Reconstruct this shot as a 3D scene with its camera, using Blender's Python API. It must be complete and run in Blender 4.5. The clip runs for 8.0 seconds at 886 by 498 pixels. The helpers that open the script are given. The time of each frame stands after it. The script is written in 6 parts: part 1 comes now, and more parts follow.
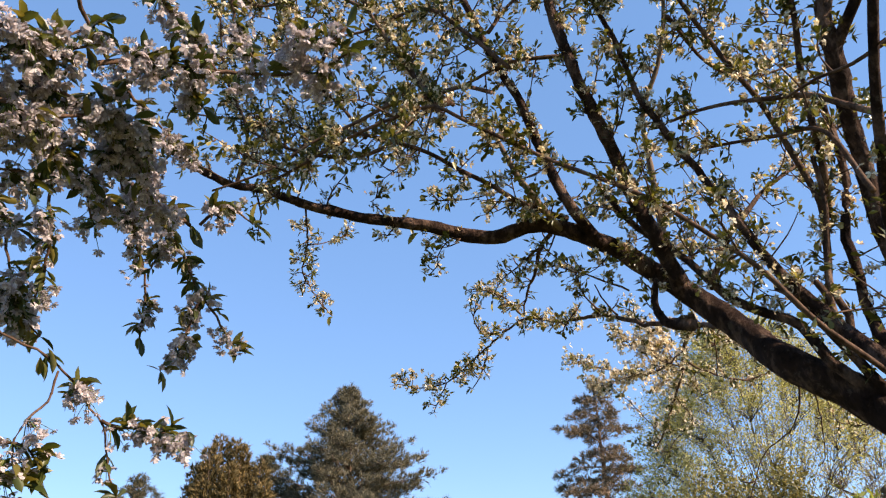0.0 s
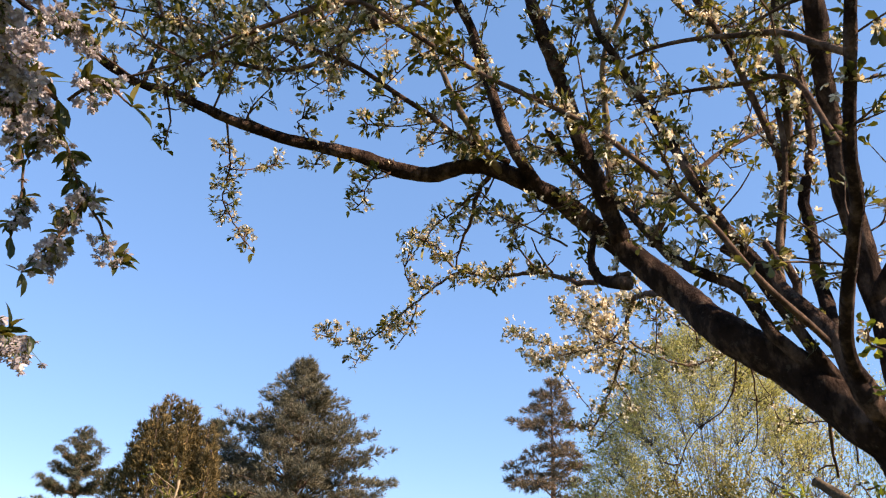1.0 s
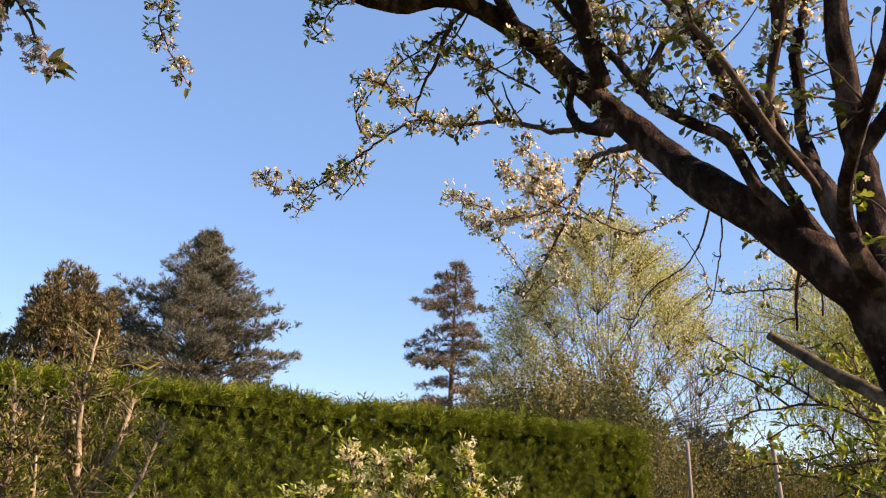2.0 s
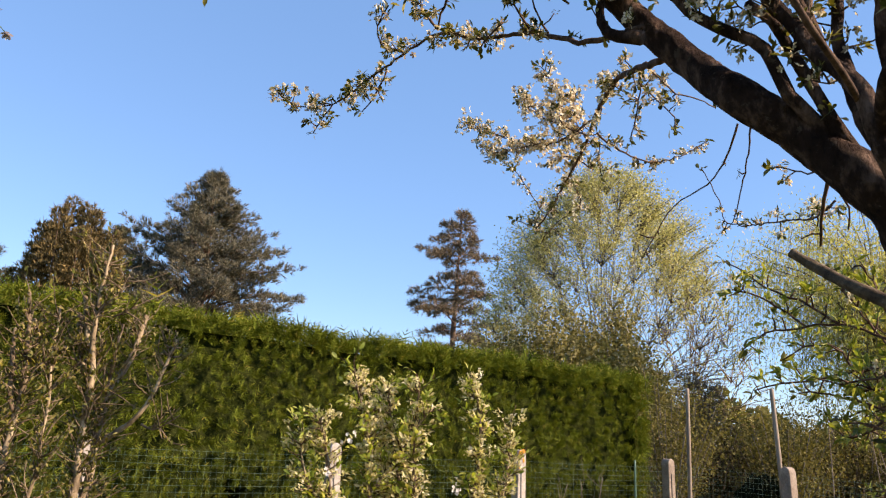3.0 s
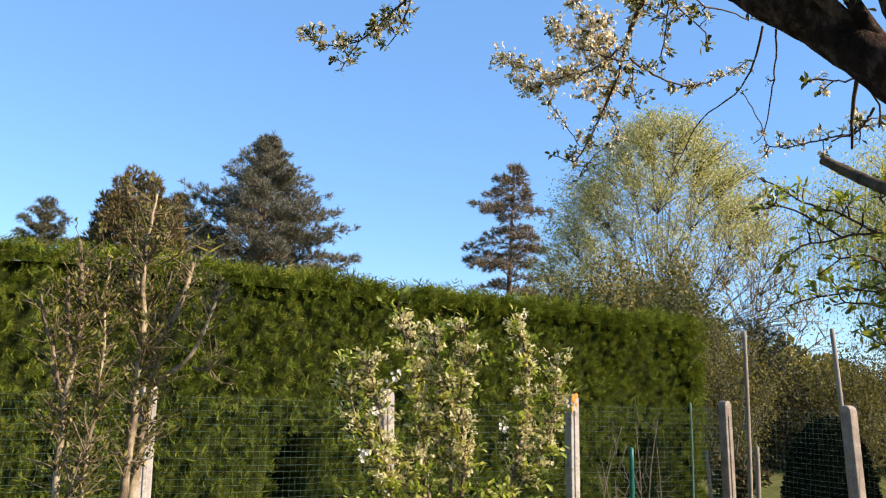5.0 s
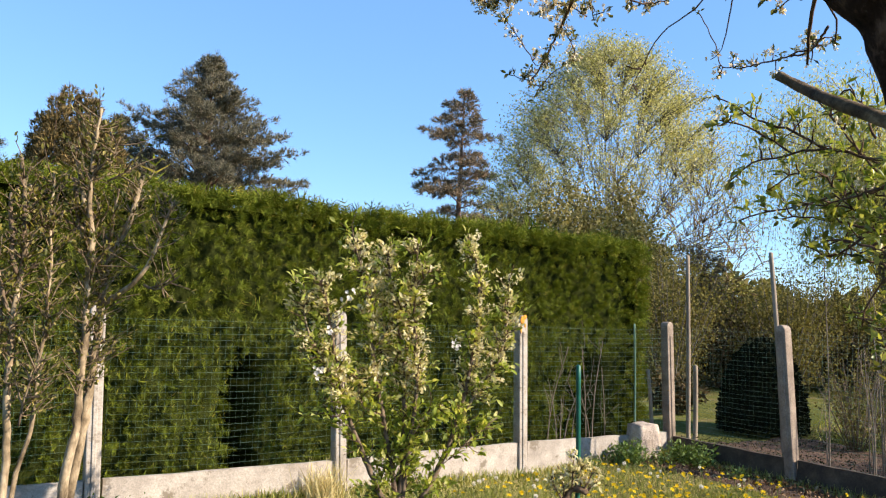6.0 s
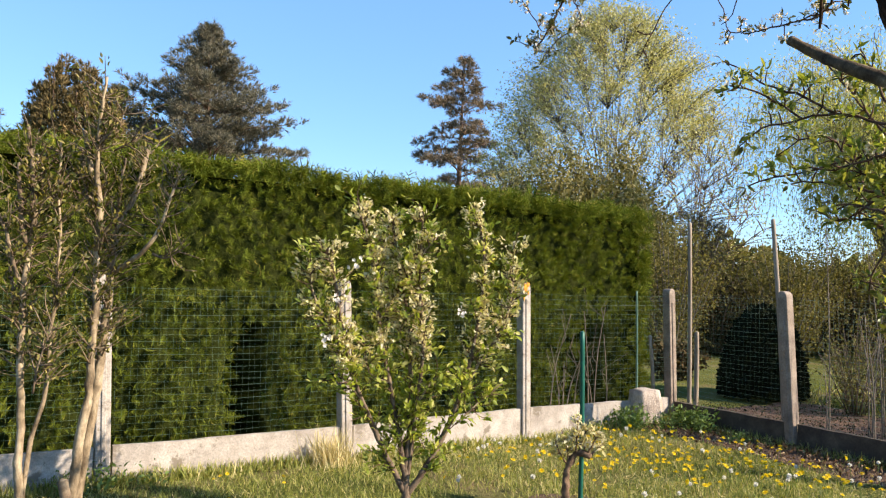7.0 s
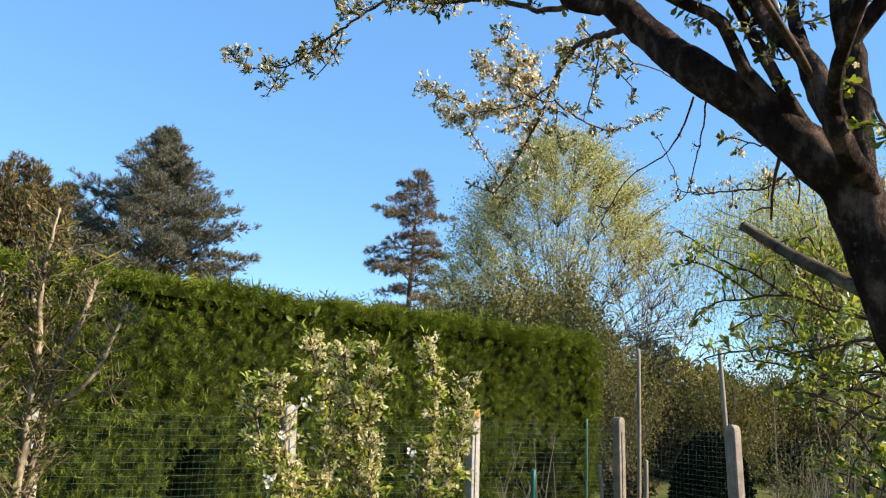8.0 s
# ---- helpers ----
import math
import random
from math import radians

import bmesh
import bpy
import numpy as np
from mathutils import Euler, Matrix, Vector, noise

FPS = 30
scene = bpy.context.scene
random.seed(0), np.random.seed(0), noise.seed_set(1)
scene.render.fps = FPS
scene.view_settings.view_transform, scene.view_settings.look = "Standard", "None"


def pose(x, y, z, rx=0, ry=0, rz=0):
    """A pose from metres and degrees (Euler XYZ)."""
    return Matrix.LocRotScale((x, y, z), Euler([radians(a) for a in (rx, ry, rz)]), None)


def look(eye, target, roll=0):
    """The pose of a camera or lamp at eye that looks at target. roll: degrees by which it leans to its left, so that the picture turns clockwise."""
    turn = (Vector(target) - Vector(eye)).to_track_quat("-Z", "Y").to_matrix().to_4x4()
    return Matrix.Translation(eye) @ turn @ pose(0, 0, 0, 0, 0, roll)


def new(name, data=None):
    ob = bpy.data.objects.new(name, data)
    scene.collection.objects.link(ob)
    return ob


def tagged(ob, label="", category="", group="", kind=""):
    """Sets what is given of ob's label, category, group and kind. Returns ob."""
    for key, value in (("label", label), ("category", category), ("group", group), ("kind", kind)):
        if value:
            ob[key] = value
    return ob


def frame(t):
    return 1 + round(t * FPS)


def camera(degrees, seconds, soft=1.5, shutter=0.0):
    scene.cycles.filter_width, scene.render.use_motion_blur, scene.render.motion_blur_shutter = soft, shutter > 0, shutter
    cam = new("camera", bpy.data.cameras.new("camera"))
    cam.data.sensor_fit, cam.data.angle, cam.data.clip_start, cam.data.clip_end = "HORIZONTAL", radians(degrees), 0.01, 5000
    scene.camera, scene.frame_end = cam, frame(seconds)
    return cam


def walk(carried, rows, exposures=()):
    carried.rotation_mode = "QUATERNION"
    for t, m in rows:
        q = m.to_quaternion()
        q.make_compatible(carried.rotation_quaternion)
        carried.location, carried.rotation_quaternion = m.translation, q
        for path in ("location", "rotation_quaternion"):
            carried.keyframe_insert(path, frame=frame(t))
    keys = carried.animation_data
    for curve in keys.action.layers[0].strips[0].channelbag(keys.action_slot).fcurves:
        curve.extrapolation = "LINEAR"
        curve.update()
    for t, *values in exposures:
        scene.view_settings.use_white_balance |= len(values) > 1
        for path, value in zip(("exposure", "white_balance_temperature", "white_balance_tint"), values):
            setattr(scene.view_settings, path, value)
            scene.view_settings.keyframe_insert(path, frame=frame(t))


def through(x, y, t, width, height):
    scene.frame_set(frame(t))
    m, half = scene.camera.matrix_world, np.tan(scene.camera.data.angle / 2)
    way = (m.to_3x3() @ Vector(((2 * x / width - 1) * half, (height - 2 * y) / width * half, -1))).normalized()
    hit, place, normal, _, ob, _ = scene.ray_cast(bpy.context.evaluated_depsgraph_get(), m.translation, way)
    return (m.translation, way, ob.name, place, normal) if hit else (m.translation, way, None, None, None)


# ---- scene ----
cam = camera(58.1, 8.0, soft=1.2)

PATH = [
    (0, (0.681, 0.896, 1.878), (0.026, 2.575, 2.746), -3.9),
    (0.3, (0.679, 0.968, 1.859), (0.062, 2.665, 2.718), -2.7),
    (0.5, (0.695, 1.052, 1.841), (0.083, 2.749, 2.704), -1.7),
    (0.8, (0.715, 1.172, 1.848), (0.113, 2.874, 2.709), 0.5),
    (1, (0.72, 1.208, 1.844), (0.119, 2.924, 2.677), 1.0),
    (1.2, (0.699, 1.229, 1.831), (0.095, 2.968, 2.613), 1.7),
    (1.5, (0.637, 1.252, 1.825), (0.124, 3.026, 2.592), 2.3),
    (1.8, (0.563, 1.287, 1.809), (0.156, 3.114, 2.513), 1.9),
    (2, (0.529, 1.305, 1.776), (0.128, 3.181, 2.34), 1.6),
    (2.2, (0.502, 1.32, 1.731), (0.102, 3.22, 2.21), 1.5),
    (3.3, (0.482, 1.333, 1.664), (0.043, 3.235, 2.099), 4.4),
    (3.5, (0.487, 1.334, 1.655), (0.01, 3.228, 2.084), 4.6),
    (3.7, (0.501, 1.338, 1.642), (0.001, 3.227, 2.067), 4.6),
    (4, (0.523, 1.352, 1.624), (-0.029, 3.23, 2.032), 2.6),
    (4.2, (0.545, 1.361, 1.606), (-0.02, 3.24, 1.993), 2.5),
    (5.3, (0.566, 1.367, 1.584), (0.047, 3.271, 1.906), 1.9),
    (5.5, (0.564, 1.365, 1.588), (0.095, 3.285, 1.895), 2.1),
    (5.8, (0.547, 1.358, 1.562), (0.123, 3.301, 1.775), 2.1),
    (6, (0.539, 1.361, 1.547), (0.116, 3.31, 1.702), 1.9),
    (6.3, (0.532, 1.349, 1.513), (0.113, 3.303, 1.604), 1.6),
    (6.5, (0.526, 1.35, 1.498), (0.105, 3.304, 1.571), 1.4),
    (7, (0.513, 1.337, 1.539), (0.091, 3.291, 1.616), 1.6),
    (7.3, (0.499, 1.339, 1.599), (0.077, 3.284, 1.798), 1.7),
    (7.5, (0.494, 1.333, 1.625), (0.074, 3.27, 1.889), 1.8),
    (7.7, (0.492, 1.333, 1.653), (0.092, 3.267, 1.968), 2.2),
    (8, (0.482, 1.339, 1.701), (0.177, 3.284, 2.05), 3.1),
]
walk(cam, [(t, look(eye, target, roll)) for t, eye, target, roll in PATH], [(0, 1.12, 7200, 19), (1.0, 1.12, 7300, 21), (2.0, 1.12, 7700, 24), (3.5, 1.06, 7000, 17), (4.0, 1.05, 6800, 15), (5.5, 1.15, 6600, 11), (6.5, 1.22, 6700, 11), (7.0, 1.24, 6700, 11), (7.5, 1.16, 6500, 8), (8.0, 1.12, 6400, 6)])

# ---- light ----
SUN = Vector((1.0, -0.08, 0.62)).normalized()   # towards the sun
world = bpy.data.worlds.new("sky")
scene.world = world
world.use_nodes = True
wn = world.node_tree.nodes
sky = wn.new("ShaderNodeTexSky")
sky.sky_type = "NISHITA"
sky.sun_disc = False
sky.sun_elevation = math.asin(SUN.z)
sky.sun_rotation = math.atan2(SUN.x, SUN.y)
sky.altitude, sky.air_density, sky.dust_density, sky.ozone_density = 100, 1.0, 0.0, 6.0
haze = wn.new("ShaderNodeMix")       # thin even haze that levels the clear sky
haze.data_type = "RGBA"
haze.inputs[0].default_value, haze.inputs[7].default_value = 0.4, (0.98, 2.38, 4.7, 1)
world.node_tree.links.new(sky.outputs[0], haze.inputs[6])
world.node_tree.links.new(haze.outputs[2], wn["Background"].inputs[0])
wn["Background"].inputs[1].default_value = 0.115
sun = new("sun", bpy.data.lights.new("sun", "SUN"))
sun.data.energy, sun.data.angle, sun.data.color = 5.0, radians(0.53), (1.0, 0.89, 0.73)
sun.matrix_world = look(SUN * 60, (0, 0, 0))

# ---- materials ----
def node(nt, kind, **values):
    n = nt.nodes.new(kind)
    for key, value in values.items():
        n.inputs[key].default_value = value
    return n


def ramp(nt, fac, stops):
    n = nt.nodes.new("ShaderNodeValToRGB")
    e = n.color_ramp.elements
    while len(e) < len(stops):
        e.new(0.5)
    for k, (at, col) in enumerate(stops):
        e[k].position, e[k].color = at, (*col, 1)
    nt.links.new(fac, n.inputs[0])
    return n.outputs[0]


def mixed(nt, fac, a, b, how="MIX"):
    n = nt.nodes.new("ShaderNodeMix")
    n.data_type, n.blend_type = "RGBA", how
    for sock, v in ((n.inputs[0], fac), (n.inputs[6], a), (n.inputs[7], b)):
        if isinstance(v, (int, float)):
            sock.default_value = v
        elif isinstance(v, tuple):
            sock.default_value = (*v, 1)
        else:
            nt.links.new(v, sock)
    return n.outputs[2]


def noise_of(nt, scale, detail=4.0, rough=0.6, stretch=None):
    tc = nt.nodes.new("ShaderNodeTexCoord")
    src = tc.outputs["Object"]
    if stretch:
        mp = nt.nodes.new("ShaderNodeMapping")
        mp.inputs["Scale"].default_value = stretch
        nt.links.new(src, mp.inputs[0])
        src = mp.outputs[0]
    n = node(nt, "ShaderNodeTexNoise", Scale=scale, Detail=detail, Roughness=rough)
    nt.links.new(src, n.inputs["Vector"])
    return n.outputs[0]


def base(name, rough):
    m = bpy.data.materials.new(name)
    m.use_nodes = True
    b = m.node_tree.nodes["Principled BSDF"]
    b.inputs["Roughness"].default_value = rough
    return m, m.node_tree, b


def bumped(nt, b, height, strength, distance):
    n = node(nt, "ShaderNodeBump", Strength=strength, Distance=distance)
    nt.links.new(height, n.inputs["Height"])
    nt.links.new(n.outputs[0], b.inputs["Normal"])


def surface(name, stops, scale, fine, rough=0.85, bump=0.5, depth=0.01, stretch=None, tint=None, gloss=0.3):
    """Mottled surface: broad noise picks the colour, fine noise adds grain and relief."""
    m, nt, b = base(name, rough)
    big, small = noise_of(nt, scale, 5, 0.65, stretch), noise_of(nt, fine, 6, 0.7, stretch)
    col = ramp(nt, big, stops)
    col = mixed(nt, 0.55, col, ramp(nt, small, ((0.3, (0.35, 0.34, 0.33)), (0.7, (1.3, 1.3, 1.3)))), "MULTIPLY")
    if tint:
        spot = ramp(nt, noise_of(nt, tint[1], 6, 0.7), ((tint[2], (0, 0, 0)), (tint[2] + 0.06, (1, 1, 1))))
        col = mixed(nt, spot, col, tint[0])
    nt.links.new(col, b.inputs["Base Color"])
    b.inputs["Specular IOR Level"].default_value = gloss
    bumped(nt, b, small, bump, depth)
    return m


def leafy(name, stops, rough=0.55, through=0.35, glow=(1.25, 1.2, 0.6), gloss=0.3):
    """Leaves and petals: colour by piece, part of the light passes through."""
    m, nt, b = base(name, rough)
    rnd = nt.nodes.new("ShaderNodeNewGeometry").outputs["Random Per Island"]
    col = ramp(nt, rnd, stops)
    col = mixed(nt, 0.35, col, ramp(nt, noise_of(nt, 3.0, 3), ((0.35, (0.55, 0.55, 0.5)), (0.65, (1.25, 1.2, 1.15)))), "MULTIPLY")
    nt.links.new(col, b.inputs["Base Color"])
    b.inputs["Specular IOR Level"].default_value = gloss
    tr = nt.nodes.new("ShaderNodeBsdfTranslucent")
    nt.links.new(mixed(nt, 1.0, col, glow, "MULTIPLY"), tr.inputs[0])
    mx = nt.nodes.new("ShaderNodeMixShader")
    mx.inputs[0].default_value = through
    nt.links.new(b.outputs[0], mx.inputs[1])
    nt.links.new(tr.outputs[0], mx.inputs[2])
    nt.links.new(mx.outputs[0], nt.nodes["Material Output"].inputs[0])
    return m


BARK = surface("plum_bark", ((0.3, (0.018, 0.01, 0.008)), (0.5, (0.06, 0.036, 0.027)), (0.66, (0.25, 0.16, 0.118))), 20, 110, 0.85, 1.0, 0.03, (1, 1, 0.5), ((0.12, 0.092, 0.07), 38, 0.6), 0.06)
TWIG = surface("plum_twig_bark", ((0.35, (0.042, 0.024, 0.016)), (0.65, (0.15, 0.092, 0.062))), 30, 120, 0.8, 0.5, 0.002, None, None, 0.08)
PALE_BARK = surface("pale_bark", ((0.35, (0.07, 0.048, 0.03)), (0.5, (0.16, 0.11, 0.07)), (0.7, (0.32, 0.24, 0.15))), 18, 80, 0.8, 0.5, 0.003, None,
                    ((0.1, 0.08, 0.06), 13, 0.62))
GREY_BARK = surface("grey_bark", ((0.3, (0.07, 0.055, 0.042)), (0.7, (0.2, 0.17, 0.14))), 3, 30, 0.85, 0.5, 0.01)
DARK_BARK = surface("conifer_bark", ((0.3, (0.1, 0.06, 0.04)), (0.7, (0.24, 0.15, 0.1))), 3, 30, 0.9, 0.5, 0.01)
CONCRETE = surface("concrete", ((0.25, (0.241, 0.202, 0.168)), (0.5, (0.387, 0.335, 0.288)), (0.75, (0.49, 0.439, 0.383))), 5, 70, 0.9, 0.6, 0.003, None,
                   ((0.19, 0.155, 0.12), 6, 0.57))
LICHEN = surface("orange_lichen", ((0.3, (0.42, 0.16, 0.02)), (0.7, (0.68, 0.32, 0.05))), 30, 160, 0.95, 0.9, 0.003)
STONE = surface("rubble_stone", ((0.3, (0.3, 0.225, 0.175)), (0.55, (0.5, 0.41, 0.34)), (0.75, (0.62, 0.53, 0.45))), 6, 45, 0.95, 0.9, 0.015, None, ((0.2, 0.17, 0.13), 9, 0.62))
WIRE = surface("green_wire", ((0.3, (0.07, 0.14, 0.095)), (0.7, (0.13, 0.21, 0.15))), 20, 200, 0.45, 0.1, 0.0005)
STAKE = surface("green_stake_paint", ((0.3, (0.008, 0.07, 0.05)), (0.7, (0.015, 0.12, 0.08))), 10, 150, 0.4, 0.2, 0.001)
POLE_WOOD = surface("weathered_wood", ((0.3, (0.2, 0.15, 0.11)), (0.7, (0.36, 0.29, 0.22))), 6, 60, 0.85, 0.5, 0.003, (1, 1, 0.15))
SOIL = surface("soil", ((0.3, (0.06, 0.035, 0.022)), (0.7, (0.15, 0.09, 0.06))), 9, 60, 1.0, 1.0, 0.02)
GROUND = surface("turf", ((0.3, (0.07, 0.08, 0.022)), (0.5, (0.12, 0.125, 0.038)), (0.68, (0.2, 0.15, 0.08))), 0.9, 26, 1.0, 1.0, 0.04, gloss=0.0)
CORE = surface("hedge_shade_sheet", ((0.3, (0.02, 0.027, 0.006)), (0.7, (0.045, 0.052, 0.014))), 6, 40, 1.0, 0.8, 0.03, gloss=0.0)

GRASS = leafy("grass_blades", ((0.0, (0.12, 0.15, 0.03)), (0.5, (0.26, 0.28, 0.06)), (0.8, (0.4, 0.37, 0.12)), (1.0, (0.56, 0.46, 0.25))), 0.6, 0.33)
LITTER = leafy("dead_leaves", ((0.0, (0.05, 0.028, 0.016)), (0.6, (0.14, 0.08, 0.045)), (1.0, (0.36, 0.25, 0.15))), 0.9, 0.15, gloss=0.1)
WEED = leafy("weed_leaves", ((0.0, (0.08, 0.13, 0.03)), (1.0, (0.2, 0.27, 0.07))), 0.5, 0.3)
DRY = leafy("dry_grass", ((0.0, (0.42, 0.34, 0.17)), (1.0, (0.7, 0.6, 0.34))), 0.8, 0.3)
THUJA = leafy("thuja_sprays", ((0.0, (0.049, 0.069, 0.009)), (0.5, (0.114, 0.145, 0.016)), (0.9, (0.178, 0.205, 0.025)), (1.0, (0.25, 0.2, 0.042))), 0.75, 0.2, gloss=0.06)
THUJA_TIP = leafy("thuja_tips", ((0.0, (0.095, 0.125, 0.01)), (0.7, (0.19, 0.215, 0.022)), (1.0, (0.31, 0.27, 0.055))), 0.7, 0.2, gloss=0.08)
PLUM_LEAF = leafy("plum_leaves", ((0.0, (0.032, 0.038, 0.007)), (0.5, (0.088, 0.09, 0.017)), (0.85, (0.21, 0.19, 0.045)), (1.0, (0.4, 0.35, 0.15))), 0.32, 0.34, gloss=0.5)
# Lighter copy of the plum leaf; sunlight on the low shoots is in its colour.
SUNLIT_LEAF = leafy("sunlit_plum_leaves", ((0.0, (0.07, 0.1, 0.014)), (0.5, (0.17, 0.21, 0.035)), (1.0, (0.44, 0.42, 0.1))), 0.35, 0.45, gloss=0.5)
CHERRY_LEAF = leafy("cherry_leaves", ((0.0, (0.03, 0.042, 0.01)), (0.5, (0.065, 0.078, 0.018)), (1.0, (0.2, 0.16, 0.04))), 0.4, 0.35, gloss=0.45)
PLUM_PETAL = leafy("faded_petals", ((0.0, (0.24, 0.15, 0.09)), (0.4, (0.58, 0.49, 0.32)), (0.75, (0.8, 0.73, 0.56)), (1.0, (0.9, 0.86, 0.75))), 0.6, 0.42, (1.1, 1.0, 0.8))
CHERRY_PETAL = leafy("cherry_petals", ((0.0, (0.35, 0.3, 0.31)), (0.6, (0.54, 0.485, 0.49)), (1.0, (0.78, 0.73, 0.73))), 0.6, 0.42, (1.0, 0.97, 0.97))
PEAR_LEAF = leafy("pear_leaves", ((0.0, (0.14, 0.19, 0.024)), (0.6, (0.31, 0.36, 0.056)), (1.0, (0.58, 0.55, 0.2))), 0.5, 0.5)
PEAR_BUD = leafy("pear_buds", ((0.0, (0.42, 0.41, 0.13)), (0.5, (0.7, 0.63, 0.34)), (1.0, (0.87, 0.8, 0.62))), 0.6, 0.48, (1.1, 1.0, 0.75))
WHITE_PETAL = leafy("white_petals", ((0.0, (0.66, 0.58, 0.54)), (1.0, (0.82, 0.77, 0.72))), 0.6, 0.35, (1, 1, 1))
YELLOW_PETAL = leafy("dandelion_petals", ((0.0, (0.779, 0.532, 0.0095)), (1.0, (0.855, 0.665, 0.0285))), 0.6, 0.3, (1, 1, 0.6))
SEED_WHITE = leafy("seed_down", ((0.0, (0.7, 0.66, 0.58)), (1.0, (0.86, 0.83, 0.76))), 0.9, 0.5, (1, 1, 1))
CEDAR_N = leafy("cedar_needles", ((0.0, (0.045, 0.048, 0.034)), (0.6, (0.12, 0.112, 0.078)), (1.0, (0.32, 0.27, 0.185))), 0.7, 0.15)
CYPRESS_N = leafy("browned_cypress", ((0.0, (0.05, 0.045, 0.018)), (0.5, (0.12, 0.088, 0.034)), (1.0, (0.28, 0.19, 0.075))), 0.7, 0.12)
PINE_N = leafy("pine_needles", ((0.0, (0.04, 0.05, 0.028)), (0.6, (0.08, 0.085, 0.05)), (1.0, (0.22, 0.14, 0.08))), 0.7, 0.15)
BIRCH_L = leafy("spring_birch_leaves", ((0.0, (0.25, 0.248, 0.085)), (0.6, (0.45, 0.43, 0.185)), (1.0, (0.66, 0.6, 0.35))), 0.6, 0.45, (1.2, 1.15, 0.7))
HEDGEROW_L = leafy("olive_hedgerow_leaves", ((0.0, (0.11, 0.1, 0.036)), (0.6, (0.23, 0.2, 0.078)), (1.0, (0.42, 0.35, 0.165))), 0.7, 0.3, gloss=0.1)
WILLOW_L = leafy("willow_leaves", ((0.0, (0.3, 0.31, 0.09)), (0.6, (0.48, 0.46, 0.16)), (1.0, (0.62, 0.54, 0.24))), 0.6, 0.5)
BRUSH_L = leafy("brush_leaves", ((0.0, (0.085, 0.078, 0.028)), (0.6, (0.145, 0.13, 0.047)), (1.0, (0.24, 0.2, 0.085))), 0.85, 0.35, gloss=0.03)
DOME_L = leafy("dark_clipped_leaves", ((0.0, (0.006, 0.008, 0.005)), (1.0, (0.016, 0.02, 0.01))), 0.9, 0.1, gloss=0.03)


def leaf_by_object(name, a, b):
    """Single leaves: colour from the object's own random number."""
    m, nt, bs = base(name, 0.45)
    rnd = nt.nodes.new("ShaderNodeObjectInfo").outputs["Random"]
    col = ramp(nt, rnd, ((0.0, a), (1.0, b)))
    nt.links.new(col, bs.inputs["Base Color"])
    tr = nt.nodes.new("ShaderNodeBsdfTranslucent")
    nt.links.new(mixed(nt, 1.0, col, (1.25, 1.15, 0.6), "MULTIPLY"), tr.inputs[0])
    mx = nt.nodes.new("ShaderNodeMixShader")
    mx.inputs[0].default_value = 0.4
    nt.links.new(bs.outputs[0], mx.inputs[1])
    nt.links.new(tr.outputs[0], mx.inputs[2])
    nt.links.new(mx.outputs[0], nt.nodes["Material Output"].inputs[0])
    return m


CHERRY_LEAF_ONE = leaf_by_object("cherry_leaf", (0.03, 0.045, 0.01), (0.15, 0.125, 0.03))
WILLOW_LEAF_DULL = leafy("yellowish_leaves", ((0.0, (0.05, 0.06, 0.011)), (0.6, (0.14, 0.14, 0.03)), (1.0, (0.4, 0.32, 0.11))), 0.5, 0.45)
# Slab shade is put into this dark base; the orange spots are lichen.
SHADED_CONCRETE = surface("shade_darkened_concrete", ((0.25, (0.035, 0.025, 0.018)), (0.5, (0.07, 0.052, 0.038)), (0.75, (0.13, 0.1, 0.07))), 5, 60, 0.95, 0.7, 0.004, None, ((0.3, 0.16, 0.05), 11, 0.7))
BROWN_BARK = surface("brown_stem_bark", ((0.35, (0.07, 0.045, 0.03)), (0.65, (0.2, 0.14, 0.09))), 20, 90, 0.8, 0.5, 0.003)
DWARF_BARK = surface("dwarf_tree_bark", ((0.35, (0.075, 0.042, 0.025)), (0.65, (0.24, 0.15, 0.09))), 20, 90, 0.8, 0.6, 0.004)
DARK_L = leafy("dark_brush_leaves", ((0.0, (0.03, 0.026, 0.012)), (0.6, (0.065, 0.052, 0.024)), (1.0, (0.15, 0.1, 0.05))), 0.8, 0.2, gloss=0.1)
TAN_BARK = surface("tan_stem_bark", ((0.35, (0.1, 0.07, 0.042)), (0.5, (0.27, 0.2, 0.125)), (0.7, (0.5, 0.4, 0.27))), 14, 70, 0.8, 0.6, 0.004, (1, 1, .5), ((0.08, 0.06, 0.04), 13, 0.6), 0.15)
SHADE_COVER = leafy("shade_cover_leaves", ((0.0, (0.008, 0.014, 0.004)), (0.8, (0.024, 0.034, 0.01)), (1.0, (0.06, 0.05, 0.022))), 0.95, 0.1, gloss=0.05)
SPRUCE_N = leafy("spruce_needles", ((0.0, (0.07, 0.072, 0.054)), (0.6, (0.17, 0.135, 0.095)), (1.0, (0.36, 0.23, 0.15))), 0.7, 0.12)
BROWN_CONCRETE = surface("weathered_brown_concrete", ((0.25, (0.14, 0.105, 0.08)), (0.5, (0.26, 0.2, 0.155)), (0.75, (0.4, 0.33, 0.26))), 5, 70, 0.9, 0.7, 0.004, None, ((0.42, 0.22, 0.06), 8, 0.66))
CANE = surface("pale_cane", ((0.3, (0.12, 0.088, 0.066)), (0.7, (0.27, 0.21, 0.16))), 12, 80, 0.85, 0.4, 0.001)
STUB_BARK = surface("old_stub_bark", ((0.35, (0.045, 0.03, 0.019)), (0.55, (0.13, 0.095, 0.06)), (0.75, (0.32, 0.25, 0.16))), 22, 90, 0.85, 0.8, 0.006, None, None, 0.1)
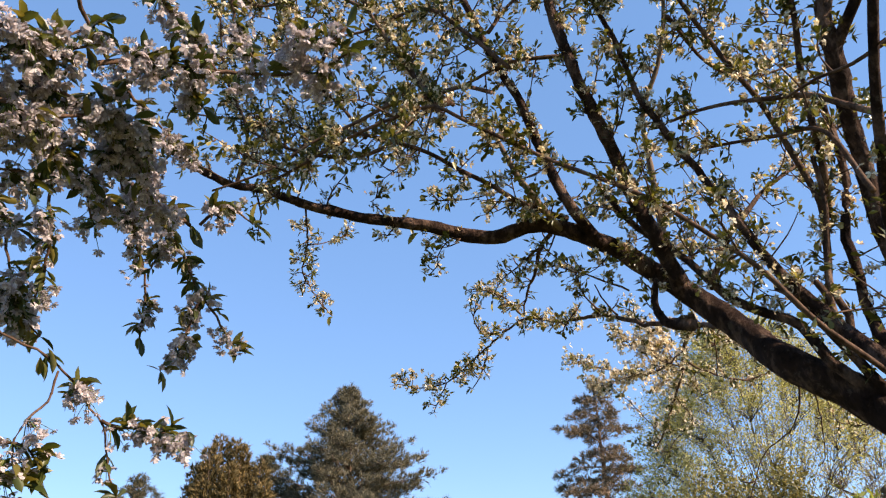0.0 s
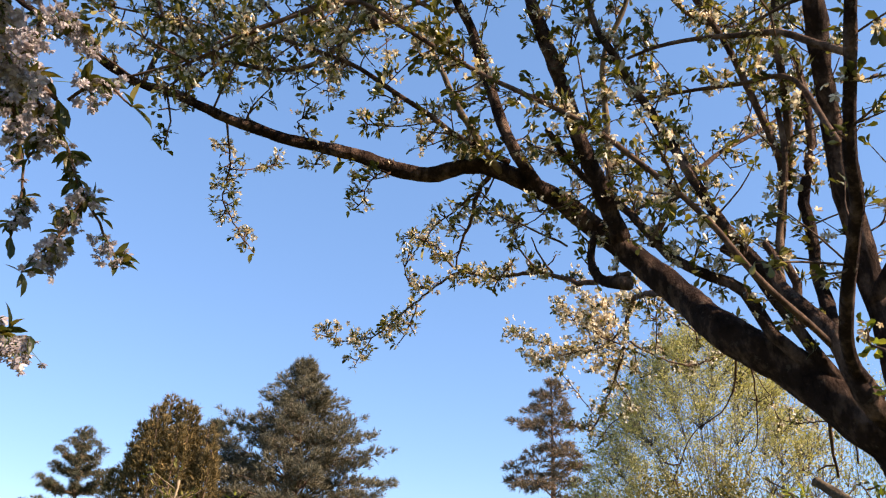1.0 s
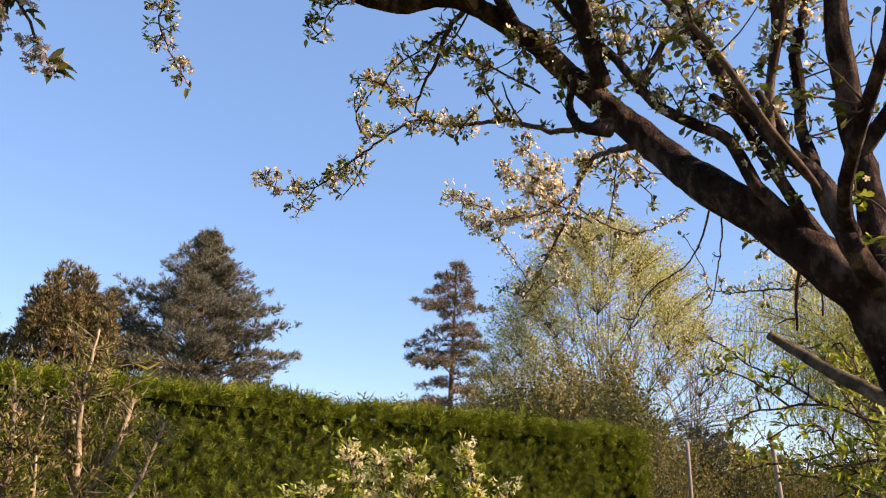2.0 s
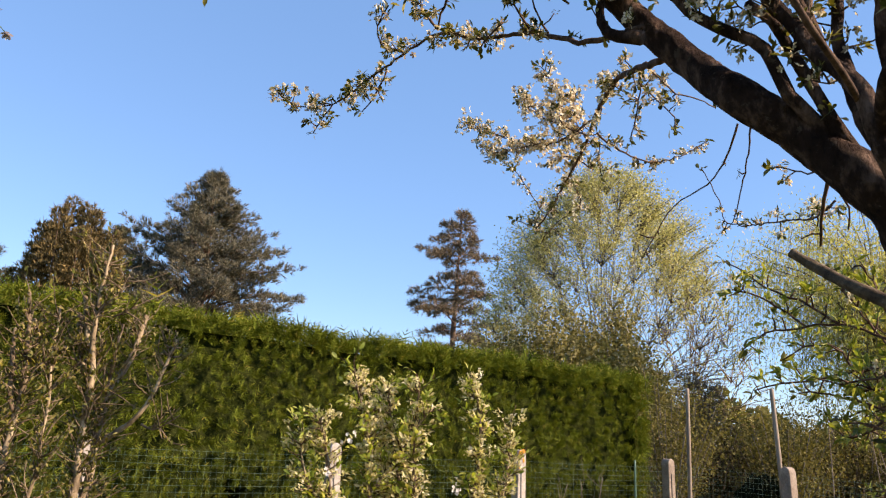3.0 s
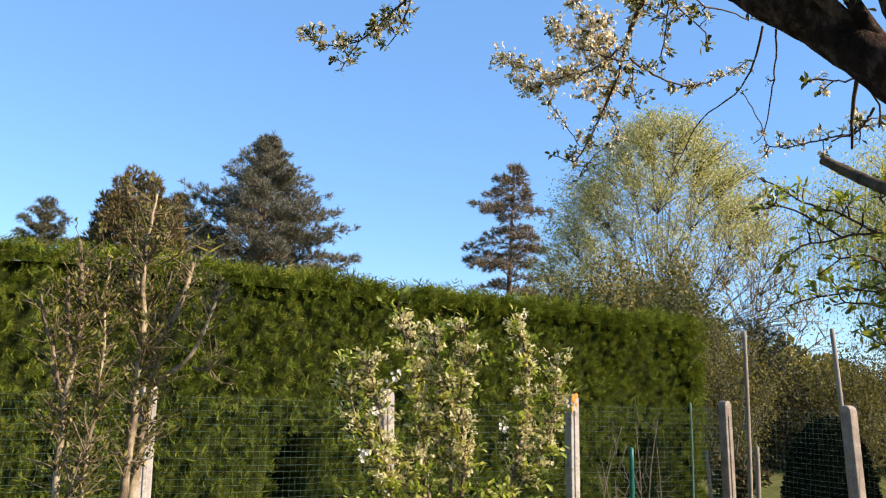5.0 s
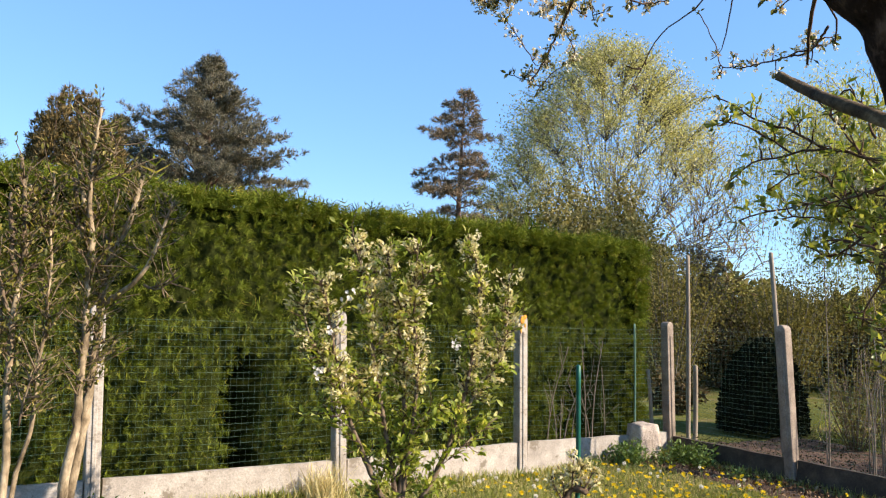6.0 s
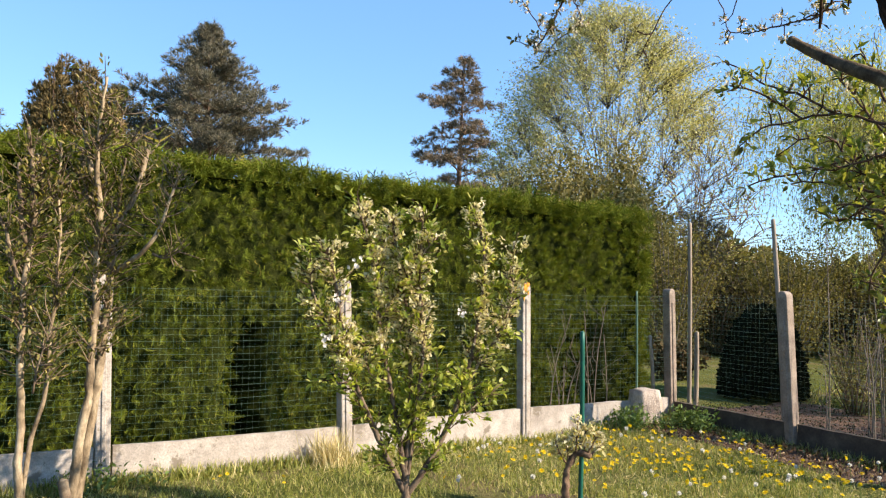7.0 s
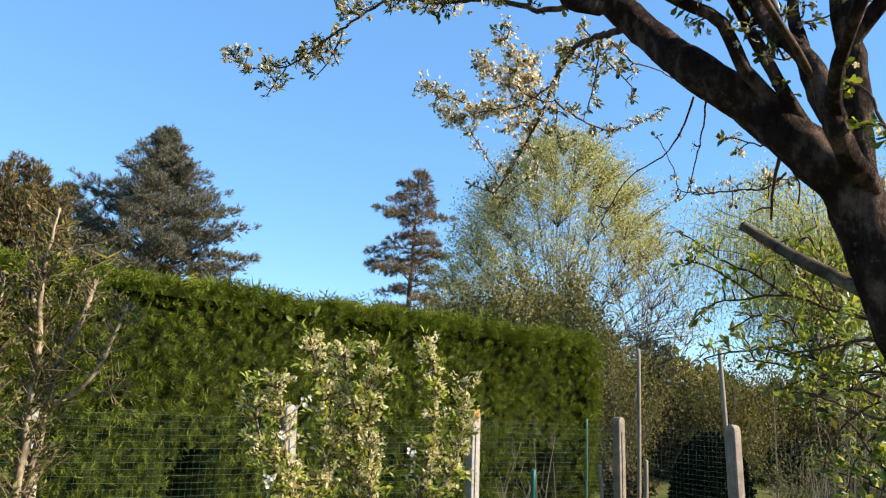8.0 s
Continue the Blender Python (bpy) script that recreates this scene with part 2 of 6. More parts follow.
LIMB_BARK = surface("plum_limb_bark", ((0.3, (0.026, 0.015, 0.01)), (0.5, (0.09, 0.054, 0.037)), (0.7, (0.29, 0.19, 0.13))), 18, 80, 0.85, 1.0, 0.012, (1, 1, 0.5), ((0.13, 0.1, 0.068), 20, 0.64), 0.08)

# ---- building tools ----
rng = np.random.default_rng(7)


def ob_of(name, me, mat, parent=None, label=""):
    me.materials.append(mat)
    ob = new(name, me)
    if parent is not None:
        ob.parent = parent
    return tagged(ob, label)


def part(name, bm, material, parent=None, label="", smooth=False):
    me = bpy.data.meshes.new(name)
    bm.to_mesh(me)
    bm.free()
    if smooth:
        me.shade_smooth()
    return ob_of(name, me, material, parent, label)


def thing(name, at, label, category, group="", kind=""):
    ob = new(name)
    ob.location = at
    ob.empty_display_size = 0.1
    return tagged(ob, label, category, group, kind)


class Tris:
    """Collects many small pieces into one mesh."""

    def __init__(self):
        self.v, self.f, self.n = [], [], 0

    def add(self, verts, faces):
        verts = np.asarray(verts, float).reshape(-1, 3)
        self.v.append(verts)
        self.f.append(np.asarray(faces, int) + self.n)
        self.n += len(verts)

    def scatter(self, shape, places, frames):
        """One copy of shape (verts, triangles) for each place and 3 x 3 frame."""
        if len(places) == 0:
            return
        tv, tf = shape
        places, frames = np.asarray(places, float), np.asarray(frames, float)
        v = np.einsum("nij,kj->nki", frames, tv) + places[:, None, :]
        f = tf[None] + (np.arange(len(places)) * len(tv))[:, None, None]
        self.add(v, f.reshape(-1, 3))

    def mesh(self, name, smooth=False):
        v, f = np.concatenate(self.v), np.concatenate(self.f)
        me = bpy.data.meshes.new(name)
        me.vertices.add(len(v))
        me.vertices.foreach_set("co", v.ravel())
        me.loops.add(f.size)
        me.loops.foreach_set("vertex_index", f.ravel())
        me.polygons.add(len(f))
        me.polygons.foreach_set("loop_start", np.arange(len(f)) * 3)
        if smooth:
            me.polygons.foreach_set("use_smooth", np.ones(len(f), bool))
        me.update(calc_edges=True)
        me.validate()
        return me

    def ob(self, name, mat, parent=None, label="", smooth=False, origin=(0, 0, 0)):
        if origin != (0, 0, 0):
            self.v = [a - np.asarray(origin) for a in self.v]
        o = ob_of(name, self.mesh(name, smooth), mat, parent, label)
        return o


def unit(a):
    a = np.asarray(a, float)
    return a / np.maximum(np.linalg.norm(a, axis=-1, keepdims=True), 1e-9)


def frames_of(ahead, up, size):
    """Frames whose y points ahead and z roughly up, scaled by size (one number or three per piece)."""
    y = unit(ahead)
    x = unit(np.cross(y, up))
    z = np.cross(x, y)
    size = np.asarray(size, float)
    if size.ndim == 1:
        size = np.repeat(size[:, None], 3, 1)
    return np.stack([x * size[:, :1], y * size[:, 1:2], z * size[:, 2:]], 2)


def scattered(n, spread=1.0):
    return rng.normal(0, spread, (n, 3))


def curve(pts, step=0.06):
    """A smooth line through the points."""
    p = np.asarray(pts, float)
    if len(p) == 2:
        n = max(2, int(np.linalg.norm(p[1] - p[0]) / step))
        return p[0] + (p[1] - p[0]) * np.linspace(0, 1, n + 1)[:, None]
    q = np.vstack([2 * p[0] - p[1], p, 2 * p[-1] - p[-2]])
    out = []
    for i in range(1, len(q) - 2):
        n = max(2, int(np.linalg.norm(q[i + 1] - q[i]) / step))
        t = np.linspace(0, 1, n, endpoint=False)[:, None]
        a, b, c, d = q[i - 1], q[i], q[i + 1], q[i + 2]
        out.append(0.5 * (2 * b + (c - a) * t + (2 * a - 5 * b + 4 * c - d) * t ** 2 + (3 * b - a - 3 * c + d) * t ** 3))
    out.append(p[-1:])
    return np.vstack(out)


def tube(tris, path, r0, r1, sides=8, rough=0.0, power=1.0, flare=0.0):
    """A tapered, slightly uneven round stem with a closed tip."""
    path = np.asarray(path, float)
    n = len(path)
    tan = unit(np.gradient(path, axis=0))
    ref = np.array([0.31, 0.17, 0.94])
    x = np.cross(tan, ref)
    x = unit(np.where(np.linalg.norm(x, axis=1, keepdims=True) < 0.05, np.array([1.0, 0, 0]), x))
    y = np.cross(tan, x)
    s = np.linspace(0, 1, n)
    r = r0 + (r1 - r0) * s ** power + flare * np.exp(-s * 9)
    a = np.arange(sides) / sides * 2 * math.pi
    rr = r[:, None] * (1 + rough * rng.normal(0, 1, (n, 1)) * 0.6 + rough * rng.normal(0, 1, (n, sides)))
    ring = path[:, None] + rr[..., None] * (np.cos(a)[None, :, None] * x[:, None] + np.sin(a)[None, :, None] * y[:, None])
    v = np.vstack([ring.reshape(-1, 3), path[-1:] + tan[-1:] * r[-1] * 0.6])
    i, j = np.meshgrid(np.arange(n - 1), np.arange(sides), indexing="ij")
    a0, a1 = i * sides + j, i * sides + (j + 1) % sides
    b0, b1 = a0 + sides, a1 + sides
    f = np.concatenate([np.stack([a0, b1, b0], -1).reshape(-1, 3), np.stack([a0, a1, b1], -1).reshape(-1, 3)])
    top = (n - 1) * sides
    cap = [[top + k, top + (k + 1) % sides, n * sides] for k in range(sides)]
    start = [[k, 0, (k + 1) % sides] for k in range(1, sides - 1)]
    tris.add(v, np.vstack([f, cap, start]))


def box(bm, size, at, bevel=0.0):
    m = Matrix.Translation(at) @ Matrix.Diagonal((*size, 1))
    made = bmesh.ops.create_cube(bm, size=1, matrix=m)["verts"]
    if bevel:
        edges = {e for v in made for e in v.link_edges}
        bmesh.ops.bevel(bm, geom=list(edges), offset=bevel, segments=2, affect="EDGES", profile=0.5)


# small shapes, y along the piece, z up
LEAF = (np.array([[0, 0, 0], [-.2, .3, .06], [0, .33, -.02], [.2, .3, .06], [-.19, .65, .03], [0, .68, -.06], [.19, .65, .03], [0, 1, -.16]]),
        np.array([[0, 2, 1], [0, 3, 2], [1, 2, 5], [1, 5, 4], [2, 3, 6], [2, 6, 5], [4, 5, 7], [5, 6, 7]]))
OVAL = ((0, 0, .0), (.18, .1, .03), (.5, .22, .06), (.8, .2, .03), (.93, .1, 0))
OVAL_LEAF = (np.array([(0, 0, 0)] + [(s * w, y, z + .03 - .12 * y * y) for y, w, z in OVAL[1:] for s in (-1, 1)] + [(0, y, -.12 * y * y) for y, w, z in OVAL[1:]] + [(0, 1.06, -.15)]),
             np.array([(0, 9, 1), (0, 2, 9)] + [q for k in range(3) for q in ((1 + 2 * k, 9 + k, 10 + k), (1 + 2 * k, 10 + k, 3 + 2 * k), (9 + k, 2 + 2 * k, 4 + 2 * k), (9 + k, 4 + 2 * k, 10 + k))] + [(7, 12, 13), (12, 8, 13)]))
SLIM_LEAF = (np.array([[0, 0, 0], [-.14, .45, .05], [0, .5, -.03], [.14, .45, .05], [0, 1, -.08]]),
             np.array([[0, 2, 1], [0, 3, 2], [1, 2, 4], [2, 3, 4]]))
SPOON_LEAF = (np.array([[0, 0, 0], [-.09, .35, .03], [.09, .35, .03], [-.23, .7, .05], [.23, .7, .05], [0, .66, -.03], [-.12, .95, -.04], [.12, .95, -.04]]),
              np.array([[0, 2, 1], [1, 5, 3], [1, 2, 5], [2, 4, 5], [3, 5, 6], [5, 4, 7], [5, 7, 6]]))
FLAT_LEAF = (np.array([[0, 0, 0], [-.3, .5, .05], [.3, .5, .0], [0, 1, -.05]]), np.array([[0, 2, 1], [1, 2, 3]]))
BLADE = (np.array([[-.04, 0, 0], [.04, 0, 0], [-.03, .55, .05], [.03, .55, .05], [0, 1, .25]]), np.array([[0, 1, 3], [0, 3, 2], [2, 3, 4]]))


def bloom(petals, cup, rows=1):
    v, f = [], []
    for row in range(rows):
        for k in range(petals):
            a = (k + 0.5 * row) / petals * 2 * math.pi
            c, s, w = math.cos(a), math.sin(a), 1.1 / petals * math.pi
            ring = 1 - 0.3 * row
            o = len(v)
            rise = .1 * row
            v.append((0, 0, 0))
            for out, off, up in ((.55, -.5, .3), (.97, -.24, .75), (.97, .24, .8), (.55, .5, .3)):
                v.append((c * out * ring - s * w * off * ring, up * cup * (1 + .5 * row) + rise, s * out * ring + c * w * off * ring))
            f += [(o, o + 1, o + 2), (o, o + 2, o + 3), (o, o + 3, o + 4)]
    return np.array(v, float), np.array(f)


def tuft(n, wide, thin):
    """A brush of thin needles round an axis."""
    v, f = [], []
    for k in range(n):
        a, b = k * 2.4, wide * (0.25 + 0.75 * ((k * 5) % n) / n)
        c, s = math.cos(a), math.sin(a)
        o, y0 = len(v), 0.25 * ((k * 3) % n) / n
        v += [(-s * thin, y0, c * thin), (s * thin, y0, -c * thin), (c * math.sin(b), y0 + math.cos(b) * 0.8, s * math.sin(b))]
        f += [(o, o + 1, o + 2)]
    return np.array(v, float), np.array(f)


def around(direction, spread, n):
    return unit(np.asarray(direction, float) + scattered(n, spread))


UP = np.array([0.0, 0, 1])

# ---- ground ----
def build_ground():
    bm = bmesh.new()
    bmesh.ops.create_grid(bm, x_segments=110, y_segments=110, size=1)
    for v in bm.verts:      # fine squares near the garden, wide ones far off
        for k in (0, 1):
            c = v.co[k]
            v.co[k] = math.copysign(9 * abs(c) + 891 * abs(c) ** 7, c)
        v.co.y += 8
        if v.co.length < 60:
            v.co.z = 0.05 * noise.noise(v.co * 0.5) + 0.02 * noise.noise(v.co * 2.1) - 0.03
    ground = part("ground", bm, GROUND, smooth=True)
    tagged(ground, "lawn of short rough grass with bare patches", "lawn", kind="structure")


build_ground()

# ---- fence, kerb slabs and wire mesh ----
POST_1, POST_2, POST_3 = Vector((-3.09, 6.53, 0)), Vector((-1.72, 7.92, 0)), Vector((-0.36, 9.5, 0))
POST_4, POST_5, POST_6 = Vector((1.18, 10.96, 0)), Vector((2.26, 9.82, 0)), Vector((3.6, 8.4, 0))
POST_0 = POST_1 + (POST_1 - POST_2)
ALONG = (POST_4 - POST_1).normalized()          # the hedge side of the garden
BACK = Vector((-ALONG.y, ALONG.x, 0))           # from the garden towards the hedge
ALONG_2 = (POST_6 - POST_4).normalized()


def post_mesh(high, lean):
    """A cast post with a rounded head and a groove down two faces."""
    w, n = 0.052, 7
    outline = [(-w, -0.35), (w, -0.35)] + [(w * math.cos(a), high - w + w * math.sin(a)) for a in [math.pi * k / n for k in range(n + 1)]]
    bm = bmesh.new()
    front = bm.faces.new([bm.verts.new((x, -w, z)) for x, z in outline])
    out = bmesh.ops.extrude_face_region(bm, geom=[front])
    for v in out["geom"]:
        if isinstance(v, bmesh.types.BMVert):
            v.co.y = w
    bmesh.ops.recalc_face_normals(bm, faces=bm.faces)
    bmesh.ops.bevel(bm, geom=[e for e in bm.edges if e.calc_length() > 0.3 or abs(e.verts[0].co.y - e.verts[1].co.y) < 1e-6],
                    offset=0.009, segments=2, affect="EDGES", profile=0.5)
    for v in bm.verts:
        v.co.x += lean * v.co.z
    return bm


def build_post(at, along, high, lean, mat, label):
    post = part("concrete_post", post_mesh(high, lean), mat, smooth=False)
    tagged(post, label, "fence post", "concrete fence posts")
    turn = math.degrees(math.atan2(along.y, along.x))
    post.matrix_world = pose(*at, 0, 0, turn)
    bm = bmesh.new()                      # raised rib on the garden face
    box(bm, (0.03, 0.012, high - 0.16), (0, -0.056, (high - 0.16) / 2), 0.004)
    for v in bm.verts:
        v.co.x += lean * v.co.z
    part("rib", bm, mat, post)
    if "orange" in label:                 # crusts of lichen round the head
        for x, z, w, t in ((-.018, .05, .03, .045), (.012, .018, .026, .024), (-.034, .14, .012, .05), (.02, .1, .014, .022)):
            bm = bmesh.new()
            bmesh.ops.create_icosphere(bm, subdivisions=2, radius=1)
            for v in bm.verts:
                k = 1 + .35 * noise.noise(v.co * 2.3 + Vector((x * 90, z * 40, 0)))
                v.co = Vector((x + lean * high + v.co.x * w * k, -.053 + v.co.y * .004, high - z + v.co.z * t * k))
            part("lichen", bm, LICHEN, post, "crust of orange lichen", True)
    return post


PLAIN_POST = "weathered grey concrete fence post with a rounded head"
for at, along, high, lean, mat, text in (
        (POST_0, ALONG, 1.5, 0.0, CONCRETE, PLAIN_POST),
        (POST_1, ALONG, 1.51, -0.03, CONCRETE, "weathered grey concrete post beside the slim fruit stems"),
        (POST_2, ALONG, 1.52, -0.045, CONCRETE, "weathered concrete post half hidden behind the pear bush"),
        (POST_3, ALONG, 1.53, -0.03, CONCRETE, "pale concrete post with orange lichen on its head"),
        (POST_4, ALONG, 1.51, -0.05, BROWN_CONCRETE, "concrete corner post next to the broken stone block"),
        (POST_5, ALONG_2, 1.52, -0.07, BROWN_CONCRETE, "leaning concrete post with a dark shaded side"),
        (POST_6, ALONG_2, 1.5, 0.0, CONCRETE, PLAIN_POST)):
    build_post(at, along, high, lean, mat, text)


def build_slab(a, b, high, label, mat):
    gap, d = 0.066, (b - a)
    ln, turn = d.length - 2 * gap, math.degrees(math.atan2(d.y, d.x))
    bm = bmesh.new()
    box(bm, (ln, 0.05, high + 0.2), (0, 0, (high - 0.2) / 2))
    bmesh.ops.subdivide_edges(bm, edges=[e for e in bm.edges if e.calc_length() > 0.5], cuts=14)
    for v in bm.verts:
        if v.co.z > 0:
            v.co.z += 0.008 * noise.noise(Vector((v.co.x * 4, a.x, 0)))
        v.co.y += 0.006 * noise.noise(Vector((v.co.x * 3, a.y, v.co.z * 5)))
    slab = part("kerb_slab", bm, mat)
    slab.matrix_world = pose(*((a + b) / 2), 0, 0, turn)
    return tagged(slab, label, "kerb slab", "concrete slabs under the fence")


def build_wire(a, b, low, high):
    """Welded mesh with square openings, top and bottom strained between the posts."""
    d = b - a
    ln = d.length
    t, r = Tris(), 0.00095
    for k in range(int((high - low) / 0.05) + 1):
        z = low + k * 0.05
        x = np.linspace(0.06, ln - 0.06, 9)
        sag = 0.008 * np.sin(x * 5 + k) + 0.004 * rng.normal(0, 1, 9)
        tube(t, np.stack([x, sag, z - 0.012 * np.sin(x / ln * math.pi) + 0.002 * rng.normal(0, 1, 9)], 1), r, r, 3)
    for k in range(int((ln - 0.12) / 0.05)):
        z = np.linspace(low, high, 4)
        tube(t, np.stack([np.full(4, 0.07 + k * 0.05) + 0.003 * rng.normal(0, 1, 4), 0.008 * np.sin((0.07 + k * 0.05) * 5 + z * 20), z], 1), r * .55, r * .55, 3)
    ob = t.ob("wire_mesh", WIRE)
    ob.matrix_world = pose(*a, 0, 0, math.degrees(math.atan2(d.y, d.x)))
    return tagged(ob, "green plastic-coated welded wire mesh strained between posts", "wire fence", "wire mesh panels")


for a, b in ((POST_0, POST_1), (POST_1, POST_2), (POST_2, POST_3), (POST_3, POST_4)):
    build_slab(a, b, 0.26, "pale stained concrete slab at the foot of the fence", CONCRETE)
    build_wire(a, b, 0.27, 1.43)
for a, b in ((POST_4, POST_5), (POST_5, POST_6)):
    build_slab(a, b, 0.22, "concrete slab with shade put into its dark colour, lichen on its top edge", SHADED_CONCRETE)
    build_wire(a, b, 0.24, 1.46)


# ---- thuja hedge ----
HEDGE_A, HEDGE_B, HEDGE_DEEP, HEDGE_OFF = -3.2, 6.25, 1.3, 0.5


def hedge_point(s, back, z):
    return POST_1 + ALONG * s + BACK * back + Vector((0, 0, z))


def hedge_lump(s, z):
    return 0.08 * noise.noise(Vector((s * 1.3, z * 1.1, 3.0))) + 0.08 * (abs(noise.noise(Vector((s * 2.6, z * 2.3, 8.0)))) - .2) + 0.045 * noise.noise(Vector((s * 9, z * 7, 2.0)))


def hedge_top(s):
    return 2.5 - 0.012 * s + 0.05 * noise.noise(Vector((s * 1.1, 0, 5.0)))


GAPS = ((1.16, 1.46, 1.12), (5.12, 5.77, 1.12))      # hollows between two plants: from, to, height


def in_notch(s, z):
    return any(a + 0.03 * math.sin(z * 9) < s < b + 0.03 * math.sin(z * 7 + 1) and z < top + 0.05 * math.sin(s * 30) - 2.2 * (s - (a + b) / 2) ** 2 for a, b, top in GAPS)


def frond(pairs, width):
    """One flat scale-leaf spray: thin lobes in pairs along a stem, all joined."""
    v = [(0, k / (pairs + 1), -.12 * (k / (pairs + 1)) ** 2) for k in range(pairs + 2)]
    f = []
    for k in range(pairs):
        y = k / (pairs + 1)
        for side in (-1, 1):
            ln = width * (.5 + .65 * math.sin(math.pi * (y * .75 + .2))) * (.8 + .35 * ((k * 3 + side) % 2))
            v += [(side * ln, y + .26 + .05 * side + .1 * y, -.06 - .08 * y + .03 * side), (side * .012, y + .07, 0)]
            f.append((k, len(v) - 1, len(v) - 2) if side < 0 else (len(v) - 1, k, len(v) - 2))
    v += [(-.035, .84, -.09), (.035, .84, -.09)]
    return np.array(v, float), np.array(f + [(len(v) - 2, len(v) - 1, pairs + 1), (pairs, len(v) - 2, pairs + 1)])


def build_hedge():
    hedge = thing("hedge", hedge_point(1.5, HEDGE_OFF + 0.6, 0), "tall clipped thuja hedge, dense dark green with yellow tips", "hedge")
    inv = np.array(hedge.location)
    # Dark sheets behind the sprays; their colour stands in for shade in the gaps.
    core = Tris()

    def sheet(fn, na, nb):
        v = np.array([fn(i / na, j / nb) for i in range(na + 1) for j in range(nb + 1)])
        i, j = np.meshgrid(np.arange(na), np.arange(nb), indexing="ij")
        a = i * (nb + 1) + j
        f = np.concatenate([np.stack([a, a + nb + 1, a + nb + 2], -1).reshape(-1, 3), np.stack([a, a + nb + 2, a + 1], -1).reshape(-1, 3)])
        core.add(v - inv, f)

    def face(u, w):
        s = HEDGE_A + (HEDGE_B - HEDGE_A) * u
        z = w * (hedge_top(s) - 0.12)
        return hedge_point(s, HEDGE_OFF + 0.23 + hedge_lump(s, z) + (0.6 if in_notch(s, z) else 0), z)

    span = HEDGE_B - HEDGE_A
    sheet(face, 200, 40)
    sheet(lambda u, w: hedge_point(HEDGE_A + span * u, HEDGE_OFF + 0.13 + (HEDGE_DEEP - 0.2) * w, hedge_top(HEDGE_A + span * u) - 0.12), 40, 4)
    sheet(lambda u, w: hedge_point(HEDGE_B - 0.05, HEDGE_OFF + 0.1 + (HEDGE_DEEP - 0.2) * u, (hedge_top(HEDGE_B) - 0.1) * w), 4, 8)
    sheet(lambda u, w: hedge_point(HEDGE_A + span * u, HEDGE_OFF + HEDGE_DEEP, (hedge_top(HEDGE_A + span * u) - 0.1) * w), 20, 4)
    core.ob("core", CORE, hedge, "dark sheets standing in for the shade inside the hedge")
    out, along = -np.array(BACK), np.array(ALONG)
    deep, tips = Tris(), Tris()
    shape, fine = frond(4, 0.42), frond(4, 0.36)

    def bunch(at, outward, n, size, tip):
        """Sprays fanning from one twig end; the outermost are young and yellow."""
        lean = unit(np.asarray(outward) + scattered(1, .28)[0])
        for tris, m, k, reach in ((deep, n, size, 0.0), (tips, tip, size * .64, .03)):
            if m:
                ahead = around(lean, .42, m)
                tris.scatter(shape if tris is deep else fine, at - inv + lean * reach + ahead * rng.uniform(0, .02, m)[:, None],
                             frames_of(ahead, unit(np.cross(ahead, UP) + scattered(m, .75)), k * rng.uniform(.65, 1.3, m)))

    step = .084
    for i in range(int(span / step)):
        for j in range(int(2.56 / step)):
            s, z = HEDGE_A + (i + rng.uniform(-.1, 1.1)) * step, (j + .5 * (i % 2) + rng.uniform(-.2, .8)) * step + .02
            if in_notch(s, z) or z > hedge_top(s) - .02:
                continue
            hollow = noise.noise(Vector((s * 3.7, z * 4.4, 1.0)))
            near = max(0, min(1, (z - 1.4) / 1.1))
            at = hedge_point(s, HEDGE_OFF + hedge_lump(s, z) + rng.uniform(-.02, .075) + (.04 if hollow < -.35 else 0), z)
            bunch(np.array(at), out * .8 + UP * (.35 + .35 * near) + along * .12, 12 if hollow > -.35 else 9, rng.uniform(.064, .096), int(rng.uniform() * (1.6 + 2.6 * near) + .25) if hollow > -.05 else 0)
    for k in range(1500):                    # the clipped top
        s = rng.uniform(HEDGE_A, HEDGE_B)
        at = hedge_point(s, HEDGE_OFF + .03 + max(0, hedge_lump(s, 2.4)) + rng.uniform(0, 1) ** 1.5 * (HEDGE_DEEP - .2), hedge_top(s) - rng.uniform(.02, .12))
        bunch(np.array(at), UP * .7 + out * .35 + along * .3, 4, .13, 3)
    for k in range(520):                     # the end
        at = hedge_point(HEDGE_B + rng.uniform(-.1, .02), HEDGE_OFF + rng.uniform(0, HEDGE_DEEP - .1), rng.uniform(.02, hedge_top(HEDGE_B) - .04))
        bunch(np.array(at), along * .7 + UP * .5 + out * .3, 6, .14, 2)
    for k in range(190):                     # loose sprigs above the cut
        s = rng.uniform(HEDGE_A, HEDGE_B)
        at = hedge_point(s, HEDGE_OFF + rng.uniform(0, .7), hedge_top(s) - .03)
        bunch(np.array(at), UP * .55 + along * .6, 1, rng.uniform(.15, .27), 1)
    deep.ob("foliage", THUJA, hedge, "dark green scale-like sprays")["kind"] = "stuff"
    tips.ob("young_growth", THUJA_TIP, hedge, "fresh yellow-green growth")["kind"] = "stuff"


build_hedge()

# ---- fruit tree over the path ----
rng = np.random.default_rng(21)
plum = thing("plum_tree", (1.62, 3.1, 0), "leaning old plum tree, dark bark, new leaves and fading blossom", "tree")
ROOT = np.array(plum.location)
LEAVES, BIG_LEAVES, PETALS, FINE = Tris(), Tris(), Tris(), Tris()
SMALL_BLOOM, FULL_BLOOM = bloom(5, 0.5), bloom(5, 0.5, 2)


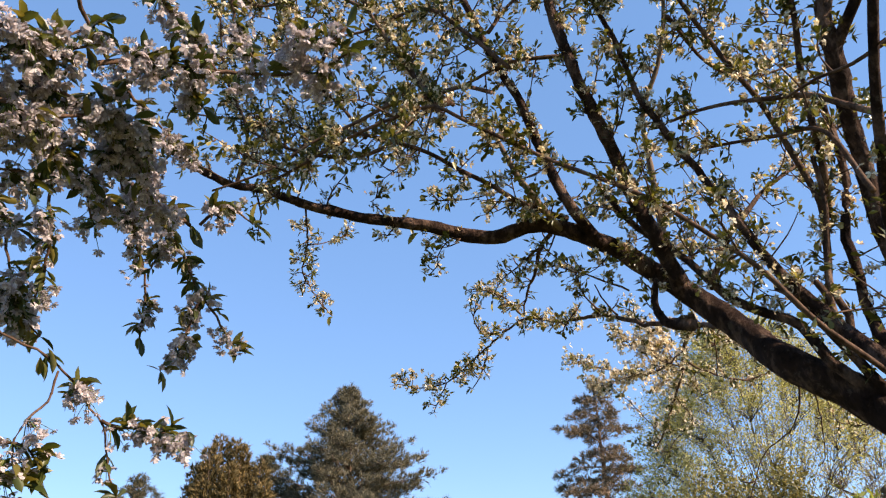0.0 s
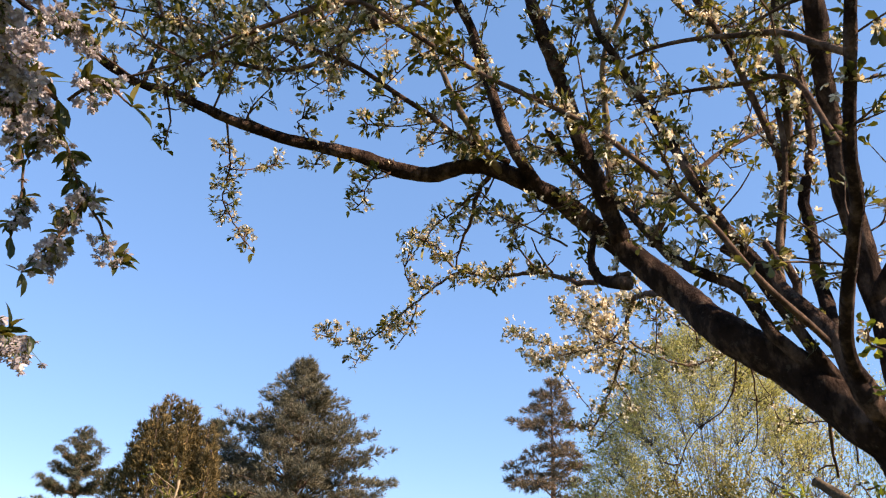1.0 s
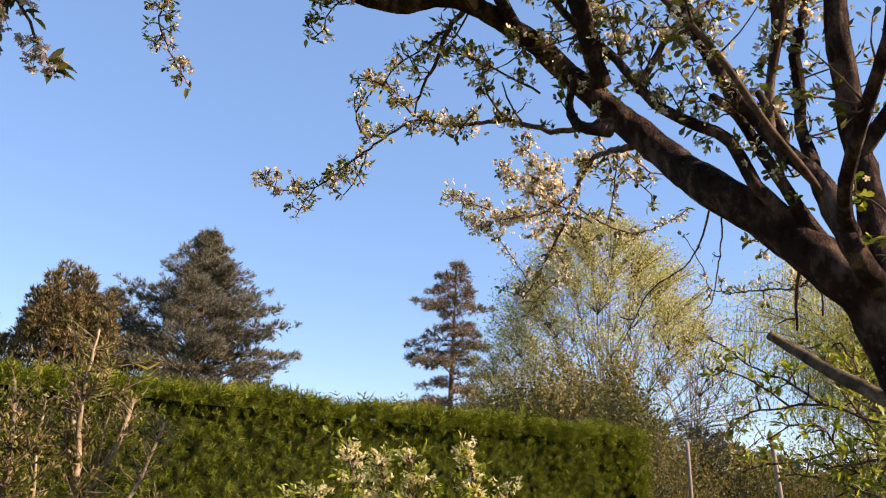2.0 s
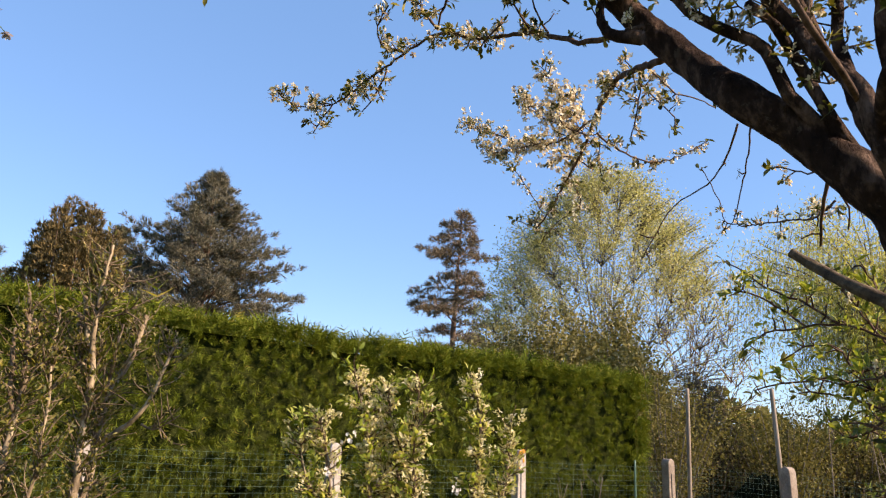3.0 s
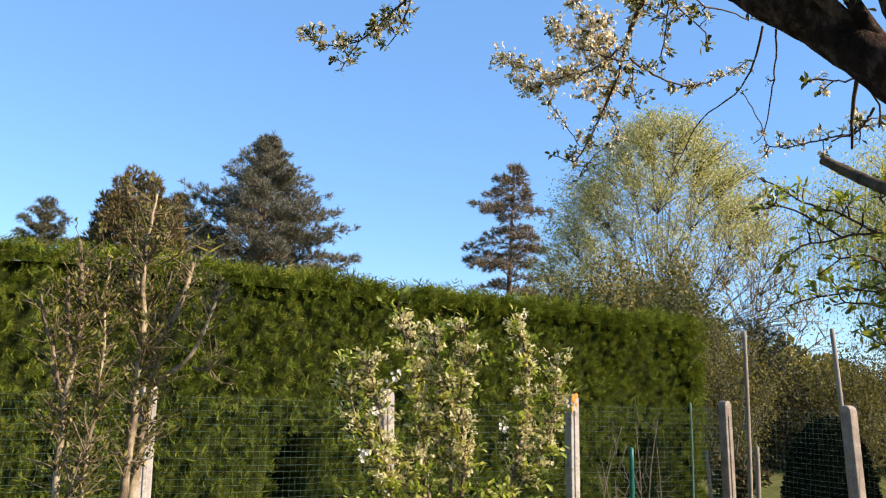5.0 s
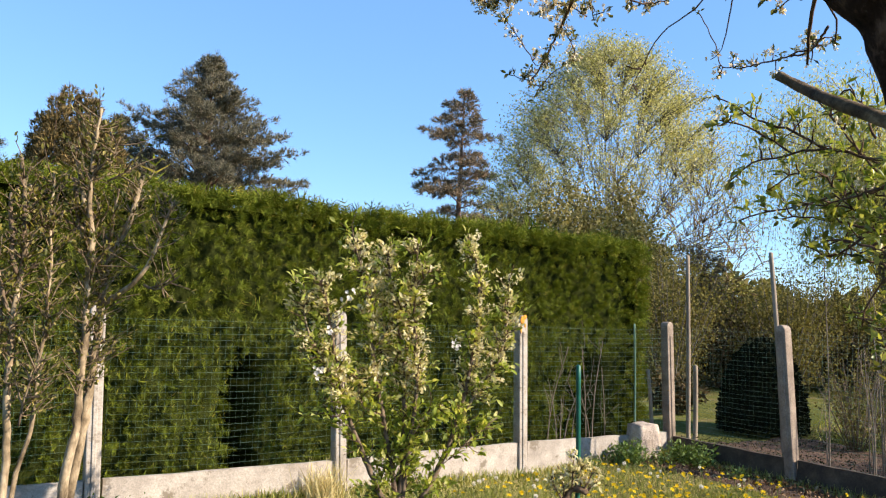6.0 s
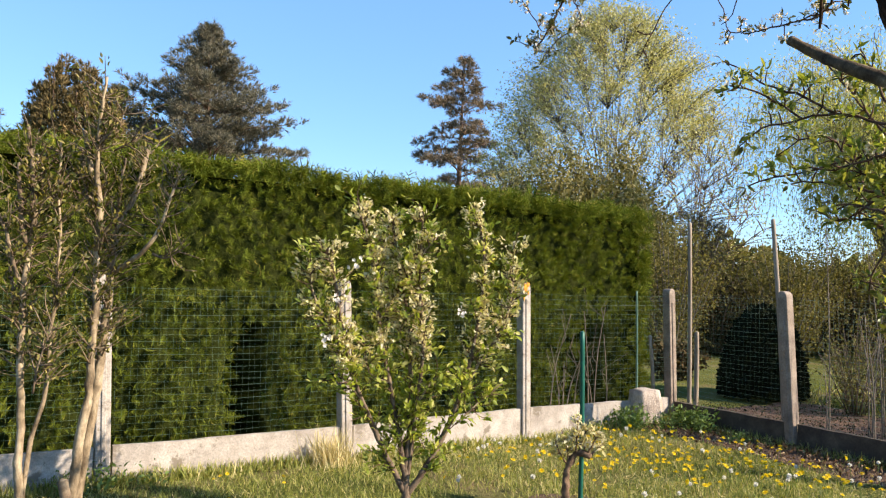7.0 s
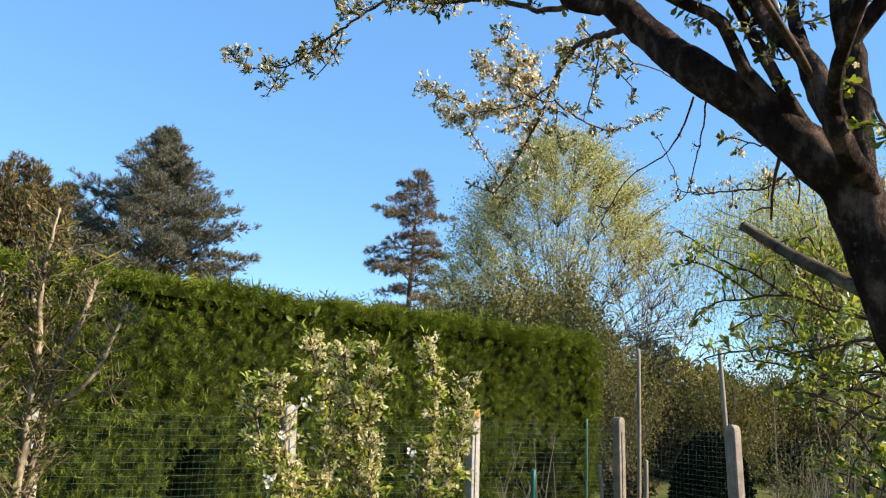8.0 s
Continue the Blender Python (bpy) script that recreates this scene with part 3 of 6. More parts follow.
def add_leaves(tris, shape, at, ahead, n, size, spread=0.6):
    d = around(ahead, spread, n)
    tris.scatter(shape, np.repeat(np.asarray(at)[None], n, 0) + scattered(n, 0.006), frames_of(d, around(UP, 0.6, n), size * rng.uniform(0.55, 1.25, n)))


def add_bloom(tris, shape, at, n, size, spread):
    d = around((0, 0, -0.2), 1.0, n)
    tris.scatter(shape, np.asarray(at)[None] + scattered(n, spread), frames_of(d, scattered(n), size * rng.uniform(0.7, 1.2, n)))


def thin_at(p):
    """Share of the growth that is missing on the steep limbs near the trunk."""
    return .62 * min(1, max(0, (p[0] - .55) / .25)) * min(1, max(0, (3.4 - p[2]) / .4))


def spurs(path, per_m, flowers, leaf=0.032, tris=None, start=0.0):
    """Short side spurs with a rosette of leaves, some with a bunch of flowers."""
    ln = np.linalg.norm(np.diff(path, axis=0), axis=1).sum()
    if tris is None and path[:, 0].mean() < 0:           # the outer crown is the leafiest
        per_m *= 1.3
    for k in range(int(per_m * ln + rng.uniform(0, 1))):
        f = start + (1 - start) * rng.uniform(0, 1)
        i = min(len(path) - 2, int(f * (len(path) - 1)))
        p, tan = path[i], unit(path[i + 1] - path[i])
        d = unit(np.cross(tan, scattered(1)[0]) + UP * 0.35 + tan * 0.4)
        q = p + d * rng.uniform(0.008, 0.05)
        if tris is None and rng.uniform() < thin_at(p):
            continue
        tube(FINE, np.stack([p, (p + q) / 2 + scattered(1, 0.003)[0], q]), 0.0028, 0.0018, 4)
        add_leaves(LEAVES if tris is None else tris, SPOON_LEAF if rng.uniform() < .4 else SLIM_LEAF, q, d, rng.integers(7, 14), leaf * .85, .75)
        if rng.uniform() < flowers:
            add_bloom(PETALS, SMALL_BLOOM, q, rng.integers(5, 10), 0.0105, 0.014)


def shoot(p, d, length, flowers, green=False):
    """A thin side shoot, slightly crooked."""
    if rng.uniform() < .6 * thin_at(p):
        return
    q = p + d * length * .5 + scattered(1, length * .035)[0]
    end = p + d * length + scattered(1, length * .05)[0] + UP * rng.uniform(-.2, .35) * length
    path = curve([p, q, end], 0.03)
    tube(FINE, path, 0.0028, 0.0013, 4, 0.08)
    spurs(path, 24, flowers)
    add_leaves(LEAVES, SPOON_LEAF, end, d, 5, 0.028, 0.6)


def knobbly(t, depth):
    """Ridges and knots in old bark."""
    for v in t.v:
        for k in range(len(v)):
            p = Vector(v[k] + ROOT)
            n = noise.noise_vector(p * 9) * .6 + noise.noise_vector(p * 24) * .45 + noise.noise_vector(Vector((p.x * 60, p.y * 60, p.z * 25))) * .25
            v[k] += np.array(n) * depth


def crooked(path, amount):
    """Slow sideways wander along a stem."""
    n = len(path)
    bend = scattered(max(3, n // 4), amount)
    bend[0] = bend[-1] = 0
    s = np.linspace(0, len(bend) - 1, n)
    return path + np.stack([np.interp(s, np.arange(len(bend)), bend[:, k]) for k in range(3)], 1)


def trunk(pts, r0, r1):
    """The leaning trunk and the long limb that it bends into."""
    t = Tris()
    path = curve(pts, 0.025)
    s = np.linspace(0, 1, len(path))
    girth = np.interp(s, (0, .15, .3, .43, .5, .54, .63, .714, .8, .9, 1), (1, .75, .6, .53, .42, .375, .3, .22, .165, .11, .06)) * r0
    tube(t, path - ROOT, 0, girth, 28, 0.012, 0, 0.04)
    knobbly(t, 0.009)
    t.ob("trunk", BARK, plum, "rough dark brown trunk bending into a long limb", True)
    outer = path[int(len(path) * .62):]
    spurs(outer, 2, 0.2)
    for k in range(9):
        i = rng.integers(0, len(outer) - 1)
        tan = unit(outer[i + 1] - outer[i])
        shoot(outer[i], unit(np.cross(tan, scattered(1)[0]) + UP * .25 + tan * .5), rng.uniform(.08, .3), .28)


def limb(pts, r0, r1, spur=0.5, shoots=2, bark=None, power=0.8, bare=0.06):
    path = crooked(curve(pts, 0.03), 0.4 * min(r0, .02))
    t = Tris()
    tube(t, path - ROOT, r0, r1, 18 if r0 > 0.018 else 8, 0.03, power)
    if r0 > 0.018:
        knobbly(t, 0.34 * r0)
    t.ob("limb", bark or (BARK if r0 > .013 else LIMB_BARK if r0 > .009 else TWIG), plum, "", True)
    ln = np.linalg.norm(np.diff(path, axis=0), axis=1).sum()
    spurs(path, 46 * spur, 0.42, start=bare)
    for k in range(int(shoots * ln * 4)):
        i = rng.integers(max(len(path) // 8, int(len(path) * bare)), len(path) - 1)
        tan = unit(path[i + 1] - path[i])
        d = unit(np.cross(tan, scattered(1)[0]) + UP * 0.25 + tan * 0.5)
        shoot(path[i], d, rng.uniform(0.05, 0.24), 0.42)


def stub(pts, r0, r1):
    t = Tris()
    tube(t, curve(pts, 0.02) - ROOT, r0, r1, 12, 0.05)
    t.ob("stub", STUB_BARK, plum, "sawn-off branch stub", True)


def twig(pts, r0, r1, flowers=0.5, bare=False, green=False):
    path = curve(pts, 0.025)
    path[1:-1] += scattered(len(path) - 2, 0.0012 if bare else 0.002)
    t = Tris()
    tube(t, path - ROOT, r0 * .85, r1, 6, 0.05)
    t.ob("twig", TWIG, plum, "", True)
    if bare:
        spurs(path, 14, 0.0, 0.011)
        return
    spurs(path, 27 if green else 22 + 9 * flowers, 0.06 if green else min(0.9, flowers * .7), 0.036 if green else 0.032, BIG_LEAVES if green else None, 0.1)
    if not green and flowers > 1:
        for k in range(int(14 * flowers)):
            add_bloom(PETALS, SMALL_BLOOM, path[rng.integers(len(path) // 3, len(path))], 5, 0.012, 0.03)
    add_leaves(LEAVES, LEAF, path[-1], path[-1] - path[-2], 5, 0.034, 0.4)


# trunk and main limb
trunk(((1.98, 3.25, -0.1), (1.68, 3.15, 0.7), (1.42, 3.13, 1.37), (1.32, 3.13, 1.59), (1.23, 3.11, 1.78), (1.18, 3.1, 1.88), (1.14, 3.09, 1.99), (1.1, 3.09, 2.09), (1.07, 3.08, 2.17), (1.01, 3.08, 2.23), (0.95, 3.11, 2.3), (0.89, 3.14, 2.37), (0.76, 3.17, 2.48), (0.66, 3.3, 2.64), (0.5, 3.37, 2.84), (0.32, 3.29, 2.99), (0.14, 3.2, 3.07), (-0.05, 3.18, 3.06), (-0.24, 3.09, 3.12), (-0.42, 3, 3.15), (-0.56, 2.88, 3.18), (-0.67, 2.76, 3.21), (-0.76, 2.69, 3.23), (-0.85, 2.59, 3.29), (-0.95, 2.48, 3.36), (-1.1, 2.36, 3.46)), 0.115, 0.008)
limb(((0.53, 3.22, 2.78), (0.48, 3.11, 2.94), (0.44, 3, 3.07), (0.4, 2.88, 3.22), (0.38, 2.82, 3.36), (0.35, 2.78, 3.6), (0.35, 2.73, 3.78)), 0.026, 0.012, spur=.5, shoots=2.5, bare=0.15)
limb(((0.31, 3.27, 2.98), (0.24, 3.19, 3.12), (0.19, 3.16, 3.29), (0.14, 3.12, 3.49), (0.09, 3.05, 3.63), (0.03, 2.95, 3.84), (-0.05, 2.87, 4.08)), 0.02, 0.01, spur=.5, shoots=2.5)
limb(((1, 3.01, 2.33), (0.93, 2.89, 2.37), (0.82, 2.77, 2.47), (0.73, 2.72, 2.6), (0.63, 2.68, 2.7), (0.49, 2.63, 2.82), (0.3, 2.61, 2.96), (0.13, 2.51, 3.06), (0.07, 2.47, 3.1), (-0.03, 2.45, 3.09), (-0.16, 2.44, 3.06), (-0.29, 2.45, 3.03), (-0.41, 2.45, 3)), 0.0075, 0.004, spur=.7, shoots=2, bare=0.25)
limb(((1.1, 3.05, 2.16), (1.06, 3, 2.2), (1.01, 2.94, 2.25), (0.95, 2.94, 2.39), (0.88, 2.99, 2.52), (0.79, 3, 2.69), (0.69, 2.97, 2.92), (0.61, 2.94, 3.08), (0.57, 2.87, 3.17), (0.53, 2.82, 3.3), (0.49, 2.73, 3.45), (0.47, 2.66, 3.63)), 0.028, 0.006, spur=.8, shoots=3, power=.5, bare=0.2)
limb(((0.88, 3.06, 2.54), (0.91, 3.12, 2.66), (0.95, 3.13, 2.86), (0.94, 3.11, 2.95), (0.9, 3.07, 3.09), (0.86, 3.04, 3.22), (0.78, 2.94, 3.34), (0.72, 2.86, 3.5), (0.69, 2.79, 3.64)), 0.012, 0.006, spur=.8, shoots=2)
limb(((0.96, 3.14, 2.85), (0.98, 3.05, 3), (0.97, 2.94, 3.16), (0.98, 2.88, 3.32), (0.99, 2.78, 3.48)), 0.012, 0.008, spur=.9, shoots=3)
limb(((1.01, 2.94, 2.27), (0.98, 2.86, 2.3), (0.97, 2.71, 2.38), (0.98, 2.56, 2.49), (0.97, 2.48, 2.53), (0.98, 2.38, 2.61), (0.99, 2.28, 2.72), (1.01, 2.17, 2.83)), 0.0145, 0.009, spur=.4, shoots=2, bare=0.35)
limb(((1.17, 3.12, 1.95), (1.13, 3.12, 2.07), (1.08, 3.11, 2.49), (1.08, 3.1, 2.66), (1.07, 3.07, 2.83), (1.06, 3.03, 2.97), (1.05, 2.97, 3.1), (1.06, 2.88, 3.21), (1.08, 2.83, 3.42)), 0.034, 0.022, spur=.4, shoots=3, bare=0.4)
limb(((1.02, 2.95, 2.24), (0.99, 3.0, 2.33), (0.98, 3.08, 2.47), (0.98, 3.14, 2.6), (1, 3.14, 2.72), (1.01, 3.12, 2.87), (1.03, 3.14, 3.04), (1.03, 3.13, 3.23)), 0.02, 0.009, spur=.7, shoots=3, bare=0.35)
limb(((0.61, 3.13, 2.71), (0.67, 3.09, 2.79), (0.72, 3.13, 2.89), (0.85, 3.35, 3.1), (0.96, 3.46, 3.21), (1.07, 3.55, 3.32), (1.17, 3.6, 3.4)), 0.01, 0.004, spur=.8, shoots=2.5)
limb(((0.97, 3.1, 2.31), (0.88, 3.08, 2.44), (0.81, 3.07, 2.54), (0.74, 3.08, 2.59), (0.64, 3.12, 2.71), (0.52, 3.15, 2.87), (0.43, 3.14, 2.98), (0.36, 3.11, 3.1)), 0.018, 0.009, spur=.6, shoots=3, bare=0.2)
limb(((0.52, 3.26, 2.84), (0.5, 3.34, 3.02), (0.5, 3.33, 3.32), (0.52, 3.26, 3.44), (0.6, 3.21, 3.56), (0.65, 3.17, 3.69), (0.69, 3.1, 3.89)), 0.014, 0.006, spur=.8, shoots=3, bark=PALE_BARK)
limb(((0.2, 3.22, 3.04), (0.16, 3.1, 3.09), (0.12, 3.02, 3.17), (0.08, 2.99, 3.3), (0.01, 2.99, 3.44)), 0.012, 0.007, spur=.4, shoots=1, bark=PALE_BARK)
limb(((0.89, 3.02, 2.53), (0.88, 3.02, 2.58), (0.87, 3.01, 2.63)), 0.012, 0.008, spur=.3, shoots=0)
limb(((0.55, 3.14, 2.62), (0.47, 3.17, 2.67), (0.45, 3.19, 2.74), (0.47, 3.17, 2.79)), 0.02, 0.008, spur=.6, shoots=1)
limb(((0.22, 3.22, 3.08), (0.12, 3.09, 3.1), (0.05, 2.98, 3.13), (-0.02, 2.9, 3.17), (-0.1, 2.84, 3.23), (-0.22, 2.79, 3.28), (-0.36, 2.74, 3.33)), 0.01, 0.005, spur=.7, shoots=3.2)
limb(((1.07, 2.73, 2.91), (1.02, 2.76, 2.97), (0.95, 2.78, 3.04), (0.87, 2.82, 3.08), (0.78, 2.86, 3.12), (0.69, 2.9, 3.15), (0.61, 2.95, 3.17)), 0.01, 0.004, spur=.8, shoots=2)
limb(((1.03, 2.83, 2.76), (0.98, 2.93, 3), (0.87, 3.01, 3.07), (0.73, 3.1, 3.14), (0.6, 3.18, 3.19)), 0.008, 0.004, spur=.8, shoots=2)
limb(((-0.05, 2.94, 3.46), (-0.15, 2.92, 3.43), (-0.29, 2.92, 3.35), (-0.45, 2.89, 3.34), (-0.59, 2.83, 3.38), (-0.74, 2.78, 3.47)), 0.01, 0.004, spur=.7, shoots=3.2)
limb(((-0.32, 2.63, 3.2), (-0.57, 2.95, 3.51), (-0.69, 2.84, 3.54), (-0.81, 2.75, 3.53), (-0.94, 2.7, 3.56)), 0.0065, 0.003, spur=.7, shoots=3.2)
limb(((0.1, 2.9, 3.42), (0.06, 2.75, 3.35), (-0.02, 2.66, 3.29), (-0.13, 2.61, 3.26), (-0.21, 2.6, 3.23), (-0.36, 2.57, 3.18), (-0.46, 2.56, 3.13), (-0.57, 2.54, 3.1), (-0.66, 2.52, 3.08)), 0.0075, 0.003, spur=.12, shoots=.5)
limb(((0.02, 2.67, 3.2), (-0.04, 2.66, 3.34), (-0.12, 2.64, 3.49), (-0.19, 2.6, 3.64), (-0.24, 2.55, 3.81)), 0.01, 0.004, spur=.9, shoots=3.2)
limb(((-0.05, 2.96, 3.46), (-0.19, 2.9, 3.63), (-0.19, 2.85, 3.84), (-0.19, 2.81, 4.02)), 0.008, 0.004, spur=.9, shoots=3.2)
limb(((0.19, 2.81, 3.42), (0.07, 2.77, 3.58), (-0.06, 2.75, 3.71), (-0.29, 2.77, 3.72), (-0.43, 2.71, 3.7), (-0.59, 2.65, 3.65)), 0.008, 0.003, spur=.9, shoots=3)
limb(((-0.42, 3.04, 3.49), (-0.47, 2.94, 3.59), (-0.52, 2.86, 3.65), (-0.6, 2.77, 3.84), (-0.58, 2.66, 3.95)), 0.007, 0.003, spur=.9, shoots=3)
limb(((-0.57, 2.95, 3.51), (-0.68, 2.9, 3.38), (-0.73, 2.88, 3.27)), 0.007, 0.003, spur=.9, shoots=2)
limb(((0.32, 3.07, 3.61), (0.14, 3.03, 3.62), (-0.01, 3.02, 3.58), (-0.16, 3.03, 3.57), (-0.32, 3.03, 3.57)), 0.008, 0.003, spur=.9, shoots=3)
limb(((-0.69, 2.67, 3.19), (-0.67, 2.69, 3.38), (-0.72, 2.63, 3.57), (-0.72, 2.57, 3.79), (-0.65, 2.5, 3.9)), 0.007, 0.003, spur=.9, shoots=3)
limb(((0.67, 2.85, 3.46), (0.75, 3.11, 3.45), (0.87, 3.23, 3.43), (1.04, 3.3, 3.48)), 0.007, 0.003, spur=.9, shoots=3)
limb(((1.13, 2.52, 2.97), (1.02, 2.56, 2.95), (0.95, 2.58, 2.95), (0.88, 2.6, 2.93)), 0.006, 0.003, spur=.8, shoots=3.5)
limb(((0.14, 2.8, 3.57), (0.21, 2.85, 3.7), (0.32, 2.91, 3.8)), 0.007, 0.003, spur=.9, shoots=3)
limb(((-0.26, 2.73, 3.78), (-0.41, 2.69, 3.88), (-0.58, 2.63, 3.83), (-0.75, 2.57, 3.92)), 0.007, 0.003, spur=.9, shoots=3)
# crown above: unseen limbs added to shade the trunk and blossom
limb(((1.08, 2.83, 3.42), (1.15, 2.73, 3.77), (1.27, 2.56, 4.11), (1.43, 2.49, 4.34)), 0.022, 0.006, spur=1, shoots=5)
limb(((1.06, 2.88, 3.21), (1.22, 2.69, 3.38), (1.36, 2.49, 3.5), (1.55, 2.4, 3.61)), 0.018, 0.006, spur=1, shoots=5)
limb(((1.08, 3.11, 2.49), (1.22, 2.92, 2.72), (1.35, 2.75, 2.93), (1.47, 2.57, 3.08), (1.61, 2.46, 3.26)), 0.02, 0.006, spur=1, shoots=5)
limb(((0.99, 2.13, 2.79), (1.05, 2.07, 3.02), (1.14, 1.97, 3.18)), 0.012, 0.005, spur=1, shoots=5)
limb(((0.35, 2.73, 3.78), (0.4, 2.59, 4.02), (0.54, 2.45, 4.34)), 0.014, 0.005, spur=1, shoots=5)
limb(((0.47, 2.65, 3.61), (0.64, 2.42, 3.67), (0.79, 2.24, 3.78)), 0.012, 0.005, spur=1, shoots=5)
limb(((0.69, 2.79, 3.64), (0.83, 2.58, 3.8), (0.98, 2.37, 3.92)), 0.012, 0.005, spur=1, shoots=5)
limb(((1.27, 2.56, 4.11), (1.4, 2.36, 3.83), (1.58, 2.26, 3.69)), 0.012, 0.005, spur=1, shoots=5)
# low twigs on the limb
twig(((0.16, 3.22, 3.05), (0.1, 3.3, 3.04), (0.04, 3.42, 3.01), (-0.03, 3.53, 2.98), (-0.07, 3.6, 2.92)), 0.01, 0.003, flowers=0.5)
twig(((0.55, 3.13, 2.64), (0.41, 3.31, 2.7), (0.25, 3.45, 2.81), (0.09, 3.56, 2.86), (-0.07, 3.65, 2.93), (-0.22, 3.77, 2.93), (-0.4, 3.89, 2.88), (-0.56, 4.01, 2.85), (-0.68, 4.03, 2.85), (-0.76, 4.03, 2.88), (-0.81, 4.03, 2.93)), 0.01, 0.002, flowers=.7)
twig(((-0.56, 4.01, 2.85), (-0.58, 3.98, 2.79), (-0.61, 3.97, 2.72)), 0.004, 0.002, flowers=1)
twig(((-0.31, 3.86, 2.91), (-0.34, 3.87, 2.84), (-0.41, 3.92, 2.78)), 0.004, 0.002, flowers=.9)
twig(((-0.07, 3.6, 2.92), (-0.14, 3.59, 3.01), (-0.22, 3.6, 3.06), (-0.29, 3.61, 3.08)), 0.005, 0.002, flowers=.9)
twig(((-0.22, 3.77, 2.93), (-0.31, 3.78, 2.97), (-0.32, 3.75, 3.03), (-0.28, 3.73, 3.09)), 0.005, 0.002, flowers=.8)
twig(((0.1, 3.3, 3.04), (-0.01, 3.39, 3.03), (-0.09, 3.43, 3.01), (-0.15, 3.49, 2.97)), 0.005, 0.002, flowers=.9)
twig(((0.25, 3.45, 2.81), (0.2, 3.41, 2.88), (0.19, 3.38, 2.95), (0.15, 3.34, 3)), 0.004, 0.002, flowers=.8)
twig(((0.3, 3.42, 2.79), (0.26, 3.38, 2.85), (0.25, 3.36, 2.89)), 0.004, 0.002, bare=True)
twig(((0.36, 3.35, 2.84), (0.24, 3.35, 2.92), (0.13, 3.34, 2.98), (0.02, 3.34, 3.03)), 0.004, 0.002, flowers=.7)
twig(((0.16, 3.47, 2.86), (0.1, 3.52, 2.83), (0.08, 3.53, 2.8)), 0.004, 0.002, flowers=.9)
twig(((-0.66, 3.02, 3.28), (-0.78, 3.23, 3.26), (-0.87, 3.35, 3.19), (-0.91, 3.48, 3.17), (-0.91, 3.56, 3.13), (-0.91, 3.64, 3.11)), 0.005, 0.002, flowers=.9)
twig(((-0.79, 3.24, 3.24), (-0.74, 3.32, 3.28), (-0.68, 3.39, 3.33)), 0.003, 0.002, flowers=.6)
twig(((-0.13, 3.14, 3.08), (-0.21, 3.17, 3.06), (-0.24, 3.19, 3.01), (-0.27, 3.19, 2.98)), 0.003, 0.002, flowers=.9)
twig(((-0.34, 3.05, 3.13), (-0.36, 3.01, 3.17), (-0.38, 2.99, 3.2), (-0.34, 3, 3.21)), 0.003, 0.002, flowers=.5)
twig(((-0.28, 3.08, 3.12), (-0.29, 3.11, 3.1)), 0.003, 0.002, flowers=.2)
twig(((-0.68, 2.76, 3.2), (-0.69, 2.8, 3.14), (-0.72, 2.83, 3.07)), 0.004, 0.002, flowers=.3)
twig(((-0.59, 2.85, 3.18), (-0.55, 2.83, 3.24), (-0.5, 2.81, 3.31), (-0.48, 2.84, 3.38)), 0.004, 0.002, flowers=.3)
twig(((-0.52, 2.92, 3.16), (-0.48, 2.9, 3.22), (-0.43, 2.9, 3.27)), 0.004, 0.002, flowers=.4)
# golden sprig
twig(((0.61, 3.39, 2.68), (0.5, 3.86, 2.85), (0.42, 4.28, 2.9), (0.36, 4.61, 2.88), (0.27, 4.94, 2.84), (0.18, 5.12, 2.74), (0.12, 5.18, 2.68)), 0.013, 0.004, flowers=.9)
twig(((0.42, 4.33, 2.91), (0.26, 4.59, 2.91), (0.12, 4.78, 2.96), (-0.06, 4.92, 3.07), (-0.26, 5.02, 3.18)), 0.005, 0.002, flowers=2)
twig(((0.33, 4.49, 2.91), (0.17, 4.64, 3.05), (0.1, 4.7, 3.15), (0.06, 4.73, 3.19)), 0.004, 0.002, flowers=2)
twig(((0.38, 4.4, 2.86), (0.27, 4.47, 2.95), (0.26, 4.47, 3.08), (0.21, 4.48, 3.16), (0.2, 4.45, 3.23)), 0.004, 0.002, flowers=1.6)
twig(((0.18, 4.68, 2.94), (0.04, 4.82, 2.96), (-0.08, 4.86, 2.96), (-0.14, 4.88, 3.02)), 0.004, 0.002, flowers=1.8)
twig(((0.37, 4.5, 2.89), (0.3, 4.54, 3.04), (0.33, 4.52, 3.1)), 0.004, 0.002, flowers=1.6)
twig(((0.42, 4.4, 2.87), (0.51, 4.47, 2.82), (0.63, 4.53, 2.79), (0.76, 4.61, 2.84), (0.87, 4.68, 2.93)), 0.005, 0.002, flowers=1.0)
twig(((0.4, 4.83, 2.86), (0.29, 4.81, 2.92), (0.2, 4.86, 2.9)), 0.004, 0.002, flowers=1.1)
twig(((0.15, 5.12, 2.74), (0.08, 5.08, 2.84), (0.03, 5.05, 2.92), (-0, 5.03, 2.95)), 0.003, 0.002, flowers=.9)
twig(((0.57, 3.77, 2.82), (0.56, 3.86, 2.74), (0.54, 3.95, 2.66)), 0.003, 0.002, flowers=.8)
twig(((0.56, 3.78, 2.8), (0.64, 3.85, 2.75), (0.68, 3.91, 2.73), (0.68, 3.93, 2.69)), 0.003, 0.002, flowers=.9)
twig(((0.59, 3.67, 2.79), (0.68, 3.79, 2.76), (0.75, 3.84, 2.76), (0.81, 3.89, 2.75)), 0.003, 0.002, flowers=.9)
twig(((0.43, 4.42, 2.83), (0.43, 4.54, 2.78), (0.44, 4.56, 2.74)), 0.003, 0.002, flowers=1)
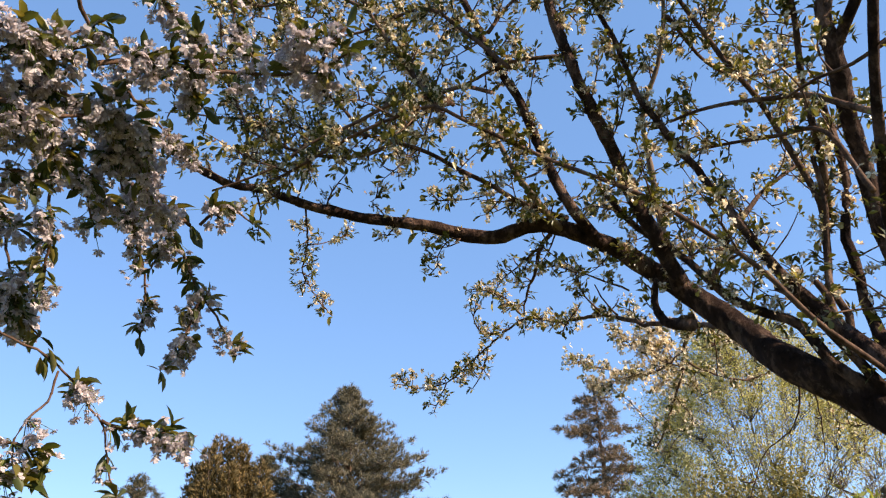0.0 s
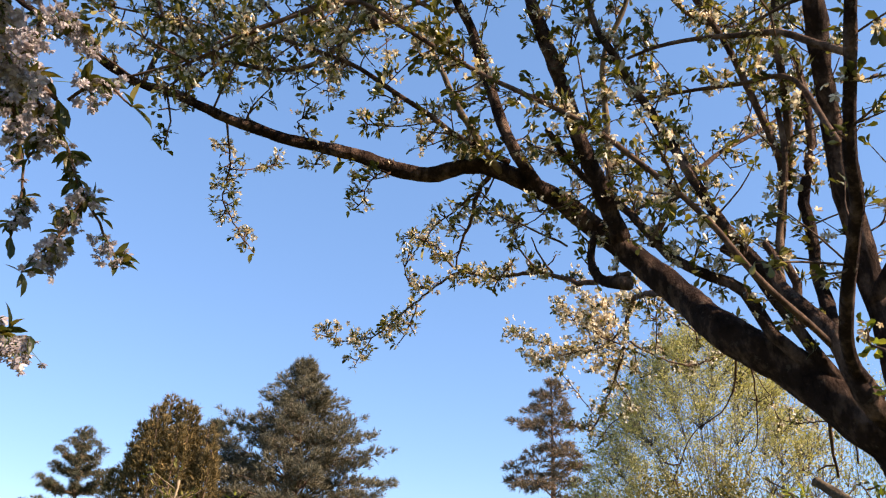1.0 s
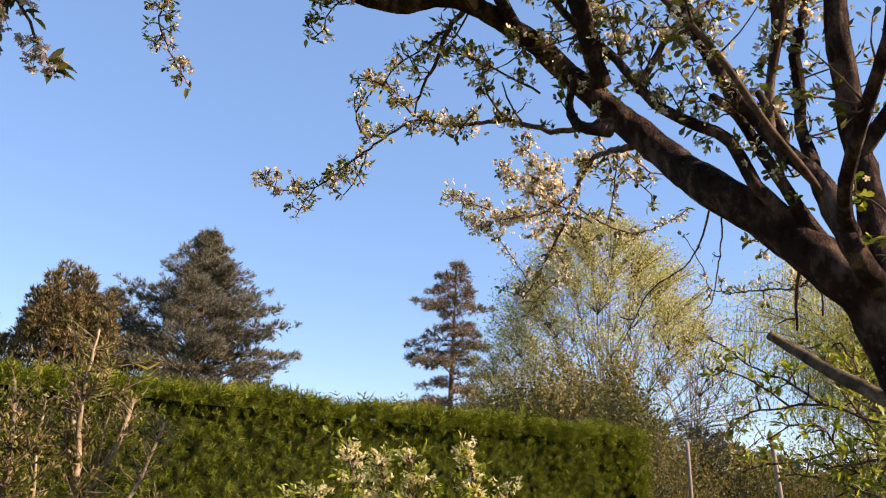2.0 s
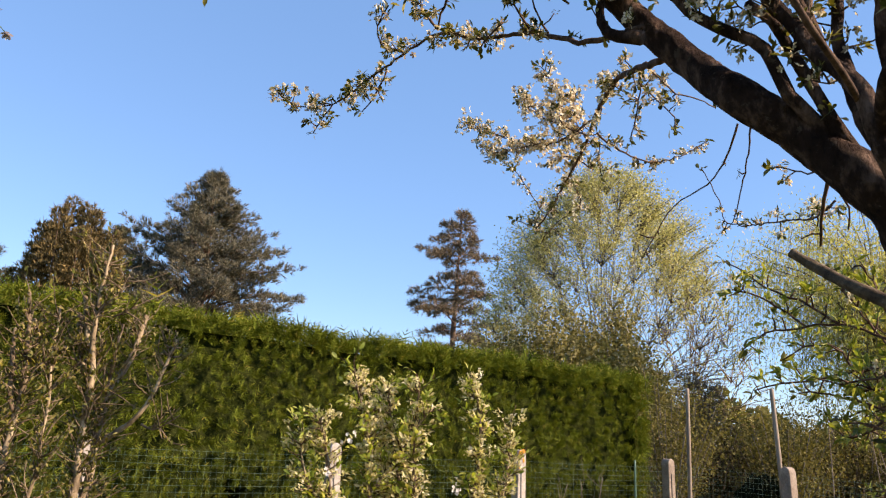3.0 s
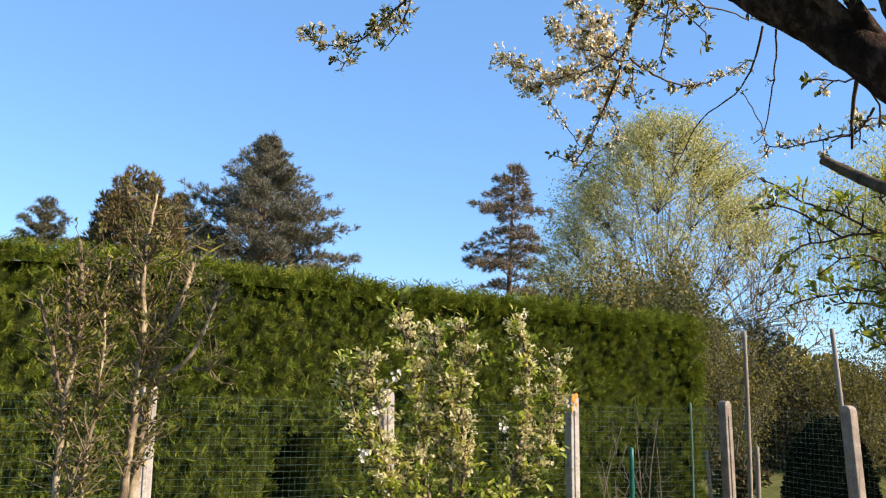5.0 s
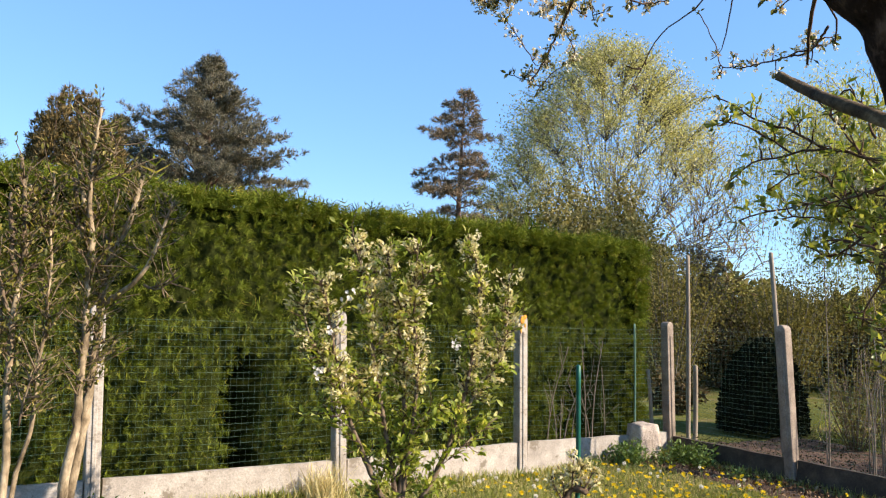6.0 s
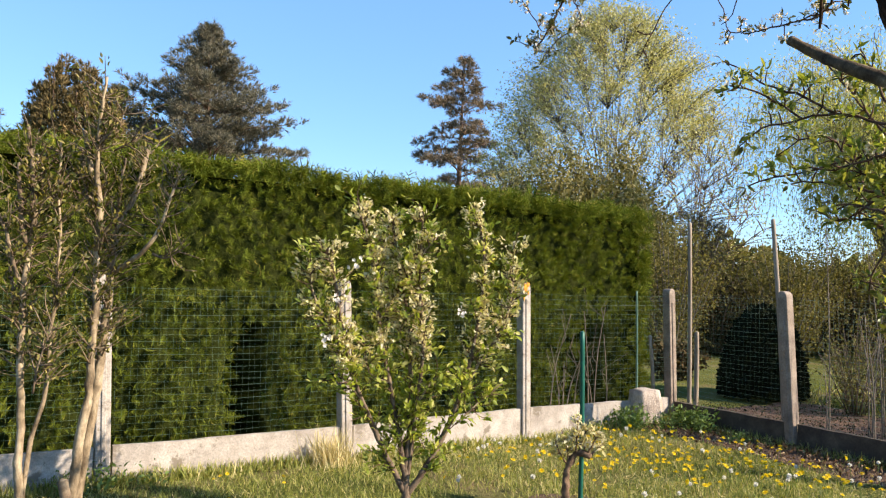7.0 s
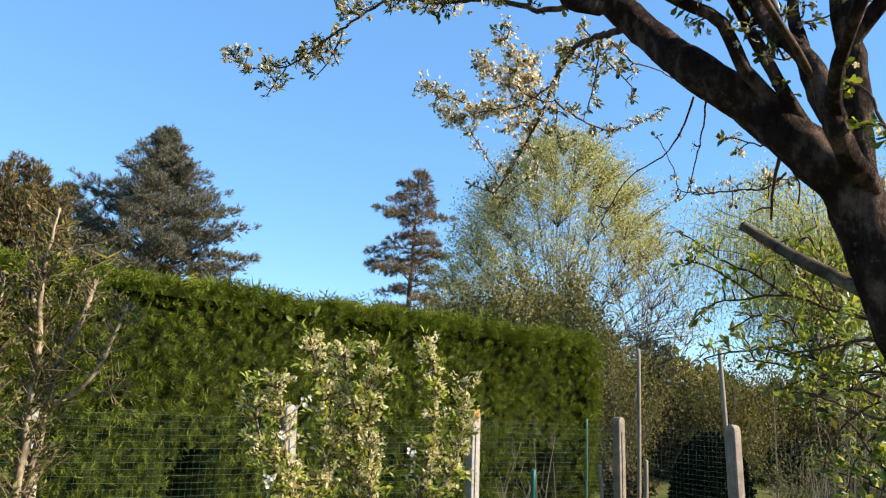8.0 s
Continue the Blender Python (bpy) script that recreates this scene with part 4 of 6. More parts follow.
twig(((0.29, 4.94, 2.84), (0.34, 5.02, 2.75), (0.21, 5.09, 2.67), (0.14, 5.16, 2.59)), 0.003, 0.002, flowers=.7)
twig(((0.12, 5.18, 2.68), (0.01, 5.16, 2.71)), 0.003, 0.002, flowers=.5)
# bare hanging shoots and stub
twig(((0.78, 3.26, 2.44), (0.77, 3.38, 2.4), (0.73, 3.46, 2.35), (0.65, 3.53, 2.31), (0.61, 3.6, 2.26), (0.57, 3.67, 2.19)), 0.0034, 0.0012, bare=True)
twig(((0.81, 3.26, 2.43), (0.82, 3.38, 2.39), (0.82, 3.5, 2.34), (0.81, 3.58, 2.28), (0.79, 3.64, 2.27)), 0.003, 0.0012, bare=True)
twig(((1.12, 3.75, 2.39), (1.16, 4.15, 2.45), (1.1, 4.46, 2.52), (1.02, 4.67, 2.56), (0.96, 4.82, 2.62), (0.94, 4.85, 2.72), (0.87, 4.86, 2.87)), 0.005, 0.002, flowers=.9)
twig(((0.96, 3.18, 2.28), (0.96, 3.25, 2.22), (0.97, 3.32, 2.15)), 0.006, 0.003, bare=True)
twig(((0.97, 3.18, 2.26), (1, 3.19, 2.21), (1, 3.2, 2.16)), 0.003, 0.002, bare=True)
twig(((1.11, 3.52, 2.42), (1.06, 3.73, 2.47), (1.03, 3.93, 2.55), (1, 4.03, 2.59)), 0.004, 0.002, flowers=.8)
limb(((0.91, 3.08, 2.46), (0.93, 3.06, 2.54), (0.91, 3.07, 2.62), (0.93, 3.06, 2.75), (0.95, 3.04, 2.87), (0.95, 3.02, 2.99)), 0.012, 0.006, spur=.7, shoots=3, bare=0.1)
limb(((1.01, 3.09, 2.27), (0.95, 3.08, 2.37), (0.91, 3.08, 2.46), (0.87, 3.07, 2.53), (0.83, 3.07, 2.61), (0.78, 3.08, 2.66)), 0.017, 0.011, spur=.5, shoots=2.5, bare=0.2)
stub(((1.12, 3.13, 1.95), (1.03, 3.27, 2.04), (0.99, 3.38, 2.1), (0.93, 3.44, 2.16)), 0.017, 0.0125)
# leafy shoots low at the right
twig(((1.19, 3.24, 1.9), (1.15, 3.45, 1.95), (1.07, 3.57, 2), (1, 3.63, 2), (0.91, 3.7, 1.99), (0.86, 3.77, 1.95)), 0.006, 0.002, flowers=.1, green=True)
twig(((1.19, 3.25, 1.84), (1.16, 3.46, 1.88), (1.1, 3.58, 1.88), (1.02, 3.65, 1.86), (0.94, 3.69, 1.85), (0.88, 3.73, 1.83)), 0.006, 0.002, flowers=.2, green=True)
twig(((1.18, 3.26, 1.74), (1.13, 3.38, 1.77), (1.07, 3.49, 1.8), (1.01, 3.55, 1.82), (0.97, 3.61, 1.82)), 0.005, 0.002, flowers=.1, green=True)
twig(((1.07, 3.57, 2), (1.01, 3.67, 2.07), (0.93, 3.77, 2.13), (0.88, 3.87, 2.2), (0.83, 3.91, 2.24)), 0.005, 0.002, flowers=.3, green=True)
twig(((1, 3.63, 2), (0.94, 3.68, 2.06), (0.87, 3.69, 2.1), (0.82, 3.69, 2.11)), 0.004, 0.002, flowers=.1, green=True)
twig(((1.16, 3.46, 1.92), (1.12, 3.55, 2.02), (1.09, 3.64, 2.12), (1.07, 3.73, 2.19)), 0.004, 0.002, flowers=.2, green=True)
twig(((1.15, 3.44, 2), (1.15, 3.53, 2.09), (1.14, 3.62, 2.17), (1.12, 3.63, 2.16)), 0.004, 0.002, flowers=.1, green=True)
twig(((1.1, 3.58, 1.88), (1.07, 3.63, 1.95), (1.01, 3.69, 1.95), (0.96, 3.76, 1.92)), 0.004, 0.002, flowers=.1, green=True)
twig(((1.13, 3.38, 1.77), (1.08, 3.39, 1.73), (1.05, 3.45, 1.71), (1.01, 3.51, 1.74)), 0.004, 0.002, flowers=.1, green=True)
twig(((1.21, 3.09, 1.65), (1.18, 3.21, 1.68), (1.12, 3.28, 1.71), (1.07, 3.35, 1.74), (1.02, 3.36, 1.74)), 0.006, 0.002, flowers=.1, green=True)
twig(((1.2, 3.09, 1.54), (1.17, 3.21, 1.58), (1.14, 3.22, 1.62), (1.12, 3.29, 1.68), (1.1, 3.34, 1.69)), 0.006, 0.002, flowers=.0, green=True)
twig(((1.19, 3.1, 1.74), (1.17, 3.21, 1.79), (1.14, 3.33, 1.79), (1.11, 3.44, 1.82), (1.08, 3.55, 1.88)), 0.005, 0.002, flowers=.1, green=True)
twig(((1.19, 3.09, 1.81), (1.15, 3.21, 1.86), (1.1, 3.34, 1.85), (1.04, 3.46, 1.84), (1, 3.57, 1.86)), 0.005, 0.002, flowers=.1, green=True)
twig(((1.17, 3, 1.6), (1.14, 3.11, 1.55), (1.11, 3.18, 1.56)), 0.005, 0.002, flowers=.1, green=True)
twig(((1.14, 2.84, 2.14), (1.08, 2.89, 2.22), (1.06, 2.92, 2.32), (1.04, 2.97, 2.36), (1.03, 3.01, 2.39)), 0.006, 0.002, flowers=.0, green=True)
twig(((1.43, 3.62, 1.84), (1.34, 3.66, 1.81), (1.26, 3.71, 1.76), (1.17, 3.72, 1.74), (1.14, 3.74, 1.75)), 0.005, 0.002, flowers=.1, green=True)
twig(((1.44, 3.64, 1.76), (1.33, 3.64, 1.74), (1.26, 3.68, 1.69), (1.21, 3.71, 1.61), (1.2, 3.74, 1.54)), 0.005, 0.002, flowers=.1, green=True)
twig(((1.45, 3.64, 1.73), (1.35, 3.66, 1.68), (1.28, 3.69, 1.6), (1.26, 3.73, 1.51), (1.25, 3.75, 1.43)), 0.005, 0.002, flowers=.1, green=True)
twig(((1.42, 3.66, 1.88), (1.36, 3.71, 1.85), (1.31, 3.76, 1.81), (1.24, 3.8, 1.84), (1.15, 3.83, 1.86)), 0.005, 0.002, flowers=.1, green=True)
twig(((1.4, 3.65, 1.94), (1.33, 3.7, 1.91), (1.27, 3.74, 1.9), (1.22, 3.78, 1.92), (1.14, 3.81, 1.97)), 0.005, 0.002, flowers=.1, green=True)
twig(((1.42, 3.58, 1.76), (1.34, 3.61, 1.72), (1.3, 3.64, 1.64), (1.3, 3.68, 1.54), (1.29, 3.69, 1.45)), 0.005, 0.002, flowers=.1, green=True)
twig(((1.42, 3.55, 1.67), (1.34, 3.56, 1.62), (1.3, 3.61, 1.52), (1.3, 3.63, 1.42)), 0.005, 0.002, flowers=.1, green=True)
twig(((1.44, 3.71, 1.91), (1.37, 3.75, 1.96), (1.31, 3.78, 2), (1.26, 3.82, 2.01), (1.22, 3.86, 2.05)), 0.005, 0.002, flowers=.1, green=True)
twig(((1.27, 3.74, 1.9), (1.23, 3.75, 1.81), (1.17, 3.76, 1.79), (1.11, 3.79, 1.76)), 0.005, 0.002, flowers=.1, green=True)
twig(((1.44, 3.7, 1.97), (1.37, 3.74, 2), (1.29, 3.76, 2.07), (1.25, 3.79, 2.16)), 0.005, 0.002, flowers=.1, green=True)

# ---- white blossom branch in front of it ----
cherry = thing("cherry_tree", (-3.3, 1.7, 0), "cherry tree, boughs hung with white-pink double blossom and bronze young leaves", "tree")
ROOT = np.array(cherry.location)
BLOSSOM, YOUNG = Tris(), Tris()
LEAF_MESHES = []
for k in range(4):
    t = Tris()
    v = OVAL_LEAF[0] * np.array([.66 + .07 * k, 1, .6 + k * .8])
    t.add(v, OVAL_LEAF[1])
    LEAF_MESHES.append(t.mesh("leaf", True))
    LEAF_MESHES[-1].materials.append(CHERRY_LEAF_ONE)
SINGLE = [0]


def big_leaf(at, ahead, size, holder):
    f = frames_of(ahead[None], around(UP, .5, 1), np.array([size]))[0]
    if rng.uniform() < .3 and SINGLE[0] < 290:
        SINGLE[0] += 1
        ob = new("leaf", LEAF_MESHES[SINGLE[0] % 4])
        ob.parent = holder
        ob.matrix_local = Matrix.Translation(Vector(at - ROOT)) @ Matrix(f.tolist()).to_4x4()
    else:
        YOUNG.scatter((OVAL_LEAF[0] * np.array([.75, 1, 1.4]), OVAL_LEAF[1]), [at - ROOT], [f])


HUB = np.array([-2.7, 1.9, 3.5])


def cherry_stem(name, pts, r0, r1, label):
    t = Tris()
    tube(t, crooked(curve(pts, .05), .01) - ROOT, r0, r1, 16, .03, .8, .04 if name == "trunk" else 0)
    t.ob(name, BARK, cherry, label, True)


def blossom_twig(pts, r0, r1, rich=1.0, bough=False):
    """A flowering twig; a bough also reaches back to the limb overhead."""
    path = curve(pts, 0.02)
    if bough:
        start = path[0]
        back = curve([HUB, HUB * .5 + start * .5 + UP * .22, start], .05)
        cherry_stem("bough", back, .016, r0, "")
    path[1:-1] += scattered(len(path) - 2, 0.002)
    t = Tris()
    tube(t, path - ROOT, r0, r1, 8, 0.05)
    holder = t.ob("twig", TWIG, cherry, "", True)
    ln = np.linalg.norm(np.diff(path, axis=0), axis=1).sum()
    for k in range(max(2, int(ln * 58 * rich))):
        i = rng.integers(len(path) // 6, len(path) - 1)
        p, tan = path[i], unit(path[i + 1] - path[i])
        d = unit(np.cross(tan, scattered(1)[0]) + tan * .3 - UP * .1)
        if rng.uniform() < 0.5:
            n = rng.integers(7, 15)
            c = p + d * 0.018 - UP * 0.014 + scattered(n, 0.016)
            for q in c:
                tube(FINE_2, np.stack([p - ROOT, (p + q) / 2 - ROOT + UP * .004, q - ROOT]), 0.001, 0.0008, 3)
            BLOSSOM.scatter(FULL_BLOOM, c - ROOT, frames_of(around(d * .6 - UP * .4, .5, n), scattered(n), 0.0125 * rng.uniform(.75, 1.2, n)))
        if rng.uniform() < 0.55:
            for j in range(rng.integers(3, 7)):
                big_leaf(p + scattered(1, .006)[0], unit(d + tan * .5 + UP * .1 + scattered(1, .55)[0]), rng.uniform(0.03, 0.058), holder)
    for j in range(5):
        big_leaf(path[-1], unit(path[-1] - path[-2] + scattered(1, .6)[0]), rng.uniform(0.03, 0.06), holder)


FINE_2 = Tris()
cherry_stem("trunk", [(-3.3, 1.7, -.1), (-3.28, 1.72, 1.0), (-3.15, 1.78, 2.2), (-3.0, 1.82, 3.0), HUB], .11, .05, "dark banded cherry trunk")
blossom_twig(((-0.59, 1.64, 2.82), (-0.5, 1.72, 2.86), (-0.48, 1.77, 2.89), (-0.46, 1.85, 2.89), (-0.49, 1.99, 2.9), (-0.5, 2.13, 2.81), (-0.47, 2.22, 2.78)), 0.007, 0.005, rich=.9, bough=True)
blossom_twig(((-0.39, 1.8, 2.92), (-0.35, 1.86, 2.96), (-0.3, 1.92, 2.98), (-0.23, 1.99, 2.98), (-0.14, 2.07, 3), (-0.06, 2.12, 3.01), (0.02, 2.11, 3.03)), 0.006, 0.003, rich=1)
blossom_twig(((-0.67, 1.94, 3.41), (-0.72, 2.07, 3.35), (-0.74, 2.17, 3.32), (-0.75, 2.25, 3.28), (-0.73, 2.38, 3.23), (-0.71, 2.5, 3.19)), 0.006, 0.003, rich=.6, bough=True)
blossom_twig(((-0.7, 1.97, 3.03), (-0.77, 2.06, 2.96), (-0.83, 2.13, 2.89), (-0.86, 2.17, 2.79), (-0.9, 2.19, 2.68), (-0.94, 2.2, 2.59)), 0.005, 0.003, rich=1)
blossom_twig(((-0.81, 2.26, 3.17), (-0.86, 2.38, 3.07), (-0.9, 2.5, 2.95), (-0.91, 2.56, 2.84), (-0.95, 2.6, 2.71)), 0.005, 0.003, rich=1)
blossom_twig(((-0.78, 2.33, 3.04), (-0.77, 2.42, 2.98), (-0.75, 2.52, 2.9), (-0.74, 2.59, 2.81), (-0.71, 2.66, 2.72), (-0.69, 2.71, 2.65)), 0.006, 0.003, rich=1)
blossom_twig(((-0.77, 1.93, 2.53), (-0.77, 2.02, 2.51), (-0.75, 2.09, 2.49), (-0.72, 2.15, 2.45), (-0.7, 2.21, 2.38), (-0.68, 2.24, 2.34), (-0.68, 2.26, 2.27), (-0.67, 2.29, 2.19)), 0.003, 0.002, rich=.12, bough=True)
blossom_twig(((-0.68, 2.23, 2.35), (-0.65, 2.27, 2.34), (-0.6, 2.32, 2.33), (-0.55, 2.36, 2.33)), 0.004, 0.002, rich=1.4)
blossom_twig(((-0.7, 2.21, 2.38), (-0.7, 2.19, 2.4), (-0.71, 2.18, 2.42)), 0.004, 0.002, rich=1.4)
blossom_twig(((-0.9, 2.04, 2.64), (-0.87, 2.08, 2.64), (-0.85, 2.13, 2.59), (-0.84, 2.17, 2.56)), 0.004, 0.002, rich=1.2, bough=True)
blossom_twig(((-0.45, 2.23, 2.78), (-0.4, 2.24, 2.82), (-0.37, 2.27, 2.81), (-0.35, 2.3, 2.79)), 0.004, 0.002, rich=1.2)
blossom_twig(((-0.74, 2.6, 2.79), (-0.76, 2.57, 2.67), (-0.77, 2.53, 2.6), (-0.79, 2.52, 2.56)), 0.004, 0.002, rich=.9)
blossom_twig(((-0.61, 1.75, 2.79), (-0.56, 1.79, 2.82), (-0.52, 1.81, 2.86), (-0.47, 1.84, 2.88)), 0.005, 0.003, rich=1, bough=True)
blossom_twig(((-0.49, 1.64, 2.86), (-0.44, 1.67, 2.89), (-0.42, 1.69, 2.93), (-0.42, 1.73, 2.95)), 0.005, 0.003, rich=.9, bough=True)
blossom_twig(((-0.48, 1.77, 2.89), (-0.41, 1.76, 2.93), (-0.38, 1.78, 2.95)), 0.005, 0.003, rich=.9)
blossom_twig(((-0.48, 1.98, 3.4), (-0.48, 2.05, 3.35), (-0.46, 2.14, 3.29), (-0.45, 2.21, 3.24)), 0.005, 0.003, rich=1, bough=True)
blossom_twig(((-0.72, 2.39, 3.22), (-0.77, 2.35, 3.12), (-0.78, 2.4, 3.04)), 0.005, 0.003, rich=1)
blossom_twig(((-0.57, 1.94, 2.85), (-0.59, 2.02, 2.83), (-0.61, 2.1, 2.81)), 0.005, 0.003, rich=.9)
blossom_twig(((-0.79, 2, 2.31), (-0.77, 2.05, 2.28), (-0.73, 2.09, 2.28), (-0.72, 2.13, 2.23)), 0.004, 0.002, rich=.7, bough=True)
blossom_twig(((-0.73, 2.14, 2.45), (-0.74, 2.13, 2.38), (-0.73, 2.08, 2.33), (-0.75, 2.07, 2.27), (-0.74, 2.1, 2.2)), 0.003, 0.002, rich=.3)
blossom_twig(((-0.8, 1.92, 2.74), (-0.76, 1.96, 2.76), (-0.75, 1.99, 2.74)), 0.004, 0.002, rich=.8, bough=True)
blossom_twig(((-0.77, 2.46, 2.97), (-0.8, 2.48, 2.9), (-0.83, 2.49, 2.86)), 0.004, 0.002, rich=.9)
blossom_twig(((-0.32, 2.12, 3.41), (-0.36, 2.2, 3.31), (-0.3, 2.2, 3.2)), 0.004, 0.002, rich=.8, bough=True)
blossom_twig(((-0.87, 1.91, 2.85), (-0.84, 1.98, 2.83), (-0.85, 2.06, 2.72), (-0.86, 2.11, 2.6)), 0.005, 0.002, rich=.9, bough=True)
blossom_twig(((-0.46, 1.6, 2.91), (-0.43, 1.65, 2.92), (-0.41, 1.67, 2.92), (-0.41, 1.74, 2.9)), 0.005, 0.003, rich=1.2, bough=True)
blossom_twig(((-0.55, 1.72, 2.8), (-0.52, 1.77, 2.8), (-0.53, 1.84, 2.81), (-0.53, 1.91, 2.83)), 0.005, 0.003, rich=1.2, bough=True)
blossom_twig(((-0.5, 1.68, 2.8), (-0.48, 1.74, 2.82), (-0.48, 1.81, 2.81), (-0.52, 1.87, 2.78)), 0.005, 0.003, rich=1.2, bough=True)
blossom_twig(((-0.06, 2.12, 3.01), (-0.01, 2.08, 3.04), (0.03, 2.08, 3.07)), 0.005, 0.003, rich=.5)
blossom_twig(((-0.47, 1.68, 2.88), (-0.42, 1.71, 2.91), (-0.37, 1.75, 2.96), (-0.34, 1.78, 3)), 0.004, 0.002, rich=1)
blossom_twig(((-0.49, 1.79, 2.84), (-0.46, 1.84, 2.85), (-0.43, 1.88, 2.89), (-0.4, 1.9, 2.94)), 0.004, 0.002, rich=1.2)
blossom_twig(((-0.49, 1.99, 2.9), (-0.53, 1.99, 2.85), (-0.58, 2.01, 2.8), (-0.61, 2.07, 2.75)), 0.004, 0.002, rich=1.2)
blossom_twig(((-0.46, 1.85, 2.89), (-0.45, 1.93, 2.91), (-0.44, 2, 2.9), (-0.46, 2.06, 2.85)), 0.004, 0.002, rich=1.2)
blossom_twig(((-0.3, 1.92, 2.98), (-0.29, 1.96, 2.96), (-0.29, 2.02, 2.93)), 0.003, 0.002, rich=1.4)
blossom_twig(((-0.23, 1.99, 2.98), (-0.24, 1.95, 3.01), (-0.24, 1.91, 3.04)), 0.003, 0.002, rich=1.4)
blossom_twig(((-0.14, 2.07, 3), (-0.09, 2.07, 3.04), (-0.04, 2.05, 3.06)), 0.003, 0.002, rich=1.2)
blossom_twig(((-0.6, 1.8, 2.75), (-0.57, 1.84, 2.75), (-0.57, 1.88, 2.75)), 0.003, 0.002, rich=1.2, bough=True)
blossom_twig(((-0.78, 2.06, 2.21), (-0.75, 2.09, 2.23), (-0.72, 2.12, 2.22)), 0.003, 0.002, rich=1.2, bough=True)

FINE_2.ob("stalk_growth", WEED, cherry)["kind"] = "stuff"
BLOSSOM.ob("blossom", CHERRY_PETAL, cherry, "bunches of white-pink double flowers")["kind"] = "stuff"
if YOUNG.v:
    YOUNG.ob("foliage", CHERRY_LEAF, cherry)["kind"] = "stuff"
ROOT = np.array(plum.location)
for t, name, mat, text in ((FINE, "brushwood", TWIG, "thin crooked spurs and shoots"), (LEAVES, "foliage", PLUM_LEAF, "small fresh green leaves"),
                           (PETALS, "blossom", PLUM_PETAL, "fading cream blossom"), (BIG_LEAVES, "low_foliage", SUNLIT_LEAF, "leaves of the low shoots, sunlight put into their brighter green")):
    t.v = [a - ROOT for a in t.v]
    t.ob(name, mat, plum, text)["kind"] = "stuff"

# ---- far trees ----
def steps(*pairs):
    xs, ys = [p[0] for p in pairs], [p[1] for p in pairs]
    return lambda w: float(np.interp(w, xs, ys))


def tree_of(name, at, label, seed):
    global rng
    rng = np.random.default_rng(seed)
    return thing(name, at, label, "tree", "far trees"), Tris(), Tris(), Tris()


def finish(tree, trunk, wood, crown, bark, mat):
    trunk.ob("trunk", bark, tree)
    wood.ob("branchwood", bark, tree)["kind"] = "stuff"
    crown.ob("crown", mat, tree)["kind"] = "stuff"


def build_conifer(name, at, high, profile, mat, label, per_m=9, first=1.0, lift=0.25, droop=0.3, gap=0.5, size=0.3, wild=0.3, lean=0.0, seed=1, tip_up=0.6, thick=(.3, .13), fill=13, steep=0.0):
    """Trunk and branches; each branch carries separate needle clumps along both sides and a plume at its end. profile: reach by height in metres."""
    tree, trunk, wood, leaf = tree_of(name, at, label, seed)
    shape = tuft(7, 0.75, 0.045)
    tube(trunk, curve([(0, 0, 0), (lean * .3, 0.1, high * .5), (lean, 0, high)], 0.5), high * 0.018, 0.03, 8, 0.05)
    z, a = first, 0.0

    def clump(c, out, scale):
        m = max(4, int(fill * scale))
        d = unit(scattered(m) * np.array([1, 1, .55]) + out * .45)
        p = c + d * rng.uniform(.2, 1, m)[:, None] * np.array([thick[0], thick[0], thick[1]]) * scale
        leaf.scatter(shape, p, frames_of(unit(d * .7 + out * .45 + UP * tip_up + scattered(m, .22)), scattered(m), size * scale ** .5 * rng.uniform(.65, 1.25, m)))

    while z < high - 0.05:
        z += rng.uniform(0.4, 1.6) / per_m
        a += 2.399 + rng.uniform(-.5, .5)
        reach = max(0.22, profile(z) * rng.uniform(1 - wild, 1 + wild * .4) * (1 + .08 * math.sin(a * 2 + z)))
        root = np.array([lean * z / high, 0, z])
        out = np.array([math.cos(a), math.sin(a), 0])
        side = np.array([-out[1], out[0], 0])
        rise = lift + rng.normal(0, .16) + steep * (z / high) ** 2
        path = curve([root, root + out * reach * .5 + UP * reach * rise * .6, root + out * reach + UP * reach * (rise - droop)], 0.3)
        tube(wood, path, 0.012 * reach + 0.014, 0.008, 4)
        n = max(1, int(reach / gap))
        for k in range(n):
            f = 0.2 + 0.75 * (k + rng.uniform(0, 1)) / n
            p = path[min(len(path) - 1, int(f * (len(path) - 1)))]
            for s in (-1, 1):
                ln = (0.26 * reach * (1.05 - f) + 0.12) * rng.uniform(.4, 1.2)
                clump(p + side * s * ln + out * ln * .6 - UP * droop * .3 * ln + scattered(1, .06)[0], unit(out + side * s * .7), rng.uniform(.7, 1.15))
        clump(path[-1], out, rng.uniform(.75, 1.1))
        clump(path[-1] + out * .22 + UP * tip_up * .2, out, .5)
    finish(tree, trunk, wood, leaf, DARK_BARK, mat)
    return tree


